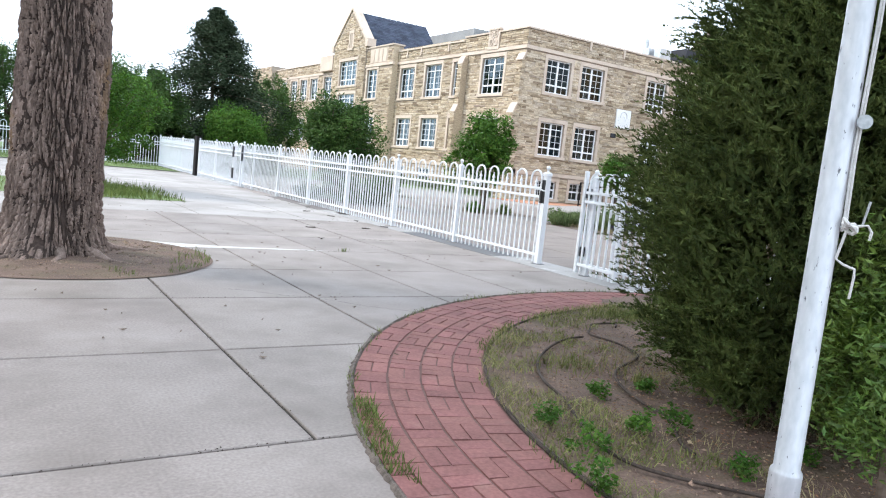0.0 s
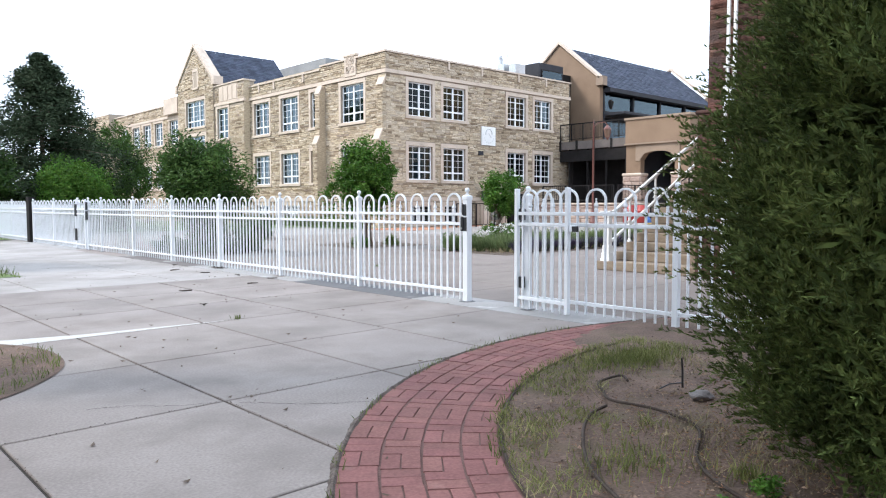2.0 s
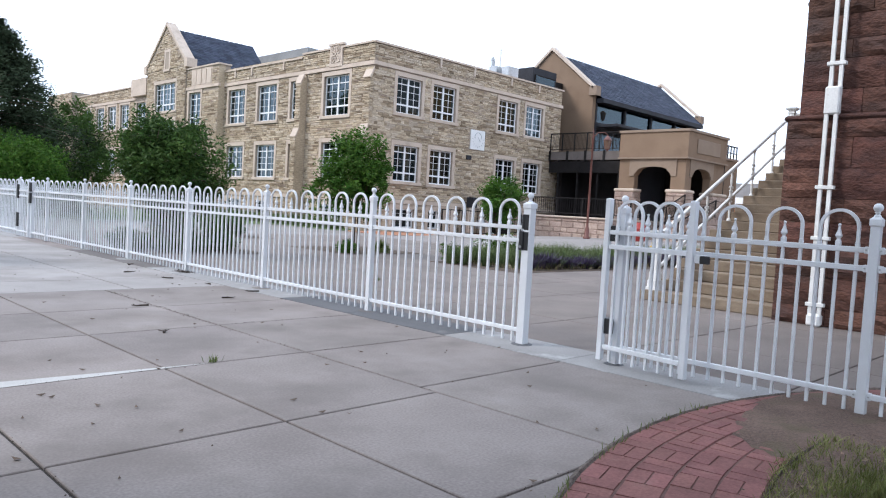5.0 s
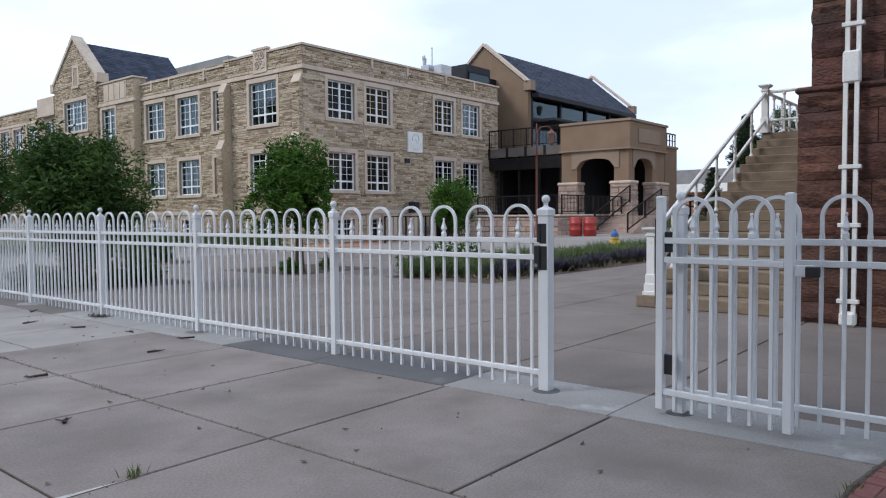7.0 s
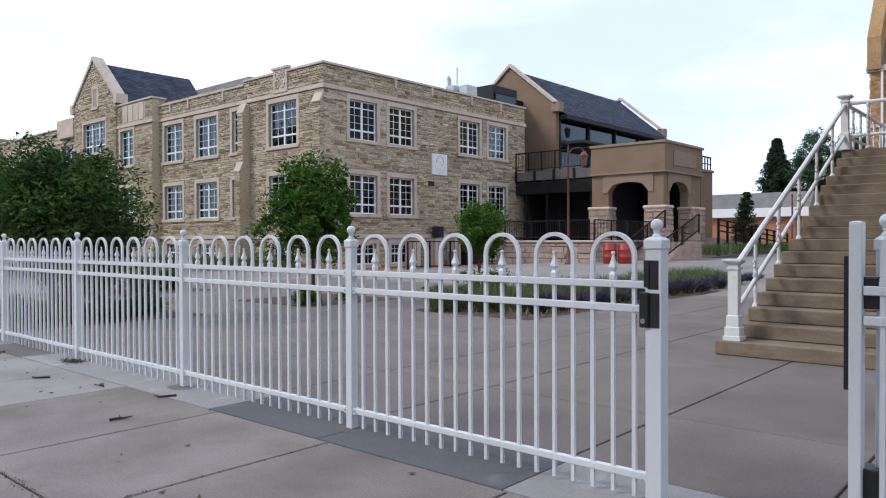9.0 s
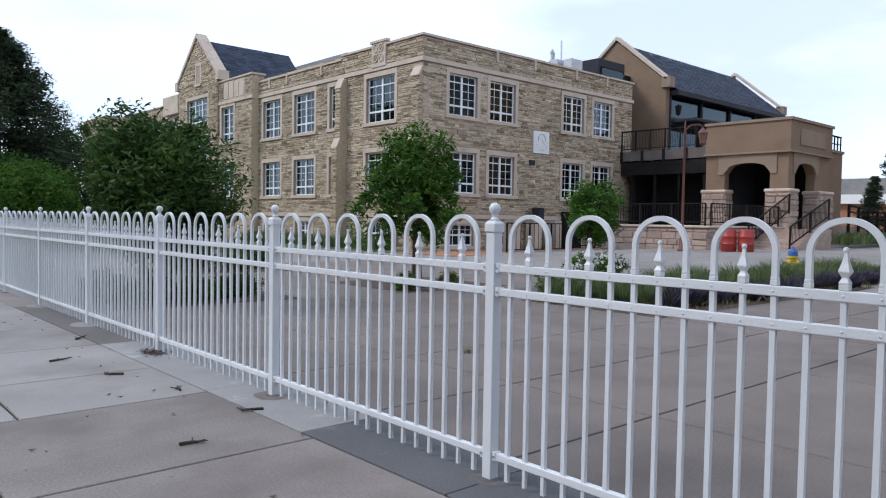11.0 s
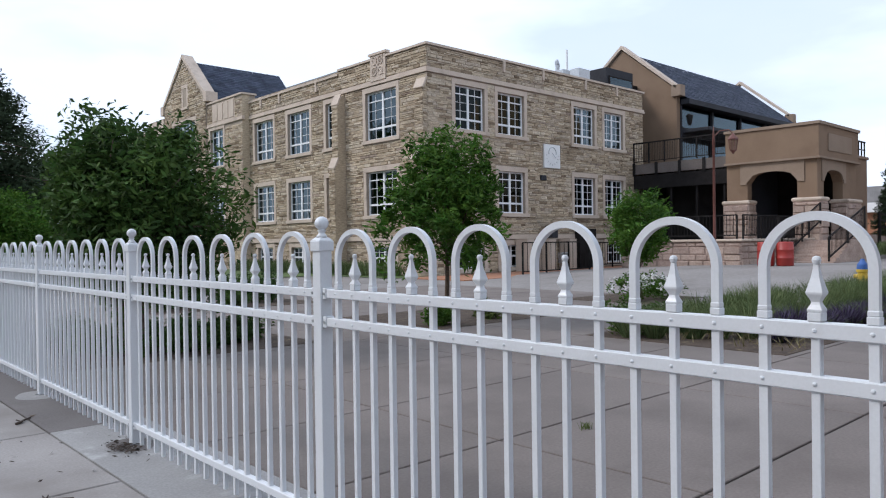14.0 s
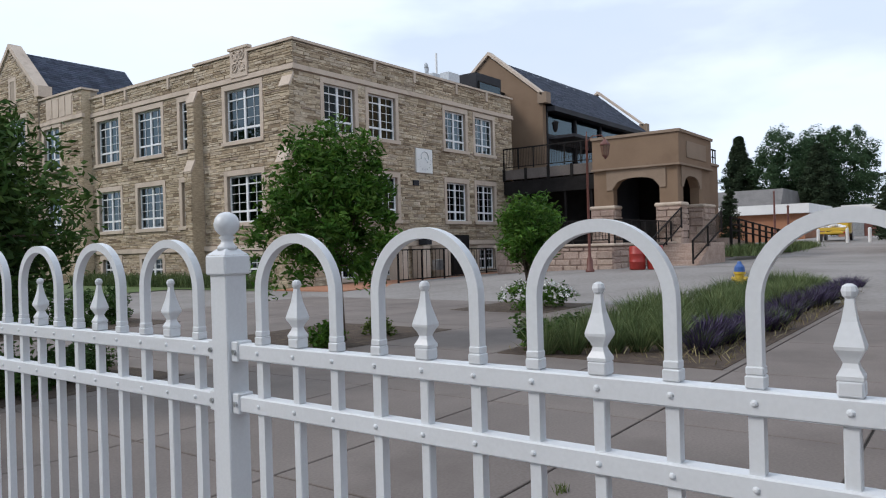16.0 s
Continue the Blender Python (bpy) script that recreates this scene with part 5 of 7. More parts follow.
# open gate leaf folded back against the next panel
leaf = fence_panel(7.312, 7.88, -96, 0.85, 2, name="gate_leaf", label="white steel gate leaf with loops, swung open against the fence", uprights=True, lift=0.02)
hp = fence_post(FX, 7.78, 0.075)
for z0 in (1.12, 0.28):
    part("hinge", box(7.31, 7.42, 7.79, 7.90, z0, z0 + 0.14, 0.006), M_BLACK, hp, "black gate hinge")
part("hinge_bar", box(7.345, 7.355, 7.9, 7.94, 0.75, 1.35, 0.002), M_BLACK, hp)
lt = thing("gate_latch", (7.2, 6.93, 1.0), "black gate latch on a white bracket", "latch")
part("plate", box(7.205, 7.225, 6.9, 7.0, 1.0, 1.07, 0.004), M_WHITE, lt)
part("box", box(7.17, 7.2, 6.86, 6.94, 1.0, 1.065, 0.006), M_BLACK, lt)
for y0, y1, n in ((5.76, 7.78, 5), (3.32, 5.76, 6), (0.88, 3.32, 6), (-1.56, 0.88, 6)):
    fence_panel(FX, y0, 90, y1 - y0, n, lift=0.02)
    fence_post(FX, y0)
# second gate and the far run
fence_panel(FX, POSTS[-1], 90, 1.1, 2)
L2 = fence_post(FX, 24.6, 0.08, label="white gate post with black lock keeper")
part("lock_plate", box(FX - 0.075, FX - 0.04, 24.53, 24.67, 1.17, 1.40, 0.003), M_BLACK, L2)
part("lock_box", box(FX - 0.08, FX - 0.04, 24.53, 24.69, 0.88, 1.14, 0.003), M_BLACK, L2)
fence_panel(FX - 0.06, 24.68, 90, 0.84, 2, name="gate_leaf", uprights=True)
H2 = fence_post(FX, 25.6, 0.08, label="white gate hinge post with black hinges")
for z0 in (0.25, 0.98):
    part("hinge", box(FX - 0.10, FX - 0.03, 25.46, 25.6, z0, z0 + 0.36, 0.004), M_BLACK, H2)
for y in (25.6, 28.1):
    fence_panel(FX, y, 90, 2.5, 6)
fence_post(FX, 28.1)
dp = thing("dark_gate_post", (FX, 30.9, 0), "dark brown square post between two white fence runs", "fence post")
part("shaft", box(FX - 0.12, FX + 0.1, 30.7, 31.05, 0, 1.6, 0.005), M_METAL_AND_SHADE, dp)
fence_post(FX, 30.6)
for k in range(3):
    fence_panel(FX, 31.2 + 2.44 * k, 90, 2.44, 6)
    fence_post(FX, 31.2 + 2.44 * k)
fence_post(FX, 38.52)
for k in range(7):
    fence_panel(FX - 2.44 * (k + 1), 38.52, 0, 2.44, 6)
    fence_post(FX - 2.44 * (k + 1), 38.52)

# ---- planting helpers ----
def leaf_cloud(rng, centres, radii, per, size, flat=0.5, slim=0.5, droop=0.0):
    """Leaf quads scattered round clump centres."""
    c = np.repeat(centres, per, axis=0)
    r = np.repeat(radii, per)[:, None]
    d = rng.normal(size=(len(c), 3))
    d /= np.linalg.norm(d, axis=1)[:, None] + 1e-9
    p = c + d * r * rng.random((len(c), 1)) ** 0.45
    a = rng.normal(size=(len(c), 3))
    a[:, 2] = a[:, 2] * flat - droop
    a /= np.linalg.norm(a, axis=1)[:, None] + 1e-9
    b = np.cross(a, rng.normal(size=(len(c), 3)))
    b /= np.linalg.norm(b, axis=1)[:, None] + 1e-9
    s = (size * rng.uniform(0.6, 1.3, len(c)))[:, None]
    a, b = a * s, b * s * slim
    verts = np.stack([p - a * 0.5, p + b * 0.5, p + a * 0.6, p - b * 0.5], axis=1).reshape(-1, 3)
    return verts


def quads(n):
    return np.arange(n * 4).reshape(-1, 4).tolist()


def shell_clumps(rng, centre, radius, count, inner=0.35, wobble=0.25, bottom=-1.0, taper=0.0):
    """Clump centres filling a lumpy ellipsoid."""
    out = []
    lobes = rng.normal(size=(7, 3))
    lobes /= np.linalg.norm(lobes, axis=1)[:, None]
    while len(out) < count:
        d = rng.normal(size=3)
        d /= np.linalg.norm(d)
        k = 1 + wobble * (np.max(lobes @ d) - 0.6) * 1.6
        f = rng.uniform(inner, 1.0) ** 0.7
        q = d * f * k
        if q[2] < bottom:
            continue
        q[:2] *= 1 - taper * q[2]
        out.append(np.array(centre) + q * np.array(radius))
    return np.array(out)


def branchy(bm, base, tips, r0, rng, trunk_top):
    """A tapered trunk with limbs running out to some of the clumps."""
    base, trunk_top = Vector(base), Vector(trunk_top)
    mid = base.lerp(trunk_top, 0.5) + Vector(rng.normal(size=3) * r0 * 0.4)
    tube(bm, [base, base.lerp(mid, 0.12), mid, trunk_top], [r0 * 1.5, r0 * 1.05, r0 * 0.85, r0 * 0.5], 10)
    for tip in tips:
        tip = Vector(tip)
        s = base.lerp(trunk_top, rng.uniform(0.5, 0.98))
        m = s.lerp(tip, 0.5) + Vector((0, 0, 0.12 * (tip - s).length)) + Vector(rng.normal(size=3) * 0.06 * (tip - s).length)
        tube(bm, [s, m, tip], [r0 * 0.38, r0 * 0.22, r0 * 0.07], 6)


def leafy_tree(base, trunk_h, r0, centre, radius, clumps, per, size, mat, seed, label, stems=1, clump_r=0.3, name="tree", bottom=-1.0, group="", taper=0.0, wobble=0.45, slim=0.36, droop=0.35):
    rng = np.random.default_rng(seed)
    ob = thing(name, base, label, "tree", group)
    cs = shell_clumps(rng, centre, radius, clumps, bottom=bottom, taper=taper, wobble=wobble)
    bm = bmesh.new()
    for s in range(stems):
        b = Vector(base) + Vector((0.12 * s, 0.1 * s * (-1) ** s, -0.02))
        branchy(bm, b, cs[rng.choice(len(cs), 12)], r0, rng, (centre[0] + rng.normal() * 0.1, centre[1] + rng.normal() * 0.1, base[2] + trunk_h))
    part("trunk", bm, M_TWIG, ob, smooth=True)
    v = leaf_cloud(rng, cs, np.full(len(cs), clump_r) * rng.uniform(0.4, 1.6, len(cs)), per, size, 0.6, slim, droop)
    arrays("crown", v.tolist(), quads(len(v) // 4), mat, ob, kind="stuff")
    return ob


def conifer(base, height, radius, seed, label, per=26, tiers=26, mat=None, size=0.3, name="conifer", ragged=0.3, bare=0.08, spread=7, power=0.75, tuft=1.0):
    """A trunk with tiers of drooping boughs, each with many small needle sprays."""
    rng = np.random.default_rng(seed)
    ob = thing(name, base, label, "tree")
    b = Vector(base)
    bm = bmesh.new()
    tube(bm, [b - Vector((0, 0, 0.05)), b + Vector((0, 0, height * 0.5)), b + Vector((0, 0, height * 0.98))], [height * 0.02, height * 0.013, 0.01], 8)
    cs, rs = [], []
    for t in range(tiers):
        f = bare + (1 - bare) * (t + rng.random() * 0.7) / tiers
        reach = radius * (1 - f) ** power * rng.uniform(1 - ragged, 1 + ragged * 0.4) + 0.12
        for k in range(spread):
            a = rng.uniform(0, 2 * math.pi)
            rr = reach * rng.uniform(0.75, 1.1)
            z = height * f
            tip = b + Vector((math.cos(a) * rr, math.sin(a) * rr, z - rr * 0.12))
            s = b + Vector((0, 0, z))
            if k < 4:
                tube(bm, [s, s.lerp(tip, 0.6) + Vector((0, 0, 0.03 * rr)), tip], [height * 0.005, height * 0.003, 0.006], 4)
            for q in (0.3, 0.55, 0.8, 1.0):
                cs.append(s.lerp(tip, q))
                rs.append((0.12 * radius + 0.1 * rr) * tuft)
    part("trunk", bm, M_TWIG, ob)
    v = leaf_cloud(rng, np.array([tuple(c) for c in cs]), np.array(rs), per, size, 0.5, 0.28, 0.1)
    arrays("crown", v.tolist(), quads(len(v) // 4), mat or M_NEEDLE, ob, kind="stuff")
    return ob


def blades(rng, xy, h, w, lean=0.35, z0=0.0):
    """Grass blades as slim bent triangles pairs."""
    n = len(xy)
    a = rng.uniform(0, 2 * math.pi, n)
    hh = h * rng.uniform(0.5, 1.2, n)
    side = np.stack([np.cos(a) * w / 2, np.sin(a) * w / 2, np.zeros(n)], 1)
    tip = np.stack([xy[:, 0] + rng.normal(size=n) * lean * hh, xy[:, 1] + rng.normal(size=n) * lean * hh, z0 + hh], 1)
    root = np.stack([xy[:, 0], xy[:, 1], np.full(n, z0)], 1)
    mid = root * 0.5 + tip * 0.5 + np.stack([np.zeros(n), np.zeros(n), hh * 0.12], 1)
    return np.stack([root - side, root + side, mid + side * 0.8, mid - side * 0.8, tip], 1).reshape(-1, 3)


def blade_faces(n):
    return [f for k in range(n) for f in ((5 * k, 5 * k + 1, 5 * k + 2, 5 * k + 3), (5 * k + 3, 5 * k + 2, 5 * k + 4))]


def grass_patch(name, xy, h, w, mat, seed, label, lean=0.35, z0=0.0):
    v = blades(np.random.default_rng(seed), np.asarray(xy), h, w, lean, z0)
    return arrays(name, v.tolist(), blade_faces(len(v) // 5), mat, label=label, category="grass", kind="stuff")


# ---- trees of the yard ----
leafy_tree((14.3, 20.35, 0), 1.7, 0.045, (14.12, 19.98, 1.97), (0.84, 0.84, 1.0), 150, 110, 0.115, M_LEAF, 31, "young bright-green leafy tree with two thin stems", 2, 0.23, group="yard trees", bottom=-0.9, taper=0.3, wobble=0.85)
leafy_tree((20.7, 20.6, 0), 1.1, 0.04, (20.6, 20.5, 1.7), (0.68, 0.68, 0.75), 100, 90, 0.12, M_LEAF, 32, "small bright-green leafy tree in a shrub bed", 2, 0.22, group="yard trees")
leafy_tree((8.95, 20.7, 0), 1.5, 0.09, (8.98, 20.7, 1.8), (1.12, 1.25, 1.08), 260, 150, 0.11, M_LEAFDARK, 33, "broad dark-green leafy tree close to the white fence", 3, 0.32, bottom=-0.9)
leafy_tree((2.5, 20.4, 0), 1.1, 0.035, (2.5, 20.6, 1.72), (1.1, 1.1, 1.05), 150, 110, 0.11, M_LEAF, 34, "young leafy tree in a round grass bed", 2, 0.24, wobble=1.0)
# trees behind the far fence
conifer((10.9, 43.0, 0), 8.7, 5.7, 35, "tall dark pine with ragged open crown", 85, 26, size=0.2, name="pine_tree", ragged=0.45, spread=8, power=0.68, tuft=0.6)
for i, (x, y, h, r, m) in enumerate(((1.0, 43.5, 5.3, 3.0, M_LEAFDARK), (-4.5, 41.5, 4.6, 2.8, M_LEAFDARK), (5.6, 46.0, 5.6, 2.5, M_LEAFDARK), (15.0, 47.0, 6.0, 2.8, M_LEAFDARK), (11.3, 39.9, 3.2, 1.45, M_LEAF), (-9.0, 45, 5.6, 3.2, M_LEAFDARK), (6.9, 41.8, 4.9, 2.5, M_LEAFDARK))):
    leafy_tree((x, y, 0), h * 0.5, 0.12, (x, y, h * 0.53), (r, r, h * 0.45), 230, 190, 0.15, m, 40 + i, "dense green leafy tree beyond the white fence", 1, 0.5, group="trees beyond the fence")
conifer((9.0, 50.0, 0), 5.6, 1.5, 55, "dark narrow spruce among leafy trees", 20, 22, size=0.4, name="spruce_tree")
# trees to the far side of the drive
conifer((112.6, 39.5, 1.2), 14.4, 4.7, 56, "dense dark-green spruce behind a grey-roofed building", 70, 34, size=0.4, name="spruce_tree", ragged=0.22, power=0.95, tuft=0.7)
conifer((106.5, 28.6, 1.2), 11.6, 4.6, 57, "broad spruce before the leafy trees", 70, 28, size=0.42, name="spruce_tree", power=0.85, tuft=0.7)
conifer((69.9, 29.4, 0.9), 4.7, 1.3, 58, "small spruce by the dark railing", 20, 18, size=0.22, name="spruce_tree")
conifer((70.0, 16.9, 1.0), 6.6, 2.6, 59, "dark spruce beside the brick hall", 20, 24, size=0.45, name="spruce_tree")
for i, (x, y, h, r) in enumerate(((112.4, 33.5, 13.4, 4.6), (112.4, 27.5, 13.6, 4.6))):
    leafy_tree((x, y, 1.2), h * 0.5, 0.2, (x, y, 1.2 + h * 0.58), (r, r, h * 0.42), 260, 190, 0.34, M_FARLEAF, 60 + i, "large leafy tree beside the car park", 1, 0.95, group="car park trees")

# leafy trees out of the walk's view, added to darken the window reflections
for i in range(13):
    y = -14.0 + 9.5 * i
    tall = y > 38
    leafy_tree((-17.0 - (i % 3), y, 0), 9.0 if tall else 5.5, 0.26, (-17.0 - (i % 3), y, 9.0 + i % 2 if tall else 6.6), (5.2, 5.4, 7.2) if tall else (4.4, 4.4, 4.4), 240 if tall else 130, 60, 0.6, M_LEAFDARK, 80 + i, "unseen leafy tree added to darken the window reflections", 1, 1.0, group="street trees")

# ---- old street tree ----
def old_tree(cx, cy):
    ob = thing("old_tree", (cx, cy, 0), "old deciduous tree with deeply furrowed grey-brown bark", "tree")
    nu, nv, H = 440, 460, 6.2
    verts, depth = [], []
    for j in range(nv):
        z = -0.05 + H * (j / (nv - 1)) ** 1.25
        r = 0.43 + 0.05 * math.exp(-z / 1.0) + 0.06 * math.exp(-z / 0.2) - 0.006 * z
        for i in range(nu):
            a = 2 * math.pi * i / nu
            flare = 0.30 * math.exp(-z / 0.28) * max(0.0, math.cos(a + 2.35)) ** 6 + 0.10 * math.exp(-z / 0.14) * (0.5 + 0.5 * math.sin(6 * a + 0.7)) ** 2
            tw = a + 0.05 * z
            wave = 0.06 * noise.noise((math.cos(tw) * 4, math.sin(tw) * 4, z * 3.0))
            d = noise.voronoi((math.cos(tw + wave) * 12.0, math.sin(tw + wave) * 12.0, z * 3.1 + 1.5 * noise.noise((math.cos(tw) * 5, math.sin(tw) * 5, z))))[0]
            chip = abs(noise.noise((math.cos(tw) * 13 + 5, math.sin(tw) * 13, z * 15)))
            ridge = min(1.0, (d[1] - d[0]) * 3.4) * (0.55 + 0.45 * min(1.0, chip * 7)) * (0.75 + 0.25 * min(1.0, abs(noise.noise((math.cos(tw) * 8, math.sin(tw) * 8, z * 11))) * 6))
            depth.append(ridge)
            rr = r + flare + 0.06 * (ridge - 0.7) + 0.015 * noise.noise((math.cos(tw) * 10, math.sin(tw) * 10, z * 9)) + 0.007 * noise.noise((math.cos(tw) * 30, math.sin(tw) * 30, z * 22)) + 0.05 * noise.noise((math.cos(a) * 1.2, math.sin(a) * 1.2, z * 0.7))
            verts.append((cx + rr * math.cos(a), cy + rr * math.sin(a), z))
    faces = [(j * nu + i, j * nu + (i + 1) % nu, (j + 1) * nu + (i + 1) % nu, (j + 1) * nu + i) for j in range(nv - 1) for i in range(nu)]
    trunk = arrays("trunk", verts, faces, M_BARK, ob)
    # deep faces take the darker material, so furrow shade is coloured in
    trunk.data.materials.append(M_FURROW_SHADE)
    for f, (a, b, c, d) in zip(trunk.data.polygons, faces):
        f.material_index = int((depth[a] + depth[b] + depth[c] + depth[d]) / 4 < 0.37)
    rng = np.random.default_rng(77)
    bm = bmesh.new()
    for k in range(9):
        a = k * 0.7 + rng.random()
        e = Vector((cx + math.cos(a) * rng.uniform(2.5, 5.2), cy + math.sin(a) * rng.uniform(2.5, 5.2), rng.uniform(7.5, 11.5)))
        s = Vector((cx, cy, 5.4 + 0.08 * k))
        tube(bm, [s, s.lerp(e, 0.5) + Vector((0, 0, 0.4)), e], [0.24, 0.14, 0.04], 8)
    part("limbs", bm, M_BARK, ob, smooth=True)
    for a, ln in ((-0.95, 1.0), (-2.2, 0.9), (0.2, 0.9), (-1.6, 0.7), (2.6, 0.8)):
        rt = bmesh.new()
        d = Vector((math.cos(a), math.sin(a), 0))
        side = Vector((-d.y, d.x, 0))
        tube(rt, [Vector((cx, cy, 0.10)) + d * 0.42, Vector((cx, cy, 0.045)) + d * 0.62 + side * 0.03, Vector((cx, cy, 0.03)) + d * (0.75 + 0.1 * ln) - side * 0.05, Vector((cx, cy, 0.012)) + d * (0.85 + 0.3 * ln) + side * 0.08], [0.08, 0.042, 0.026, 0.008], 8)
        part("root", rt, M_BARK, ob, "gnarled surface roots", smooth=True)
    # crown stays out of view; shifted and filled to shade bed and path
    cs = shell_clumps(rng, (cx - 2.0, cy + 0.5, 9.3), (6.2, 6.2, 3.6), 370, inner=0.25, wobble=0.3, bottom=-0.93)
    v = leaf_cloud(rng, cs, rng.uniform(0.4, 0.85, len(cs)), 80, 0.18)
    arrays("crown", v.tolist(), quads(len(v) // 4), M_LEAFDARK, ob, kind="stuff")


TREE = (0.685, 8.82)
old_tree(*TREE)


def dirt_disc(name, cx, cy, r, z_mid, z_edge, seed, label, rings=40, spokes=140, grain=0.012):
    verts, faces = [(cx, cy, z_mid)], []
    for j in range(1, rings + 1):
        for i in range(spokes):
            a, f = 2 * math.pi * i / spokes, j / rings
            wob = 1 + (0.02 * noise.noise((math.cos(a) * 2, math.sin(a) * 2, seed)) if j == rings else 0)
            x, y = cx + r * f * wob * math.cos(a), cy + r * f * wob * math.sin(a)
            z = z_edge + (z_mid - z_edge) * (1 - f * f) + grain * (1 - f ** 8) * (noise.noise((x * 5, y * 5, seed)) + 0.7 * noise.noise((x * 17, y * 17, seed)))
            verts.append((x, y, max(z, z_edge * 0.6)))
    for i in range(spokes):
        faces.append((0, 1 + i, 1 + (i + 1) % spokes))
    for j in range(rings - 1):
        for i in range(spokes):
            a, b = 1 + j * spokes, 1 + (j + 1) * spokes
            faces.append((a + i, b + i, b + (i + 1) % spokes, a + (i + 1) % spokes))
    return arrays(name, verts, faces, M_DIRT, label=label, category="soil", kind="structure", smooth=True)


dirt_disc("tree_pit", TREE[0], TREE[1], 1.62, 0.045, 0.008, 3, "bare brown soil ring round the old tree")
# planting bed inside the brick arc
ARC, R_OUT, R_IN = (6.2, 1.8), 4.77, 3.93
dirt_disc("planting_bed", ARC[0], ARC[1], R_IN - 0.03, 0.03, 0.008, 5, "bare brown soil bed inside the brick border", rings=90, spokes=300, grain=0.016)

# ---- juniper, bright shrub, flagpole, hose ----
def juniper(cx, cy, height, radius, seed):
    ob = thing("juniper", (cx, cy, 0.04), "large dense dark-green juniper with feathery sprays", "shrub")
    rng = np.random.default_rng(seed)
    bm = bmesh.new()
    for k in range(7):
        a = k * 0.9
        tube(bm, [(cx + 0.1 * math.cos(a), cy + 0.1 * math.sin(a), 0), (cx + 0.35 * math.cos(a), cy + 0.35 * math.sin(a), 1.2), (cx + 0.3 * math.cos(a + 0.3), cy + 0.3 * math.sin(a + 0.3), height * 0.8)], [0.08, 0.06, 0.01], 7)
    part("trunk", bm, M_TWIG, ob, kind="stuff")
    n = 12500
    z = rng.random(n) ** 0.85
    a = rng.uniform(0, 2 * math.pi, n)
    prof = np.where(z < 0.22, 0.62 + 0.38 * np.sqrt(np.clip(z / 0.22, 0, 1)), 1 - (np.clip(z - 0.22, 0, 1) / 0.78) ** 1.05)
    lump = np.array([0.16 * noise.noise((math.cos(t) * 1.7, math.sin(t) * 1.7, q * 7)) + 0.10 * noise.noise((math.cos(t) * 4, math.sin(t) * 4, q * 16)) for t, q in zip(a, z)])
    f = rng.uniform(0.76, 1.0, n)
    rr = radius * (prof * (1 + lump) * f + 0.03)
    c = np.stack([cx + rr * np.cos(a), cy + rr * np.sin(a), 0.12 + z * height], 1)
    out = np.stack([np.cos(a), np.sin(a), np.full(n, 0.75)], 1)
    out /= np.linalg.norm(out, axis=1)[:, None]
    out = out + rng.normal(size=(n, 3)) * 0.3
    out /= np.linalg.norm(out, axis=1)[:, None]
    per = 42
    # each spray: short twigs along a bent axis
    C, D = np.repeat(c, per, 0), np.repeat(out, per, 0)
    t = rng.random((n * per, 1))
    ln = np.repeat(rng.uniform(0.14, 0.34, n), per)[:, None]
    p = C + D * ln * t - np.array([0, 0, 1.0]) * (ln * t ** 2 * 0.25)
    dirs = D * 1.1 + rng.normal(size=(n * per, 3)) * 0.42
    dirs /= np.linalg.norm(dirs, axis=1)[:, None]
    side = np.cross(dirs, rng.normal(size=(n * per, 3)))
    side /= np.linalg.norm(side, axis=1)[:, None] + 1e-9
    s = (rng.uniform(0.022, 0.05, n * per) * (1.15 - 0.5 * t[:, 0]))[:, None]
    v = np.stack([p, p + dirs * s * 0.5 + side * 0.0042, p + dirs * s * 1.1, p + dirs * s * 0.5 - side * 0.0042], 1).reshape(-1, 3)
    arrays("sprays", v.tolist(), quads(len(v) // 4), M_JUNIPER, ob, kind="stuff")
    # older foliage filling the bush behind the fresh sprays
    pick = rng.choice(n, 2600, replace=False)
    ri = radius * prof[pick] * (1 + lump[pick]) * rng.uniform(0.55, 0.86, len(pick))
    inner = np.stack([cx + ri * np.cos(a[pick]), cy + ri * np.sin(a[pick]), 0.16 + z[pick] * height * 0.97], 1)
    v = leaf_cloud(rng, inner, np.full(len(inner), 0.15), 85, 0.085, 1.0, 0.3)
    arrays("inner_foliage", v.tolist(), quads(len(v) // 4), M_JUNIPER, ob, kind="stuff")


juniper(4.5, 2.5, 5.0, 1.25, 91)
rng0 = np.random.default_rng(92)
sh = thing("bright_shrub", (3.39, 1.58, 0.03), "bright yellow-green feathery shrub beside the juniper", "shrub")
cs = shell_clumps(rng0, (3.39, 1.58, 0.76), (0.36, 0.36, 0.54), 120, 0.3, 0.5, -0.9)
bm = bmesh.new()
branchy(bm, (3.39, 1.58, 0), cs[:14], 0.022, rng0, (3.39, 1.58, 0.9))
part("stem", bm, M_TWIG, sh)
v = leaf_cloud(rng0, cs, np.full(len(cs), 0.10), 110, 0.042, 0.7, 0.3, 0.1)
arrays("foliage", v.tolist(), quads(len(v) // 4), M_THUJA, sh, kind="stuff")

PX, PY = 2.29, 1.385
pole = thing("flagpole", (PX, PY, 0), "white-painted metal flagpole with chipped paint and halyard", "flagpole")
sh_b = bmesh.new()
lathe(sh_b, [(0.052, 0.0), (0.052, 0.44), (0.050, 0.45), (0.0425, 0.46), (0.0395, 2.4), (0.034, 7.0)], 28, (PX, PY, 0))
part("shaft", sh_b, M_POLE, pole, smooth=True)
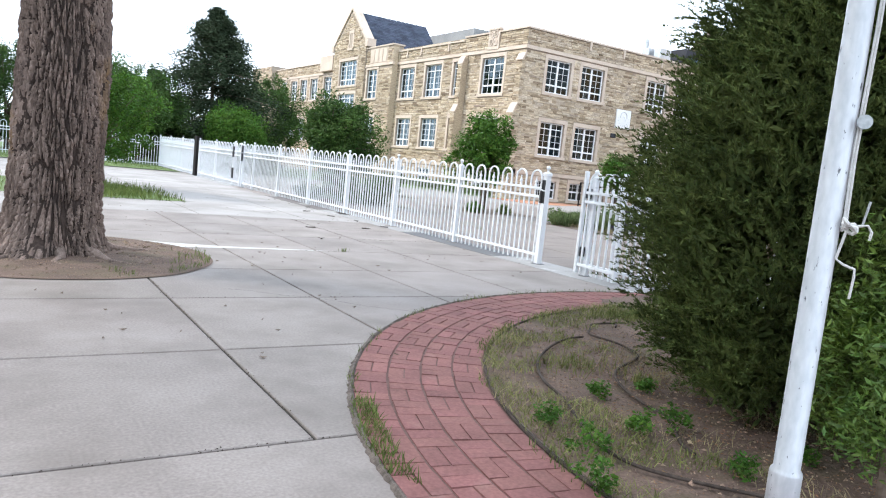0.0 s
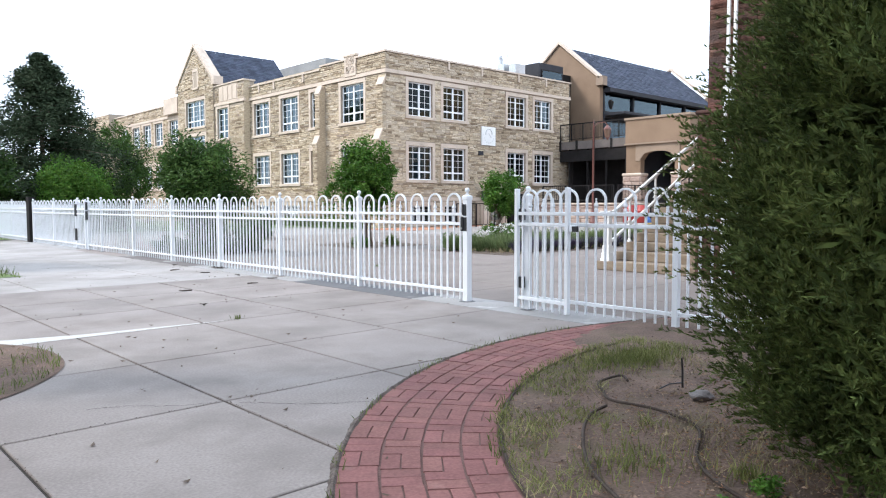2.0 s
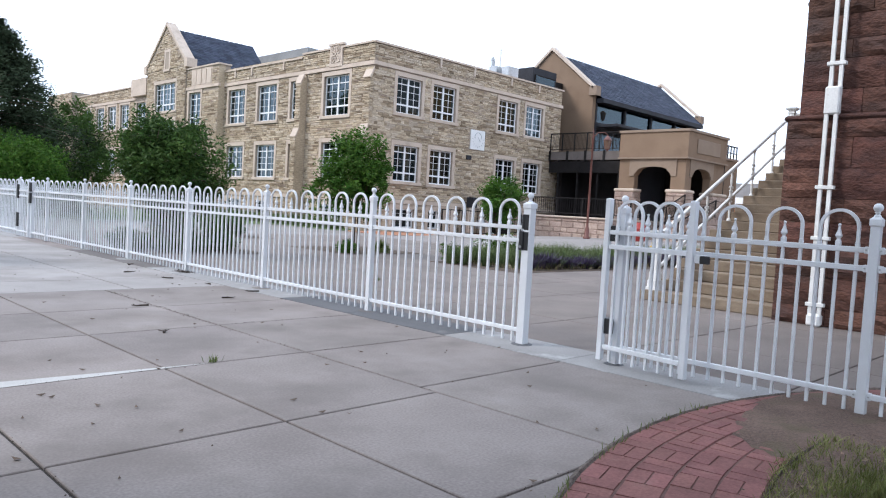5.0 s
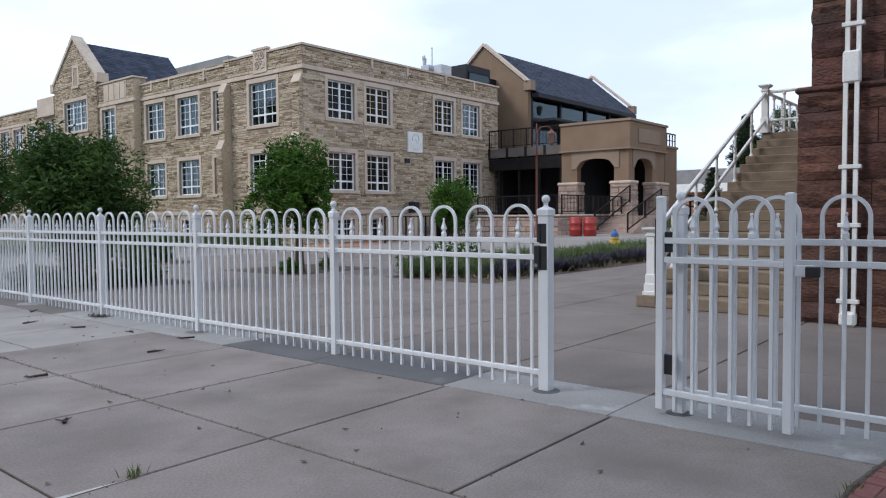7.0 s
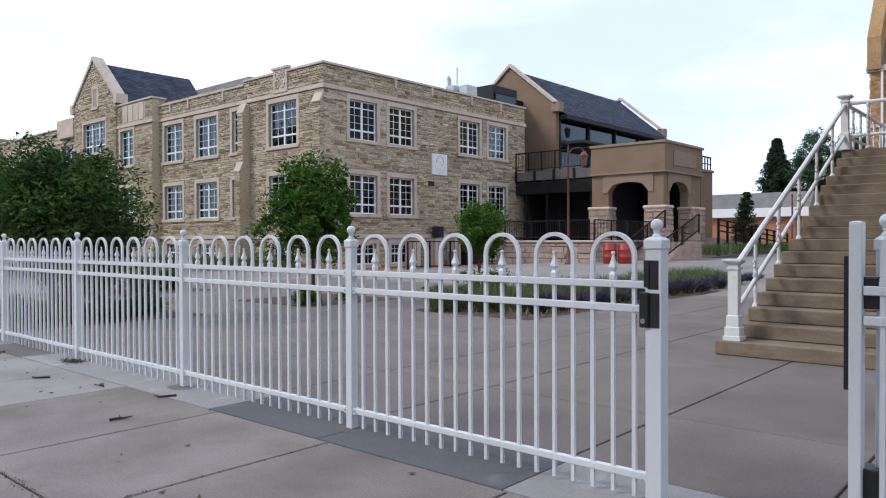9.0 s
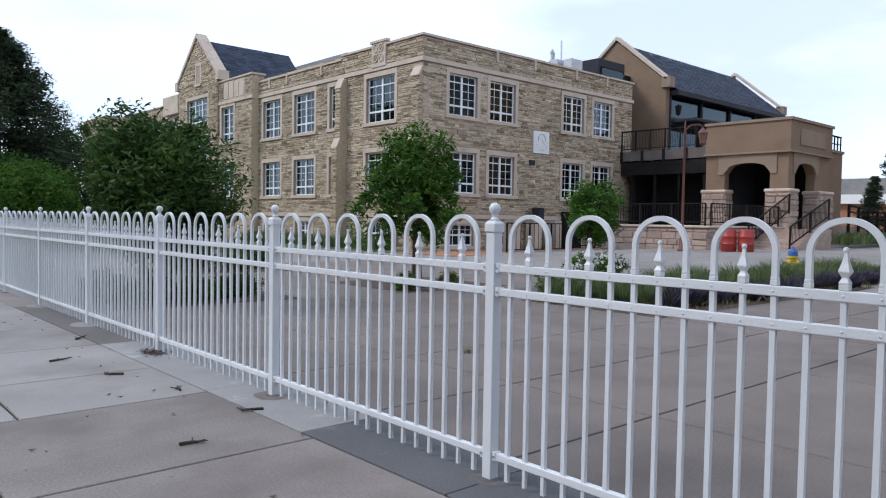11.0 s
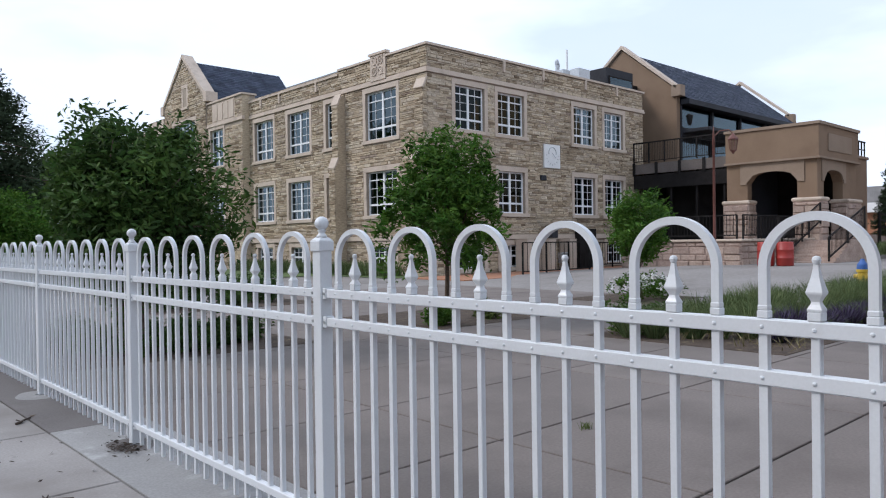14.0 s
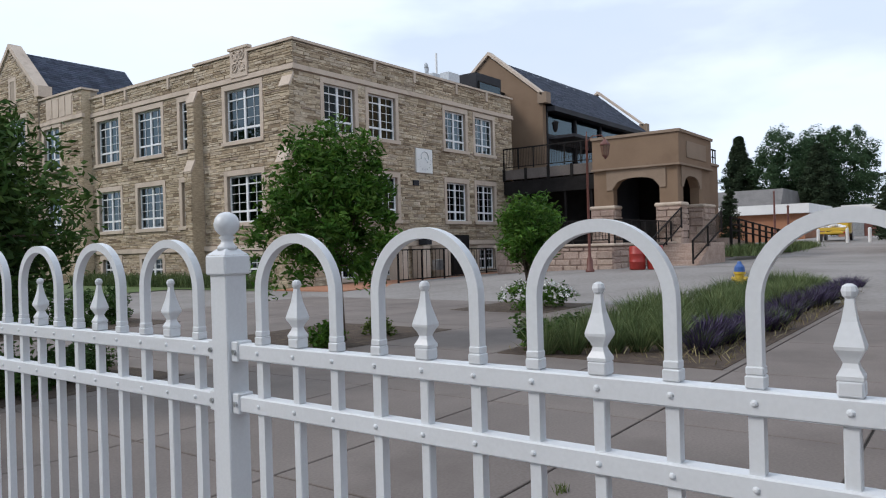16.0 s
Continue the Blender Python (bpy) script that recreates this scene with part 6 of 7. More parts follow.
fwd = Vector((PX, PY, 0)).normalized()
rt_ = Vector((fwd.y, -fwd.x, 0))


def pp_(side, out, z):
    return Vector((PX, PY, z)) + rt_ * side + fwd * out


disc = tube(bmesh.new(), [pp_(0.058, -0.03, 1.60), pp_(0.060, -0.045, 1.60)], 0.022, 20)
part("pulley_disc", disc, M_STEEL, pole)
rp = bmesh.new()
for s in (0.046, 0.053):
    tube(rp, [pp_(s, -0.01, 7.0), pp_(s + 0.006, -0.01, 1.9), pp_(s - 0.002, -0.015, 1.5), pp_(s + 0.002, -0.02, 1.26)], 0.0042, 6)
for k in range(3):
    tube(rp, [pp_(0.066 + 0.020 * math.cos(a + k), -0.02 - 0.005 * k + 0.008 * math.sin(2 * a), 1.27 + 0.006 * k + 0.012 * math.sin(a) + 0.006 * math.cos(3 * a + k)) for a in np.linspace(0, 6.2, 14)], 0.006, 6)
tube(rp, [pp_(0.085, -0.02, 1.28), pp_(0.115, -0.025, 1.285), pp_(0.128, -0.02, 1.265), pp_(0.125, -0.02, 1.24)], 0.0045, 6)
tube(rp, [pp_(0.06, -0.02, 1.27), pp_(0.042, -0.02, 1.17), pp_(0.065, -0.02, 1.155), pp_(0.098, -0.02, 1.145), pp_(0.10, -0.02, 1.12), pp_(0.096, -0.02, 1.05)], 0.0045, 6)
part("halyard", rp, M_ROPE, pole, "white halyard rope tied on a cleat")
cl = tube(bmesh.new(), [pp_(0.03, -0.01, 1.27), pp_(0.10, -0.01, 1.28), pp_(0.112, -0.01, 1.36)], 0.0045, 6)
part("cleat", cl, M_STEEL, pole)


def ground_hit(r, deg):
    return (ARC[0] + r * math.cos(radians(deg)), ARC[1] + r * math.sin(radians(deg)))


def hose(pts, label):
    fine = []
    for a, b, c, d in zip([pts[0]] + pts, pts, pts[1:], pts[2:] + [pts[-1]]):
        for k in range(8):
            t = k / 8
            fine.append(tuple(0.5 * ((2 * q) + (-p + r) * t + (2 * p - 5 * q + 4 * r - s) * t * t + (-p + 3 * q - 3 * r + s) * t ** 3) for p, q, r, s in zip(a, b, c, d)) )
    bm = tube(bmesh.new(), [(x, y, 0.042) for x, y in fine], 0.0095, 8)
    solo("drip_hose", bm, M_HOSE, label, "hose", "drip hoses", smooth=True)


hose([(3.25, 1.5), (2.96, 1.84), (2.77, 2.06), (2.63, 2.3), (2.64, 2.55), (2.75, 2.8), (2.97, 3.2), (3.11, 3.56), (3.37, 3.93), (3.75, 4.25), (4.09, 4.45), (4.35, 4.5)], "brown-black drip irrigation hose curving over bare soil")
hose([(3.05, 2.3), (3.11, 2.44), (3.37, 2.75), (3.44, 3.02), (3.59, 3.35), (3.84, 3.62), (4.33, 3.88), (4.49, 4.23), (4.47, 4.55), (4.62, 4.72), (4.81, 4.89), (5.1, 4.9), (4.98, 4.76)], "brown-black drip irrigation hose looping beside the juniper")


def ring_points(rng, n, r0, r1, a0, a1):
    a = np.radians(rng.uniform(a0, a1, n))
    r = rng.uniform(r0, r1, n)
    return np.stack([ARC[0] + r * np.cos(a), ARC[1] + r * np.sin(a)], 1)


rg = np.random.default_rng(101)
xy = ring_points(rg, 22000, 2.5, 3.93, 85, 195)
keep = np.array([noise.noise((x * 1.6, y * 1.6, 2.0)) + 0.5 * noise.noise((x * 7, y * 7, 2.0)) + 0.8 * (math.hypot(x - ARC[0], y - ARC[1]) - 3.5) > 0.08 for x, y in xy])
grass_patch("bed_grass", xy[keep], 0.045, 0.0045, M_BEDGRASS, 1, "thin olive-green grass on bare soil", 0.7, z0=0.03)
xy = ring_points(rg, 6000, 2.2, 3.95, 85, 190)
keep = np.array([noise.noise((x * 1.3 + 7, y * 1.3, 2.0)) > 0.05 for x, y in xy])
grass_patch("dry_grass", xy[keep], 0.06, 0.004, M_DRYGRASS, 2, "dry straw-coloured grass on bare soil", 0.8, 0.03)
xy = np.concatenate([ring_points(rg, 900, 4.66, 4.79, 158, 176), ring_points(rg, 260, 4.74, 4.80, 85, 158), ring_points(rg, 900, 3.86, 3.99, 85, 200)])
keep = np.array([noise.noise((x * 2.2, y * 2.2, 5.0)) > -0.12 for x, y in xy])
grass_patch("edge_grass", xy[keep], 0.055, 0.006, M_GRASS, 3, "tufts of grass along the brick border", 0.4, 0.0)
for i, (x, y, s) in enumerate(((2.26, 2.2, 0.11), (2.53, 2.5, 0.12), (2.99, 2.64, 0.1), (3.28, 2.64, 0.13), (2.6, 2.92, 0.09), (3.67, 3.21, 0.07), (3.07, 2.05, 0.09), (3.59, 2.06, 0.06), (3.26, 3.2, 0.06), (2.4, 1.7, 0.1))):
    r2 = np.random.default_rng(200 + i)
    cs = shell_clumps(r2, (x, y, 0.05 + s * 0.4), (s, s, s * 0.6), 14, 0.1, 0.2)
    wd = thing("weed", (x, y, 0.04), "small bright-green weed on bare soil", "plant", "weeds")
    v = leaf_cloud(r2, cs, np.full(len(cs), 0.04), 26, 0.024, 0.5, 0.5)
    arrays("leaves", v.tolist(), quads(len(v) // 4), M_LEAF, wd, kind="stuff")
# thick grass at the border's end, a drip stake and a stone
r2 = np.random.default_rng(303)
xy = np.concatenate([np.stack([r2.normal(5.75, 0.3, 1500), r2.normal(5.18, 0.14, 1500)], 1), np.stack([r2.normal(3.6, 0.16, 260), r2.normal(3.85, 0.14, 260)], 1), np.stack([r2.normal(3.82, 0.05, 110), r2.normal(3.36, 0.05, 110)], 1)])
grass_patch("bed_grass_tuft", xy, 0.085, 0.005, M_BEDGRASS, 7, "thick green grass tufts on bare soil", z0=0.02)
ds = thing("drip_stake", (5.17, 4.44, 0.03), "small black drip irrigation stake standing in bare soil", "irrigation stake")
part("stem", tube(bmesh.new(), [(5.17, 4.44, 0.0), (5.165, 4.44, 0.15), (5.15, 4.44, 0.24)], [0.008, 0.007, 0.005], 7), M_BLACK, ds)
part("feed_tube", tube(bmesh.new(), [(5.17, 4.44, 0.06), (5.05, 4.47, 0.065), (4.97, 4.5, 0.04)], 0.005, 6), M_BLACK, ds)
rk = bmesh.new()
bmesh.ops.create_icosphere(rk, subdivisions=3, radius=0.07)
for v_ in rk.verts:
    k_ = 1 + 0.35 * noise.noise(v_.co * 18)
    v_.co = Vector((4.99 + v_.co.x * k_ * 1.3, 4.2 + v_.co.y * k_, 0.045 + v_.co.z * k_ * 0.55))
solo("stone", rk, M_OLDPATCH, "small grey-brown stone lying on the bare soil", "stone")
rl = random.Random(12)
verts, faces = [], []
for k in range(11000):
    r, a = rl.uniform(1.0, 3.9), radians(rl.uniform(80, 215))
    x, y = ARC[0] + r * math.cos(a), ARC[1] + r * math.sin(a)
    if math.hypot(x - 4.5, y - 2.5) > rl.uniform(0.6, 2.6):
        continue
    ln, t, b = rl.uniform(0.01, 0.03), rl.uniform(0, 6.3), len(verts)
    z = 0.045 + rl.uniform(0, 0.008)
    verts += [(x, y, z), (x + ln * math.cos(t) + 0.002, y + ln * math.sin(t), z + 0.004), (x + ln * math.cos(t), y + ln * math.sin(t) + 0.003, z), (x, y + 0.004, z)]
    faces.append((b, b + 1, b + 2, b + 3))
M_LITTER = material("needle_litter", (0.14, 0.07, 0.03), (0.27, 0.15, 0.07), 3, 30, 0.9, 0, island=0.4)
arrays("needle_litter", verts, faces, M_LITTER, label="rusty brown juniper litter on bare soil", category="litter", kind="stuff")
# tree-pit and street grass
a = rg.uniform(-1.3, 0.2, 420)
r = rg.uniform(1.25, 1.6, 420)
xy = np.stack([TREE[0] + r * np.cos(a), TREE[1] + r * np.sin(a)], 1)
keep = np.array([noise.noise((x * 2.5, y * 2.5, 1.0)) > -0.02 for x, y in xy])
grass_patch("pit_grass", xy[keep], 0.06, 0.006, M_GRASS, 4, "sparse grass tufts on the soil ring", z0=0.02)


def lawn(name, pts, z, label):
    bm = bmesh.new()
    bm.faces.new([bm.verts.new((x, y, z)) for x, y in pts])
    solo(name, bm, M_LAWN, label, "lawn", kind="structure")


lawn("lawn_north", [(-60, 33.2), (7.3, 33.2), (7.3, 38.45), (7.45, 38.55), (25, 38.6), (25, 60), (-60, 60)], 0.012, "mown green lawn beyond the concrete")
xy = np.stack([rg.uniform(-6, 7.2, 3500), rg.uniform(33.2, 38.4, 3500)], 1)
grass_patch("lawn_grass", xy, 0.07, 0.014, M_GRASS, 5, "mown grass blades", z0=0.012)
xy = np.stack([rg.normal(2.2, 0.85, 3800), rg.normal(18.6, 1.5, 3800)], 1)
xy = xy[(xy[:, 0] < 3.85) & (xy[:, 1] > 16.6)]
grass_patch("verge_grass", xy, 0.16, 0.014, M_GRASS, 6, "long green grass in the small verge bed", z0=0.0)
lawn("verge_soil", [(-2.0, 16.5), (3.9, 16.9), (3.7, 18.2), (3.0, 21.5), (-2.0, 21.5)], 0.008, "green grassy verge bed")

# ---- yard planting ----
def bed(name, x0, x1, y0, y1, label):
    bm = box(x0, x1, y0, y1, -0.02, 0.007, 0.0)
    solo(name, bm, M_MULCH, label, "soil", kind="structure")


bed("lavender_bed", 14.4, 29.0, 14.5, 17.4, "mulched planting strip in the concrete yard")
bed("tree_bed", 13.5, 16.4, 19.6, 22.4, "square soil bed round the young tree")
bed("shrub_bed", 19.5, 22.0, 19.5, 21.9, "soil bed round the small tree")
def tussocks(rng, centres, per, h, w, spread):
    """Blades that start close to each tussock's heart and lean outwards from it."""
    c = np.repeat(centres, per, axis=0)
    n = len(c)
    a, r = rng.uniform(0, 2 * math.pi, n), np.sqrt(rng.random(n))
    out = np.stack([np.cos(a), np.sin(a)], 1)
    hh = np.repeat(h * rng.uniform(0.65, 1.2, len(centres)), per) * rng.uniform(0.55, 1.1, n)
    root2 = c + out * (r * spread * 0.45)[:, None]
    tip2 = root2 + out * (hh * (0.12 + 0.5 * r))[:, None] + rng.normal(size=(n, 2)) * 0.05
    t = rng.uniform(0, 2 * math.pi, n)
    side = np.stack([np.cos(t) * w / 2, np.sin(t) * w / 2, np.zeros(n)], 1)
    root = np.concatenate([root2, np.zeros((n, 1))], 1)
    tip = np.concatenate([tip2, (hh * (1 - 0.25 * r))[:, None]], 1)
    mid = root * 0.45 + tip * 0.55 + np.stack([np.zeros(n), np.zeros(n), hh * 0.14], 1)
    return np.stack([root - side, root + side, mid + side * 0.8, mid - side * 0.8, tip], 1).reshape(-1, 3)


cc = np.array([(x + rg.normal() * 0.13, y + rg.normal() * 0.13) for x in np.arange(14.75, 28.3, 0.43) for y in (15.75, 16.2, 16.65, 17.1) if rg.random() > 0.14])
v = tussocks(rg, cc, 210, 0.56, 0.010, 0.24)
arrays("ornamental_grass", v.tolist(), blade_faces(len(v) // 5), M_ORNGRASS, label="clumps of feathery green ornamental grass in the yard bed", category="grass", kind="stuff")
cc = np.array([(x + rg.normal() * 0.08, 15.02 + rg.normal() * 0.1) for x in np.arange(15.5, 28.4, 0.36) if rg.random() > 0.06])
v = tussocks(rg, cc, 170, 0.34, 0.010, 0.26)
arrays("lavender_leaves", v.tolist(), blade_faces(len(v) // 5), M_ORNGRASS, label="grey-green lavender foliage in the yard bed", category="plant", kind="stuff")
v = tussocks(rg, cc, 300, 0.44, 0.012, 0.28)
arrays("lavender", v.tolist(), blade_faces(len(v) // 5), M_LAVENDER, label="row of purple lavender in the yard bed", category="plant", kind="stuff")
n = 2600
xy = np.stack([14.5 + 14.3 * rg.random(n), rg.uniform(14.5, 17.4, n)], 1)
grass_patch("bed_litter", xy, 0.12, 0.012, M_DRYGRASS, 8, "dry straw and litter between the plants", 0.9, 0.03)
for i, (x, y, s, m) in enumerate(((14.9, 17.1, 0.38, M_LEAFDARK), (15.5, 16.9, 0.35, M_LEAFDARK), (20.0, 20.3, 0.5, M_LEAF), (20.9, 20.0, 0.45, M_LEAF), (21.5, 20.7, 0.5, M_LEAF), (13.8, 20.0, 0.25, M_LEAF), (15.2, 20.2, 0.22, M_GRASS))):
    r2 = np.random.default_rng(300 + i)
    bs_ = thing("bush", (x, y, 0.02), "low green bush in the yard bed", "shrub", "yard bushes")
    cs = shell_clumps(r2, (x, y, s * 0.6), (s, s, s * 0.6), 40, 0.2, 0.3)
    v = leaf_cloud(r2, cs, np.full(len(cs), 0.12), 26, 0.07)
    arrays("leaves", v.tolist(), quads(len(v) // 4), m, bs_, kind="stuff")
xy = np.stack([rg.uniform(41.5, 60.0, 5200), rg.normal(21.6, 0.35, 5200)], 1)
v = blades(rg, xy, 0.55, 0.035, 0.35, 0.6)
arrays("ramp_border", v.tolist(), blade_faces(len(xy)), M_ORNGRASS, label="dark green border planting below the ramp railing", category="plant", kind="stuff")
n = 5200
xy = np.stack([rg.uniform(24.3, 25.4, n), rg.uniform(35, 49, n)], 1)
v = blades(rg, xy, 0.6, 0.03, 0.3)
arrays("border_grass", v.tolist(), blade_faces(n), M_ORNGRASS, label="green border planting at the foot of the wall", category="grass", kind="stuff")
lawn("wall_lawn", [(23.6, 33.6), (25.68, 33.6), (25.68, 60), (23.6, 60)], 0.01, "narrow lawn along the stone wall")
solo("brick_apron", box(24, 41, 29.8, 33.2, -0.02, 0.03, 0), M_FARBRICK, "pinkish brick paving strip along the school wall", "pavement", kind="structure")

# ---- yard furniture and street things ----
lamp = thing("street_lamp", (31.6, 24.16, 0.36), "brown cast-iron yard lamp with glass lantern on a bracket", "lamp")
lb = bmesh.new()
lathe(lb, [(0.17, 0), (0.17, 0.1), (0.12, 0.16), (0.11, 0.5), (0.07, 0.6), (0.055, 0.8), (0.045, 4.620), (0.06, 4.640), (0.03, 5.120), (0.012, 5.320)], 14, (31.6, 24.16, 0.3))
part("post", lb, M_RUST, lamp, smooth=True)
part("arm", tube(bmesh.new(), [(31.6, 24.16, 5.220), (31.72, 23.98, 5.440), (31.9, 23.71, 5.470), (31.98, 23.59, 5.320)], 0.025, 6), M_RUST, lamp)
lan = lathe(bmesh.new(), [(0.03, 5.320), (0.14, 5.200), (0.2, 5.120), (0.2, 5.080)], 8, (31.98, 23.59, 0))
part("hood", lan, M_RUST, lamp)
lan = lathe(bmesh.new(), [(0.17, 5.075), (0.11, 4.700)], 8, (31.98, 23.59, 0))
part("lantern_glass", lan, M_LANTERN, lamp)
lan = bmesh.new()
for k in range(8):
    a = k * math.pi / 4
    tube(lan, [(31.98 + 0.18 * math.cos(a), 23.59 + 0.18 * math.sin(a), 5.080), (31.98 + 0.115 * math.cos(a), 23.59 + 0.115 * math.sin(a), 4.680)], 0.012, 4)
lathe(lan, [(0.12, 4.695), (0.06, 4.620), (0.02, 4.560)], 8, (31.98, 23.59, 0))
part("lantern_cage", lan, M_RUST, lamp)
wl_ = thing("wall_lantern", (46.2, 33.2, 8.6), "dark wall lantern under the eave", "lamp")
part("body", lathe(bmesh.new(), [(0.05, 0), (0.22, -0.12), (0.2, -0.2), (0.13, -0.6), (0.05, -0.7)], 8, (46.0, 33.0, 8.9)), M_METAL_AND_SHADE, wl_)

for i, (x, y) in enumerate(((32.75, 22.75), (33.0, 22.15))):
    br = thing("barrel", (x, y, 0.38), "red plastic barrel beside the stone wall", "barrel", "red barrels")
    part("body", lathe(bmesh.new(), [(0.26, 0), (0.3, 0.04), (0.3, 0.28), (0.315, 0.3), (0.3, 0.32), (0.3, 0.58), (0.315, 0.6), (0.3, 0.62), (0.29, 0.86), (0.27, 0.9)], 20, (x, y, 0.36)), M_RED, br, smooth=True)
hy = thing("fire_hydrant", (25.4, 17.15, 0.03), "yellow fire hydrant with blue cap beside the planting strip", "hydrant")
part("barrel", lathe(bmesh.new(), [(0.16, 0), (0.16, 0.06), (0.11, 0.08), (0.11, 0.5), (0.14, 0.52), (0.14, 0.58)], 14, (25.4, 17.15, 0.02)), M_YELLOW, hy)
part("cap", lathe(bmesh.new(), [(0.135, 0.58), (0.12, 0.7), (0.06, 0.78), (0.04, 0.84)], 14, (25.4, 17.15, 0.02)), M_BLUE, hy)
part("nozzle", tube(bmesh.new(), [(25.4, 16.96, 0.42), (25.4, 17.34, 0.42)], 0.055, 10), M_YELLOW, hy)


# low dark planting beds in the yard, one round the broad tree and one nearer the wall
bed("broad_tree_bed", 7.95, 11.3, 19.8, 22.2, "soil bed with low dark plants round the broad tree")
bed("hedge_bed", 11.2, 15.3, 25.9, 28.4, "soil bed with dark low shrubs before the school wall")
for i, (x0, x1, y0, y1, h, cnt) in enumerate(((8.0, 11.2, 19.9, 21.6, 0.38, 9), (11.3, 15.2, 26.0, 28.2, 0.72, 10))):
    r2 = np.random.default_rng(420 + i)
    for k in range(cnt):
        x, y = x0 + 0.25 + (x1 - x0 - 0.5) * (k + 0.5 * r2.random()) / cnt, r2.uniform(y0 + 0.2, y1 - 0.2)
        hh = h * r2.uniform(0.75, 1.1)
        sb = thing("low_shrub", (x, y, 0.0), "low dark-green shrub in a yard soil bed", "shrub", "low dark shrubs")
        cs = shell_clumps(r2, (x, y, hh * 0.5), (0.34, 0.4, hh * 0.5), 46, 0.2, 0.4)
        v = leaf_cloud(r2, cs, np.full(len(cs), 0.11), 44, 0.06)
        arrays("leaves", v.tolist(), quads(len(v) // 4), M_LEAFDARK, sb, kind="stuff")
# white blossom on the shrubs round the small tree
r2 = np.random.default_rng(433)
cs = np.concatenate([shell_clumps(r2, (x, y, 0.34), (s, s, 0.3), 34, 0.8, 0.2, -0.2) for x, y, s in ((20.0, 20.3, 0.52), (20.9, 20.0, 0.48), (20.3, 19.8, 0.4))])
bl = leaf_cloud(r2, cs, np.full(len(cs), 0.04), 5, 0.045, 1.0, 0.9)
arrays("blossom", bl.tolist(), quads(len(bl) // 4), M_FLOWER, label="white blossom heads on the low bushes", category="flowers", kind="stuff")

# far side of the drive
fr_ = thing("low_shop", (84, 34, 1.2), "low building with white fascia and orange brick wall", "building")
part("wall", box(80, 92, 25.5, 38, 1.0, 3.6), M_FARBRICK, fr_)
part("fascia", box(79.4, 92, 25, 38, 3.62, 4.5), M_FARWHITE, fr_)
hs = thing("grey_roofed_house", (96, 36, 1.3), "low house with grey shingle roof", "building")
part("wall", box(94, 106, 31, 44, 1, 4.0), M_STUCCO, hs)
bm = bmesh.new()
prism(bm, [(93.4, 4.0), (106.6, 4.0), (104, 7.0), (96, 7.0)], 30.5, 44.5, "y")
part("roof", bm, M_FARROOF, hs)
bh = thing("brick_store", (96, 20, 1.3), "low orange brick building beyond the car park", "building")
part("wall", box(93, 103, 14, 24, 1, 4.2), M_FARBRICK, bh)
part("roof", box(92.7, 103, 13.7, 24.3, 4.2, 4.6), M_FARWHITE, bh)
for i, (x, y) in enumerate(((64.0, 21.75), (64.2, 19.95), (64.4, 18.6))):
    bo = thing("bollard", (x, y, 0.9), "white-painted steel bollard by the drive", "bollard", "drive bollards")
    part("post", lathe(bmesh.new(), [(0.11, 0), (0.11, 0.95), (0.09, 1.02), (0.03, 1.05)], 12, (x, y, rise(x, y) - 0.03)), M_FARWHITE, bo)
ut = thing("utility_truck", (68, 21.3, 1.0), "small yellow flatbed truck loaded with pale sacks", "vehicle")
zu = rise(68, 21.3) - 0.02
part("bed", box(67.2, 69.4, 20.35, 22.3, zu + 0.55, zu + 0.72, 0.03), M_YELLOW, ut)
for y in (20.35, 21.3, 22.22):
    part("stake", box(67.2, 67.28, y, y + 0.08, zu + 0.72, zu + 1.1, 0.01), M_YELLOW, ut)
part("side_board", box(67.18, 67.22, 20.4, 22.26, zu + 0.8, zu + 1.02), M_YELLOW, ut)
part("tail_light", box(67.16, 67.2, 20.42, 20.6, zu + 0.58, zu + 0.7), M_RED, ut)
part("cab", box(69.45, 70.6, 20.45, 22.2, zu + 0.5, zu + 1.75, 0.12), M_YELLOW, ut)
for k in range(5):
    sk = bmesh.new()
    bmesh.ops.create_icosphere(sk, subdivisions=2, radius=0.34)
    for v_ in sk.verts:
        v_.co = Vector((67.8 + 0.28 * (k % 2) + v_.co.x * 1.1, 20.65 + 0.34 * k + v_.co.y * 0.9, zu + 0.95 + 0.1 * (k % 3) + v_.co.z * 0.7 + 0.05 * noise.noise(v_.co * 6)))
    part("sack", sk, M_FARWHITE, ut, "pale sack of load")
for x in (67.8, 70.0):
    for y in (20.36, 22.12):
        part("wheel", tube(bmesh.new(), [(x, y, zu + 0.34), (x, y + 0.18, zu + 0.34)], 0.34, 16), M_BLACK, ut)
shed = thing("storage_shed", (81, 21, 1.2), "rust-red storage shed with grey door beside the car park", "building")
part("wall", box(80, 83, 19.4, 22.8, 1.0, 3.5), M_RUST, shed)
part("panel", box(79.95, 79.995, 21.75, 22.75, 1.15, 3.4), M_FARBRICK, shed)
part("door", box(79.94, 79.995, 20.75, 21.65, 1.15, 3.4), M_STEEL, shed, "grey metal door")
part("roof", box(79.7, 83.3, 19.1, 23.1, 3.5, 3.66, 0.03), M_FARROOF, shed)
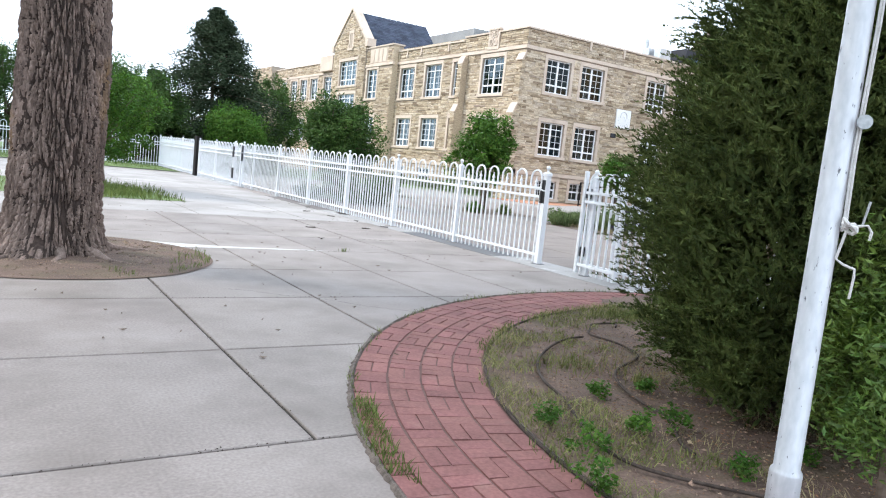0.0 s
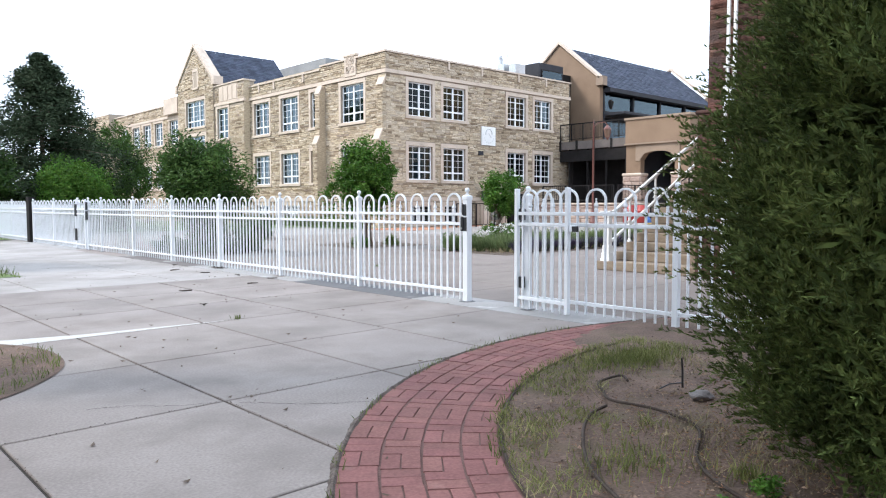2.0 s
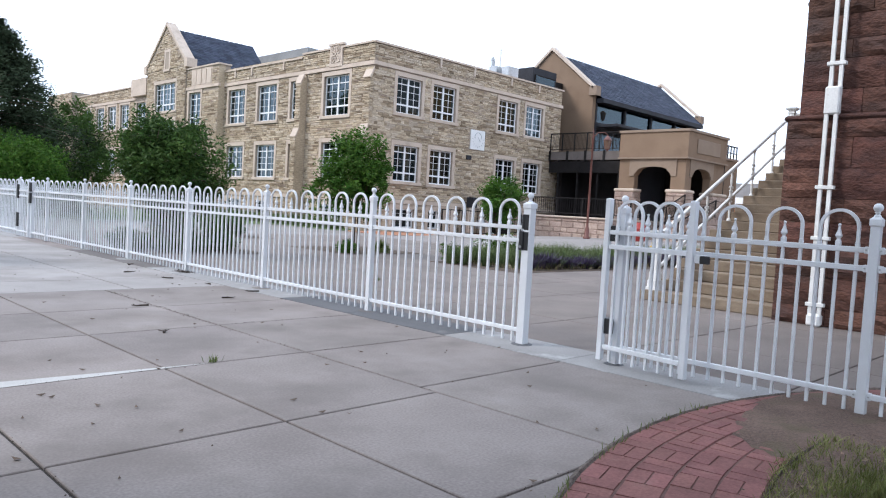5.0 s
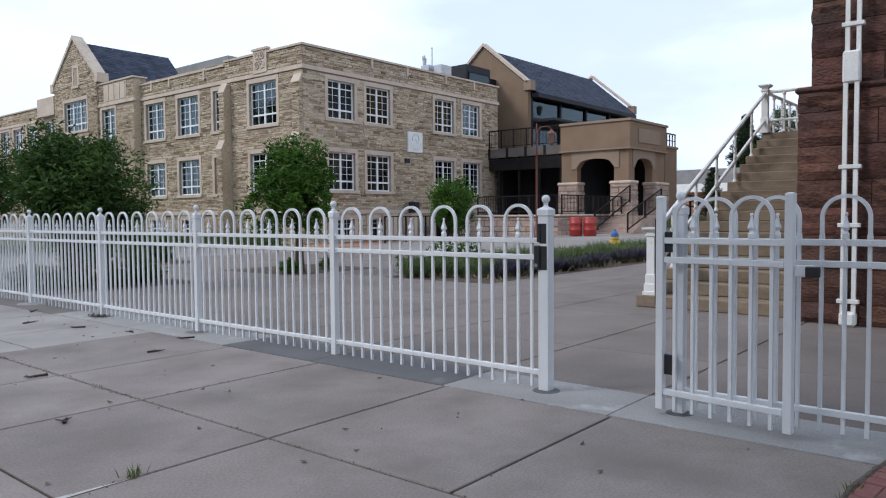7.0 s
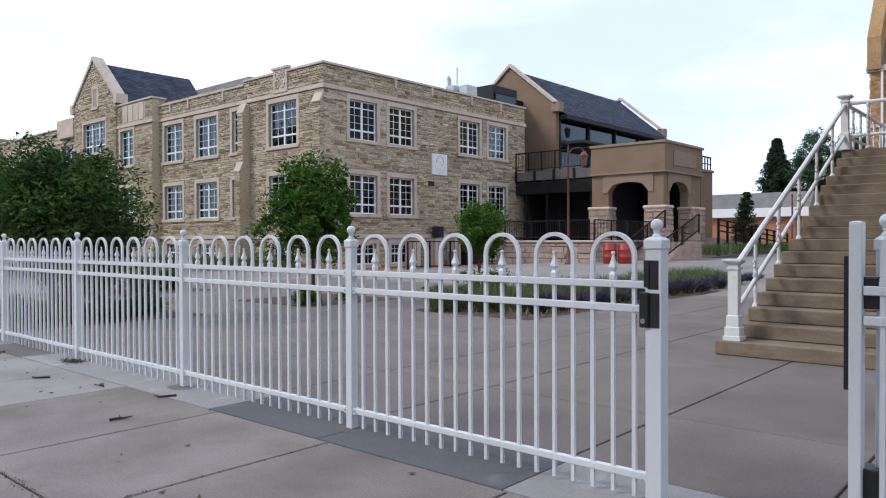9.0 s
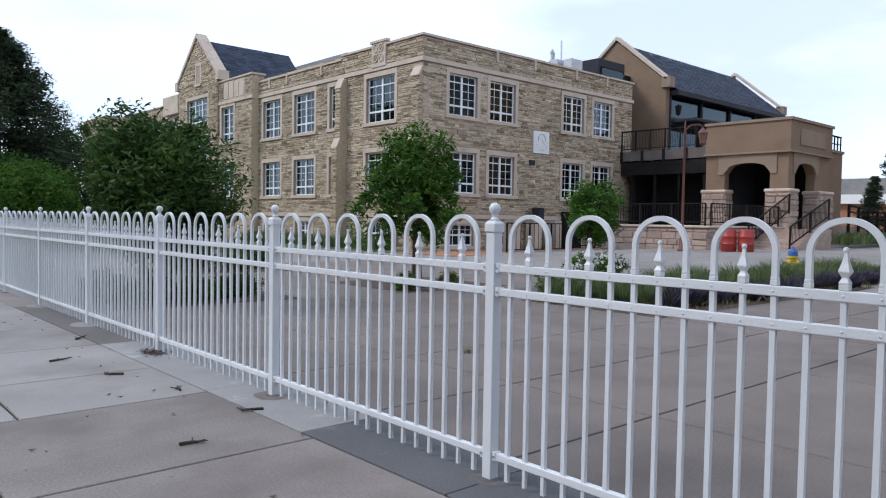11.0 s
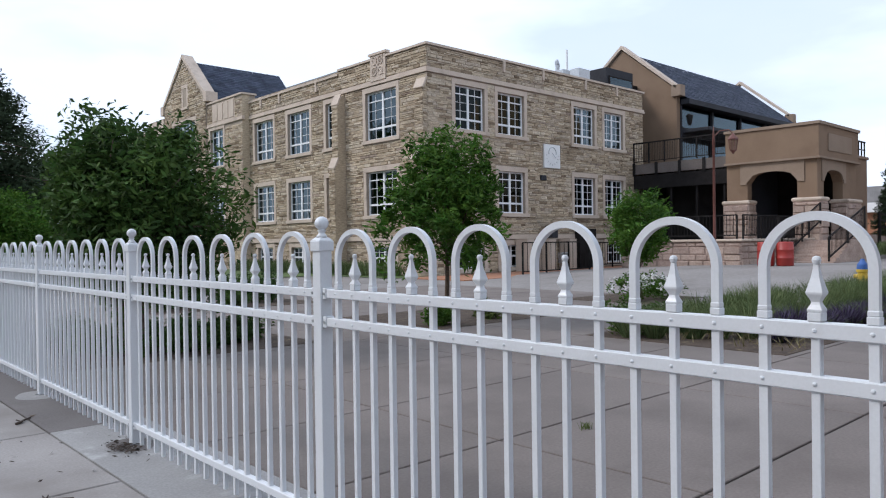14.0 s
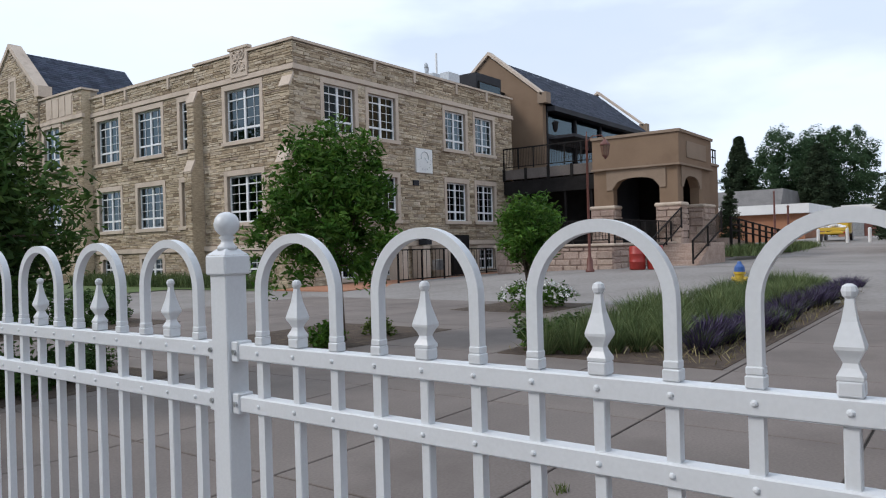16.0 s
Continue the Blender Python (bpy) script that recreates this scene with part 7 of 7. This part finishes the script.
for x, y, zt in ((75.0, 27.0, 5.4), (65.0, 23.9, 3.65)):
    up_ = thing("pole", (x, y, rise(x, y)), "slim brown pole standing beside the drive", "pole", "drive poles")
    part("shaft", tube(bmesh.new(), [(x, y, rise(x, y) - 0.1), (x, y, zt)], [0.1, 0.075], 10), M_RUST, up_)
    part("cap", lathe(bmesh.new(), [(0.11, 0), (0.11, 0.06), (0.04, 0.14)], 10, (x, y, zt)), M_RUST, up_)
pc = thing("parked_car", (72.0, 34.5, 0.9), "white parked car beyond the planting strip", "car")
pr = bmesh.new()
prism(pr, [(70, 0.5), (74.2, 0.5), (74.2, 0.95), (73.6, 1.05), (72.9, 1.5), (71.3, 1.55), (70.6, 1.05), (70, 0.95)], 33.6, 35.3, "y")
part("body", pr, M_FARWHITE, pc)
for x in (70.8, 73.4):
    for y in (33.55, 35.2):
        part("wheel", tube(bmesh.new(), [(x, y, 0.45), (x, y + 0.15, 0.45)], 0.3, 14), M_BLACK, pc)

# ---- leaf litter and twigs on the concrete ----
lr_ = random.Random(5)
verts, faces = [], []
for k in range(230):
    x, y = lr_.uniform(0.2, 7.1), lr_.uniform(4.2, 20)
    s, a = lr_.uniform(0.012, 0.032), lr_.uniform(0, 6.3)
    b = len(verts)
    for da, rr_, zz in ((0, 1, 0.012), (1.5, 0.45, 0.004), (3.1, 1, 0.016), (4.7, 0.4, 0.005)):
        verts.append((x + s * rr_ * math.cos(a + da), y + s * rr_ * math.sin(a + da), zz))
    faces.append((b, b + 1, b + 2, b + 3))
arrays("fallen_leaves", verts, faces, M_TWIG, label="scattered dry leaf scraps on the concrete", category="leaves", kind="stuff")
for x, y, ln, a in ((6.35, 16.2, 0.3, 0.5), (6.7, 15.2, 0.25, 2.0), (6.85, 14.3, 0.22, 1.2), (6.3, 12.9, 0.2, 0.2), (5.2, 12.6, 0.22, 2.6), (4.6, 10.9, 0.2, 1.0), (7.1, 13.35, 0.24, 2.2), (6.9, 17.4, 0.3, 0.9)):
    bm = bmesh.new()
    p = [(x + ln * t * math.cos(a) + 0.03 * math.sin(5 * t + a), y + ln * t * math.sin(a) + 0.03 * math.cos(4 * t), 0.012) for t in (0, 0.3, 0.6, 1)]
    tube(bm, p, [0.011, 0.010, 0.008, 0.004], 6)
    tube(bm, [p[2], (p[2][0] + 0.06 * math.cos(a - 0.9), p[2][1] + 0.06 * math.sin(a - 0.9), 0.022)], [0.006, 0.003], 5)
    tube(bm, [p[1], (p[1][0] + 0.08 * math.cos(a + 1), p[1][1] + 0.08 * math.sin(a + 1), 0.016)], 0.005, 5)
    solo("twig", bm, M_DARKTWIG, "dry brown twig lying on the concrete", "twig", "fallen twigs")
for x, y in ((4.42, 9.6), (9.97, 14.15)):
    r2 = np.random.default_rng(int(x * 10))
    grass_patch("joint_grass", np.stack([r2.normal(x, 0.035, 36), r2.normal(y, 0.02, 36)], 1), 0.055, 0.006, M_GRASS, 9, "tuft of grass growing in a concrete joint")

# ---- paving: slabs, fence strip, bricks ----
XL = [-5.23, -3.91, -2.59, -1.27, 0.05, 1.37, 2.69, 4.02, 5.29, 7.05]
XN = [-5.23, -3.0, -0.8, 1.37, 3.5, 5.68, 7.05]
YL = [-1.68, -0.05, 1.55, 3.13, 4.74, 6.40, 7.95, 9.58, 11.14, 12.56, 14.18]
YN = [14.18, 15.4] + [15.4 + 1.6 * k for k in range(1, 11)]
street = thing("street_paving", (0, 0, -0.01), "pale weathered concrete slabs with dark joints", "pavement", kind="structure")
slab_mesh = {}


def slab(parent, x0, x1, y0, y1, mat, z=0.0):
    key = (round(x1 - x0, 3), round(y1 - y0, 3), mat.name)
    if key not in slab_mesh:
        bm = bmesh.new()
        w, d, g, c = (x1 - x0) / 2, (y1 - y0) / 2, 0.0095, 0.006
        vs = []
        for zz, i in ((-0.03, 0), (-0.005, 0), (0.0, c)):
            vs.append([bm.verts.new((sx * (w - g - i), sy * (d - g - i), zz)) for sx, sy in ((-1, -1), (1, -1), (1, 1), (-1, 1))])
        for a, b in zip(vs, vs[1:]):
            for k in range(4):
                bm.faces.new((a[k], a[(k + 1) % 4], b[(k + 1) % 4], b[k]))
        bm.faces.new(vs[2])
        slab_mesh[key] = mesh_of("slab", bm, mat)
    o = new("slab", slab_mesh[key])
    o.location = ((x0 + x1) / 2, (y0 + y1) / 2, z)
    o.parent = parent
    o.matrix_parent_inverse = parent.matrix_world.inverted()
    o.location = Vector(o.location) - ORIGIN[parent]
    o.matrix_parent_inverse.identity()
    return o


XW = [x for x in XL if x not in (-2.59, 0.05, 1.37, 4.02)]
for xs, ys, m in ((XW, YL[:4], M_CONC), (XL, YL[3:], M_CONC), (XN, YN, M_NEWCONC)):
    for x0, x1 in zip(xs, xs[1:]):
        cut = [8.12 if y == 7.95 and x0 > 5 else y for y in ys]
        for y0, y1 in zip(cut, cut[1:]):
            slab(street, x0, x1, y0, y1, m)
yard = thing("yard_paving", (0, 0, -0.01), "pinkish weathered concrete yard slabs with dark joints", "pavement", kind="structure")
YX = [7.75, 9.3, 11.85, 14.38, 17.0, 19.6, 22.0]
YY = [-1.6, 1.6, 4.8, 6.4, 8.15, 9.66, 11.45, 12.85, 14.4, 15.85, 17.45, 19.55, 22.45, 24.2, 26, 29]
for x0, x1 in zip(YX, YX[1:]):
    for y0, y1 in zip(YY, YY[1:]):
        slab(yard, x0, x1, y0, y1, M_YARD)
# joint filler under the slabs
solo("joint_bed", box(-5.2, 21.98, -1.6, 29, -0.0165, -0.0145), M_JOINT, "dark joint filler between the concrete slabs", "pavement", kind="structure")
# cast strip below the fence
strip = thing("fence_strip", (FX, 12, 0), "cast concrete strip below the white fence, in pale and dark lengths", "pavement", kind="structure")
for y0, y1, m in ((5.0, 8.15, M_PALE), (8.15, 9.62, M_PALE), (9.62, 11.27, M_PATCH), (11.27, 12.71, M_PATCH), (12.71, 14.22, M_PALE), (14.22, 16.97, M_PALE), (16.97, 21.1, M_OLDPATCH), (21.1, 25, M_CONC), (25, 31, M_PALE)):
    part("strip_slab", box(7.05, 7.75, y0 + 0.004, y1 - 0.004, -0.03, 0.0 if m is M_CONC else 0.003, 0.003), m, strip)
# mortar spilt round the post feet and dirt caught against one of them
for py, rad, m in ((11.29, 0.09, M_OLDPATCH), (13.73, 0.13, M_CONC), (16.17, 0.16, M_OLDPATCH), (18.61, 0.2, M_PALE), (21.05, 0.18, M_PALE)):
    sp = bmesh.new()
    ring = [sp.verts.new((FX - 0.03 + rad * (1 + 0.22 * noise.noise((math.cos(k * 0.262), math.sin(k * 0.262), py))) * math.cos(k * 0.262), py + rad * 1.25 * (1 + 0.22 * noise.noise((math.cos(k * 0.262), math.sin(k * 0.262), py + 3))) * math.sin(k * 0.262), 0.004)) for k in range(24)]
    top = sp.verts.new((FX, py, 0.012))
    for k in range(24):
        sp.faces.new((ring[k], ring[(k + 1) % 24], top))
    part("mortar_spill", sp, m, strip, smooth=True)
rd_ = random.Random(14)
dv, df = [], []
for k in range(150):
    cx_, cy_ = (7.30 + rd_.gauss(0, 0.05), 16.06 + rd_.gauss(0, 0.13)) if k < 136 else (6.95 + rd_.uniform(-0.3, 0.3), 16.4 + rd_.uniform(-0.7, 0.5))
    s_, a_, z_ = rd_.uniform(0.008, 0.026), rd_.uniform(0, 6.3), rd_.uniform(0.004, 0.03 if k < 136 else 0.012)
    b_ = len(dv)
    for da, q in ((0, 1), (1.5, 0.35), (3.1, 1), (4.7, 0.35)):
        dv.append((cx_ + s_ * q * math.cos(a_ + da), cy_ + s_ * q * math.sin(a_ + da), z_ + 0.006 * math.sin(a_ * 3 + da)))
    df.append((b_, b_ + 1, b_ + 2, b_ + 3))
arrays("post_foot_debris", dv, df, M_DARKTWIG, label="small heap of brown twigs and leaf scraps by a fence post", category="debris", kind="stuff")
def crack(pts, width=0.005):
    """A thin dark crack line in a slab."""
    rc = random.Random(len(pts))
    vs, fs = [], []
    for (xa, ya), (xb, yb) in zip(pts, pts[1:]):
        for k in range(14):
            for t in (k / 14,):
                x, y = xa + (xb - xa) * t + rc.uniform(-0.012, 0.012), ya + (yb - ya) * t + rc.uniform(-0.012, 0.012)
                w = width * rc.uniform(0.4, 1.2)
                vs += [(x - w, y - w, 0.0012), (x + w, y + w, 0.0012)]
    for k in range(0, len(vs) - 2, 2):
        fs.append((k, k + 1, k + 3, k + 2))
    arrays("crack", vs, fs, M_JOINT, street, "fine dark crack in the concrete")


crack([(1.95, 6.82), (2.18, 6.71), (2.4, 6.5), (2.61, 6.42)], 0.003)
crack([(2.75, 6.3), (3.0, 6.0), (3.35, 5.74), (3.6, 5.7)], 0.003)
wedge = bmesh.new()
wedge.faces.new([wedge.verts.new((x, y, 0.003)) for x, y in ((0.3, 9.62), (2.1, 9.55), (4.4, 9.57), (2.75, 9.74), (2.05, 9.93), (1.5, 10.2), (0.3, 10.25))])
M_WEDGE = material("pale_patch", (0.42, 0.415, 0.40), (0.5, 0.495, 0.48), 2.0, 60, 0.9, 0.1, 0.003, stain=(0.32, 0.31, 0.295), stain_scale=2.0, stain_at=(0.5, 0.75))
part("pale_band", wedge, M_WEDGE, street, "pale patched wedge of concrete")

rj = random.Random(61)
jv_, jf_ = [], []
for xa, ya, xb, yb, cnt, wide in ((5.29, 11.1, 5.29, 14.1, 420, 0.02), (5.29, 8.0, 5.29, 11.1, 130, 0.012), (2.69, 4.0, 2.69, 9.6, 150, 0.012), (1.37, 3.2, 1.37, 7.2, 120, 0.012), (1.4, 6.4, 5.3, 6.4, 120, 0.012), (0.1, 3.13, 1.6, 3.13, 90, 0.012), (2.1, 9.58, 4.4, 9.58, 170, 0.016), (5.3, 9.58, 7.0, 9.58, 60, 0.012), (5.3, 11.14, 7.0, 11.14, 70, 0.012), (5.68, 14.2, 5.68, 17.0, 110, 0.014)):
    for k in range(cnt // 2):
        t = rj.random()
        x, y = xa + (xb - xa) * t + rj.gauss(0, wide), ya + (yb - ya) * t + rj.gauss(0, wide)
        s_, a_, b_ = rj.uniform(0.003, 0.008), rj.uniform(0, 6.3), len(jv_)
        for da, q in ((0, 1.0), (2.1, 0.8), (4.2, 0.9)):
            jv_.append((x + s_ * q * math.cos(a_ + da), y + s_ * q * math.sin(a_ + da), 0.0005))
        jv_.append((x, y, 0.002 + s_ * 0.6))
        jf_ += [(b_, b_ + 1, b_ + 3), (b_ + 1, b_ + 2, b_ + 3), (b_ + 2, b_, b_ + 3)]
arrays("joint_crumbs", jv_, jf_, M_DARKTWIG, label="dark dirt crumbs lodged along the concrete joints", category="dirt", kind="stuff")
M_CHIP = material("soil_chip", (0.06, 0.04, 0.03), (0.30, 0.22, 0.15), 30, 90, 0.95, 0.2, 0.004, island=0.5)
cv_, cf_ = [], []
for k in range(9000):
    if k < 6200:
        r, a = rj.uniform(2.0, 3.88), radians(rj.uniform(82, 205))
        x, y, z = ARC[0] + r * math.cos(a), ARC[1] + r * math.sin(a), 0.034
    else:
        r, a = 1.58 * math.sqrt(rj.random()), rj.uniform(0, 6.3)
        x, y, z = TREE[0] + r * math.cos(a), TREE[1] + r * math.sin(a), 0.045 - 0.014 * r * r
    s_, a_, b_ = rj.uniform(0.003, 0.011) * (2.4 if rj.random() < 0.05 else 1), rj.uniform(0, 6.3), len(cv_)
    for da, q in ((0, 1.6), (1.8, 0.6), (3.3, 1.2), (4.6, 0.5)):
        cv_.append((x + s_ * q * math.cos(a_ + da), y + s_ * q * math.sin(a_ + da), z - 0.002))
    cv_.append((x, y, z + s_ * 0.7))
    cf_ += [(b_ + i, b_ + (i + 1) % 4, b_ + 4) for i in range(4)]
arrays("soil_chips", cv_, cf_, M_CHIP, label="loose bark chips and clods on the bare soil", category="litter", kind="stuff")
so = bmesh.new()
ring = []
for k in range(60):
    a = 2 * math.pi * k / 60
    q = 1 + 0.16 * noise.noise((math.cos(a) * 1.7, math.sin(a) * 1.7, 4.0)) + 0.06 * noise.noise((math.cos(a) * 6, math.sin(a) * 6, 9.0))
    ring.append(so.verts.new((7.15 + 1.25 * q * math.cos(a), 5.75 + 0.66 * q * math.sin(a), 0.009)))
mid = so.verts.new((7.15, 5.75, 0.04))
for k in range(60):
    so.faces.new((ring[k], ring[(k + 1) % 60], mid))
solo("soil_spill", so, M_DIRT, "brown soil washed over the end of the brick path", "soil", kind="structure", smooth=True)

brick_path = thing("brick_path", (ARC[0], ARC[1], 0), "curved red brick border path with dark joints", "path")
bed_b = bmesh.new()
nseg = 120
prev = None
for k in range(nseg + 1):
    a = radians(58 + 160 * k / nseg)
    ring = [bed_b.verts.new((ARC[0] + r * math.cos(a), ARC[1] + r * math.sin(a), z)) for r, z in ((R_IN - 0.02, 0.0005), (R_IN - 0.02, 0.003), (R_OUT + 0.0, 0.003), (R_OUT + 0.0, 0.0005))]
    if prev:
        for i in range(3):
            bed_b.faces.new((prev[i], prev[i + 1], ring[i + 1], ring[i]))
    prev = ring
part("sand_bed", bed_b, M_SAND, brick_path)
# crumbling dark kerb of soil and old concrete along the outer edge
M_KERB = material("crumbling_edge", (0.045, 0.034, 0.028), (0.15, 0.12, 0.10), 9, 60, 0.95, 0.8, 0.01)
kv, kf, nk = [], [], 900
for k in range(nk + 1):
    a = radians(58 + 160 * k / nk)
    n1, n2 = noise.noise((k * 0.045, 1.0, 0.0)), noise.noise((k * 0.31, 5.0, 0.0))
    for q, zz in ((-0.006, 0.006), (0.006, 0.018 + 0.008 * n1 + 0.007 * n2), (0.018 + 0.010 * n1, 0.016 + 0.007 * n2), (0.034 + 0.018 * n1 + 0.012 * n2, 0.0008)):
        kv.append((ARC[0] + (R_OUT + q) * math.cos(a), ARC[1] + (R_OUT + q) * math.sin(a), zz))
for k in range(nk):
    for i in range(3):
        kf.append((4 * k + i, 4 * k + i + 1, 4 * k + i + 5, 4 * k + i + 4))
arrays("edging", kv, kf, M_KERB, brick_path, "crumbling dark edge of soil and old concrete")
ed = bmesh.new()
tube(ed, [(ARC[0] + (R_IN - 0.015) * math.cos(radians(58 + 2 * k)), ARC[1] + (R_IN - 0.015) * math.sin(radians(58 + 2 * k)), 0.012) for k in range(80)], 0.011, 6)
part("edging", ed, M_HOSE, brick_path)
# four bands of bricks, each cell either two bricks along the arc or two across it
bm = bmesh.new()
bx(bm, -0.5, 0.5, -0.5, 0.5, -0.5, 0.5)
for v_ in bm.verts:
    if v_.co.z > 0:
        v_.co.x *= 0.97
        v_.co.y *= 0.95
BRICK = mesh_of("brick", bm, M_BRICK)
br_rnd = random.Random(8)
BAND = (R_OUT - R_IN) / 4
count = 0
jv, jf = [], []


def lay(r, ang, along, across):
    """One brick: centre radius, angle, size along the arc and across it."""
    global count
    x, y = ARC[0] + r * math.cos(ang), ARC[1] + r * math.sin(ang)
    turn = ang + math.pi / 2 + br_rnd.uniform(-0.012, 0.012)
    top = 0.0095 + br_rnd.uniform(-0.0025, 0.0025)
    if count < 300:
        o = new("brick", BRICK)
        o.rotation_euler = (br_rnd.uniform(-0.008, 0.008), br_rnd.uniform(-0.008, 0.008), turn)
        o.scale = (along, across, 0.05)
        o.location = Vector((x, y, top - 0.025)) - ORIGIN[brick_path]
        o.parent = brick_path
        count += 1
        return
    k = len(jv)
    ca, sa = math.cos(turn), math.sin(turn)
    for z, i in ((0.0, 0), (top, 0.004)):
        for sx, sy in ((-1, -1), (1, -1), (1, 1), (-1, 1)):
            u, w = sx * (along / 2 - i), sy * (across / 2 - i)
            jv.append((x + u * ca - w * sa, y + u * sa + w * ca, z))
    jf.extend([(k + 4, k + 5, k + 6, k + 7), (k, k + 1, k + 5, k + 4), (k + 1, k + 2, k + 6, k + 5), (k + 2, k + 3, k + 7, k + 6), (k + 3, k, k + 4, k + 7)])


cells = []
for b in range(4):
    r = R_IN + BAND * (b + 0.5)
    step = 0.218 / r
    nc = int(radians(158) / step)
    for c in range(nc):
        cells.append((radians(59) + step * (c + 0.5 + 0.13 * b), r, step, b, c))
# nearest stretch of the path first, so that its bricks stay single
cells.sort(key=lambda q: abs(q[0] - radians(152)))
for ang, r, step, b, c in cells:
    ln = step * r
    if (b + c) % 2 == 0:
        for s in (-1, 1):
            lay(r + s * BAND / 4 * 0.985, ang, ln - 0.0035, BAND / 2 - 0.006)
    else:
        for s in (-1, 1):
            lay(r, ang + s * step / 4, ln / 2 - 0.0035, BAND - 0.009)
arrays("bricks", jv, jf, M_BRICKS, brick_path, kind="stuff")

# single stones of the school corner
bm = bmesh.new()
bx(bm, -0.5, 0.5, -0.5, 0.5, -0.5, 0.5)
STONE = mesh_of("stone", bm, M_STONE_ONE)
for side, u0, u1, z0, z1, w0, w1, parent in SINGLE_STONES[:300]:
    a, b = Vector(wall_point(side, u0, w0, z0)), Vector(wall_point(side, u1, w1, z1))
    o = new("stone", STONE)
    o.location = (a + b) / 2 - ORIGIN[parent]
    o.scale = (abs(b.x - a.x), abs(b.y - a.y), abs(b.z - a.z))
    o.parent = parent
rest_v, rest_f = [], []
for side, u0, u1, z0, z1, w0, w1, parent in SINGLE_STONES[300:]:
    k = len(rest_v)
    for w, i in ((w0, 0), (w1, 0.012)):
        rest_v += [wall_point(side, u0 + i, w, z0 + i), wall_point(side, u1 - i, w, z0 + i), wall_point(side, u1 - i, w, z1 - i), wall_point(side, u0 + i, w, z1 - i)]
    rest_f += [(k + 4, k + 5, k + 6, k + 7), (k, k + 1, k + 5, k + 4), (k + 1, k + 2, k + 6, k + 5), (k + 2, k + 3, k + 7, k + 6), (k + 3, k, k + 4, k + 7)]
if rest_v:
    arrays("stone_facing", rest_v, rest_f, M_STONE, school, kind="stuff")
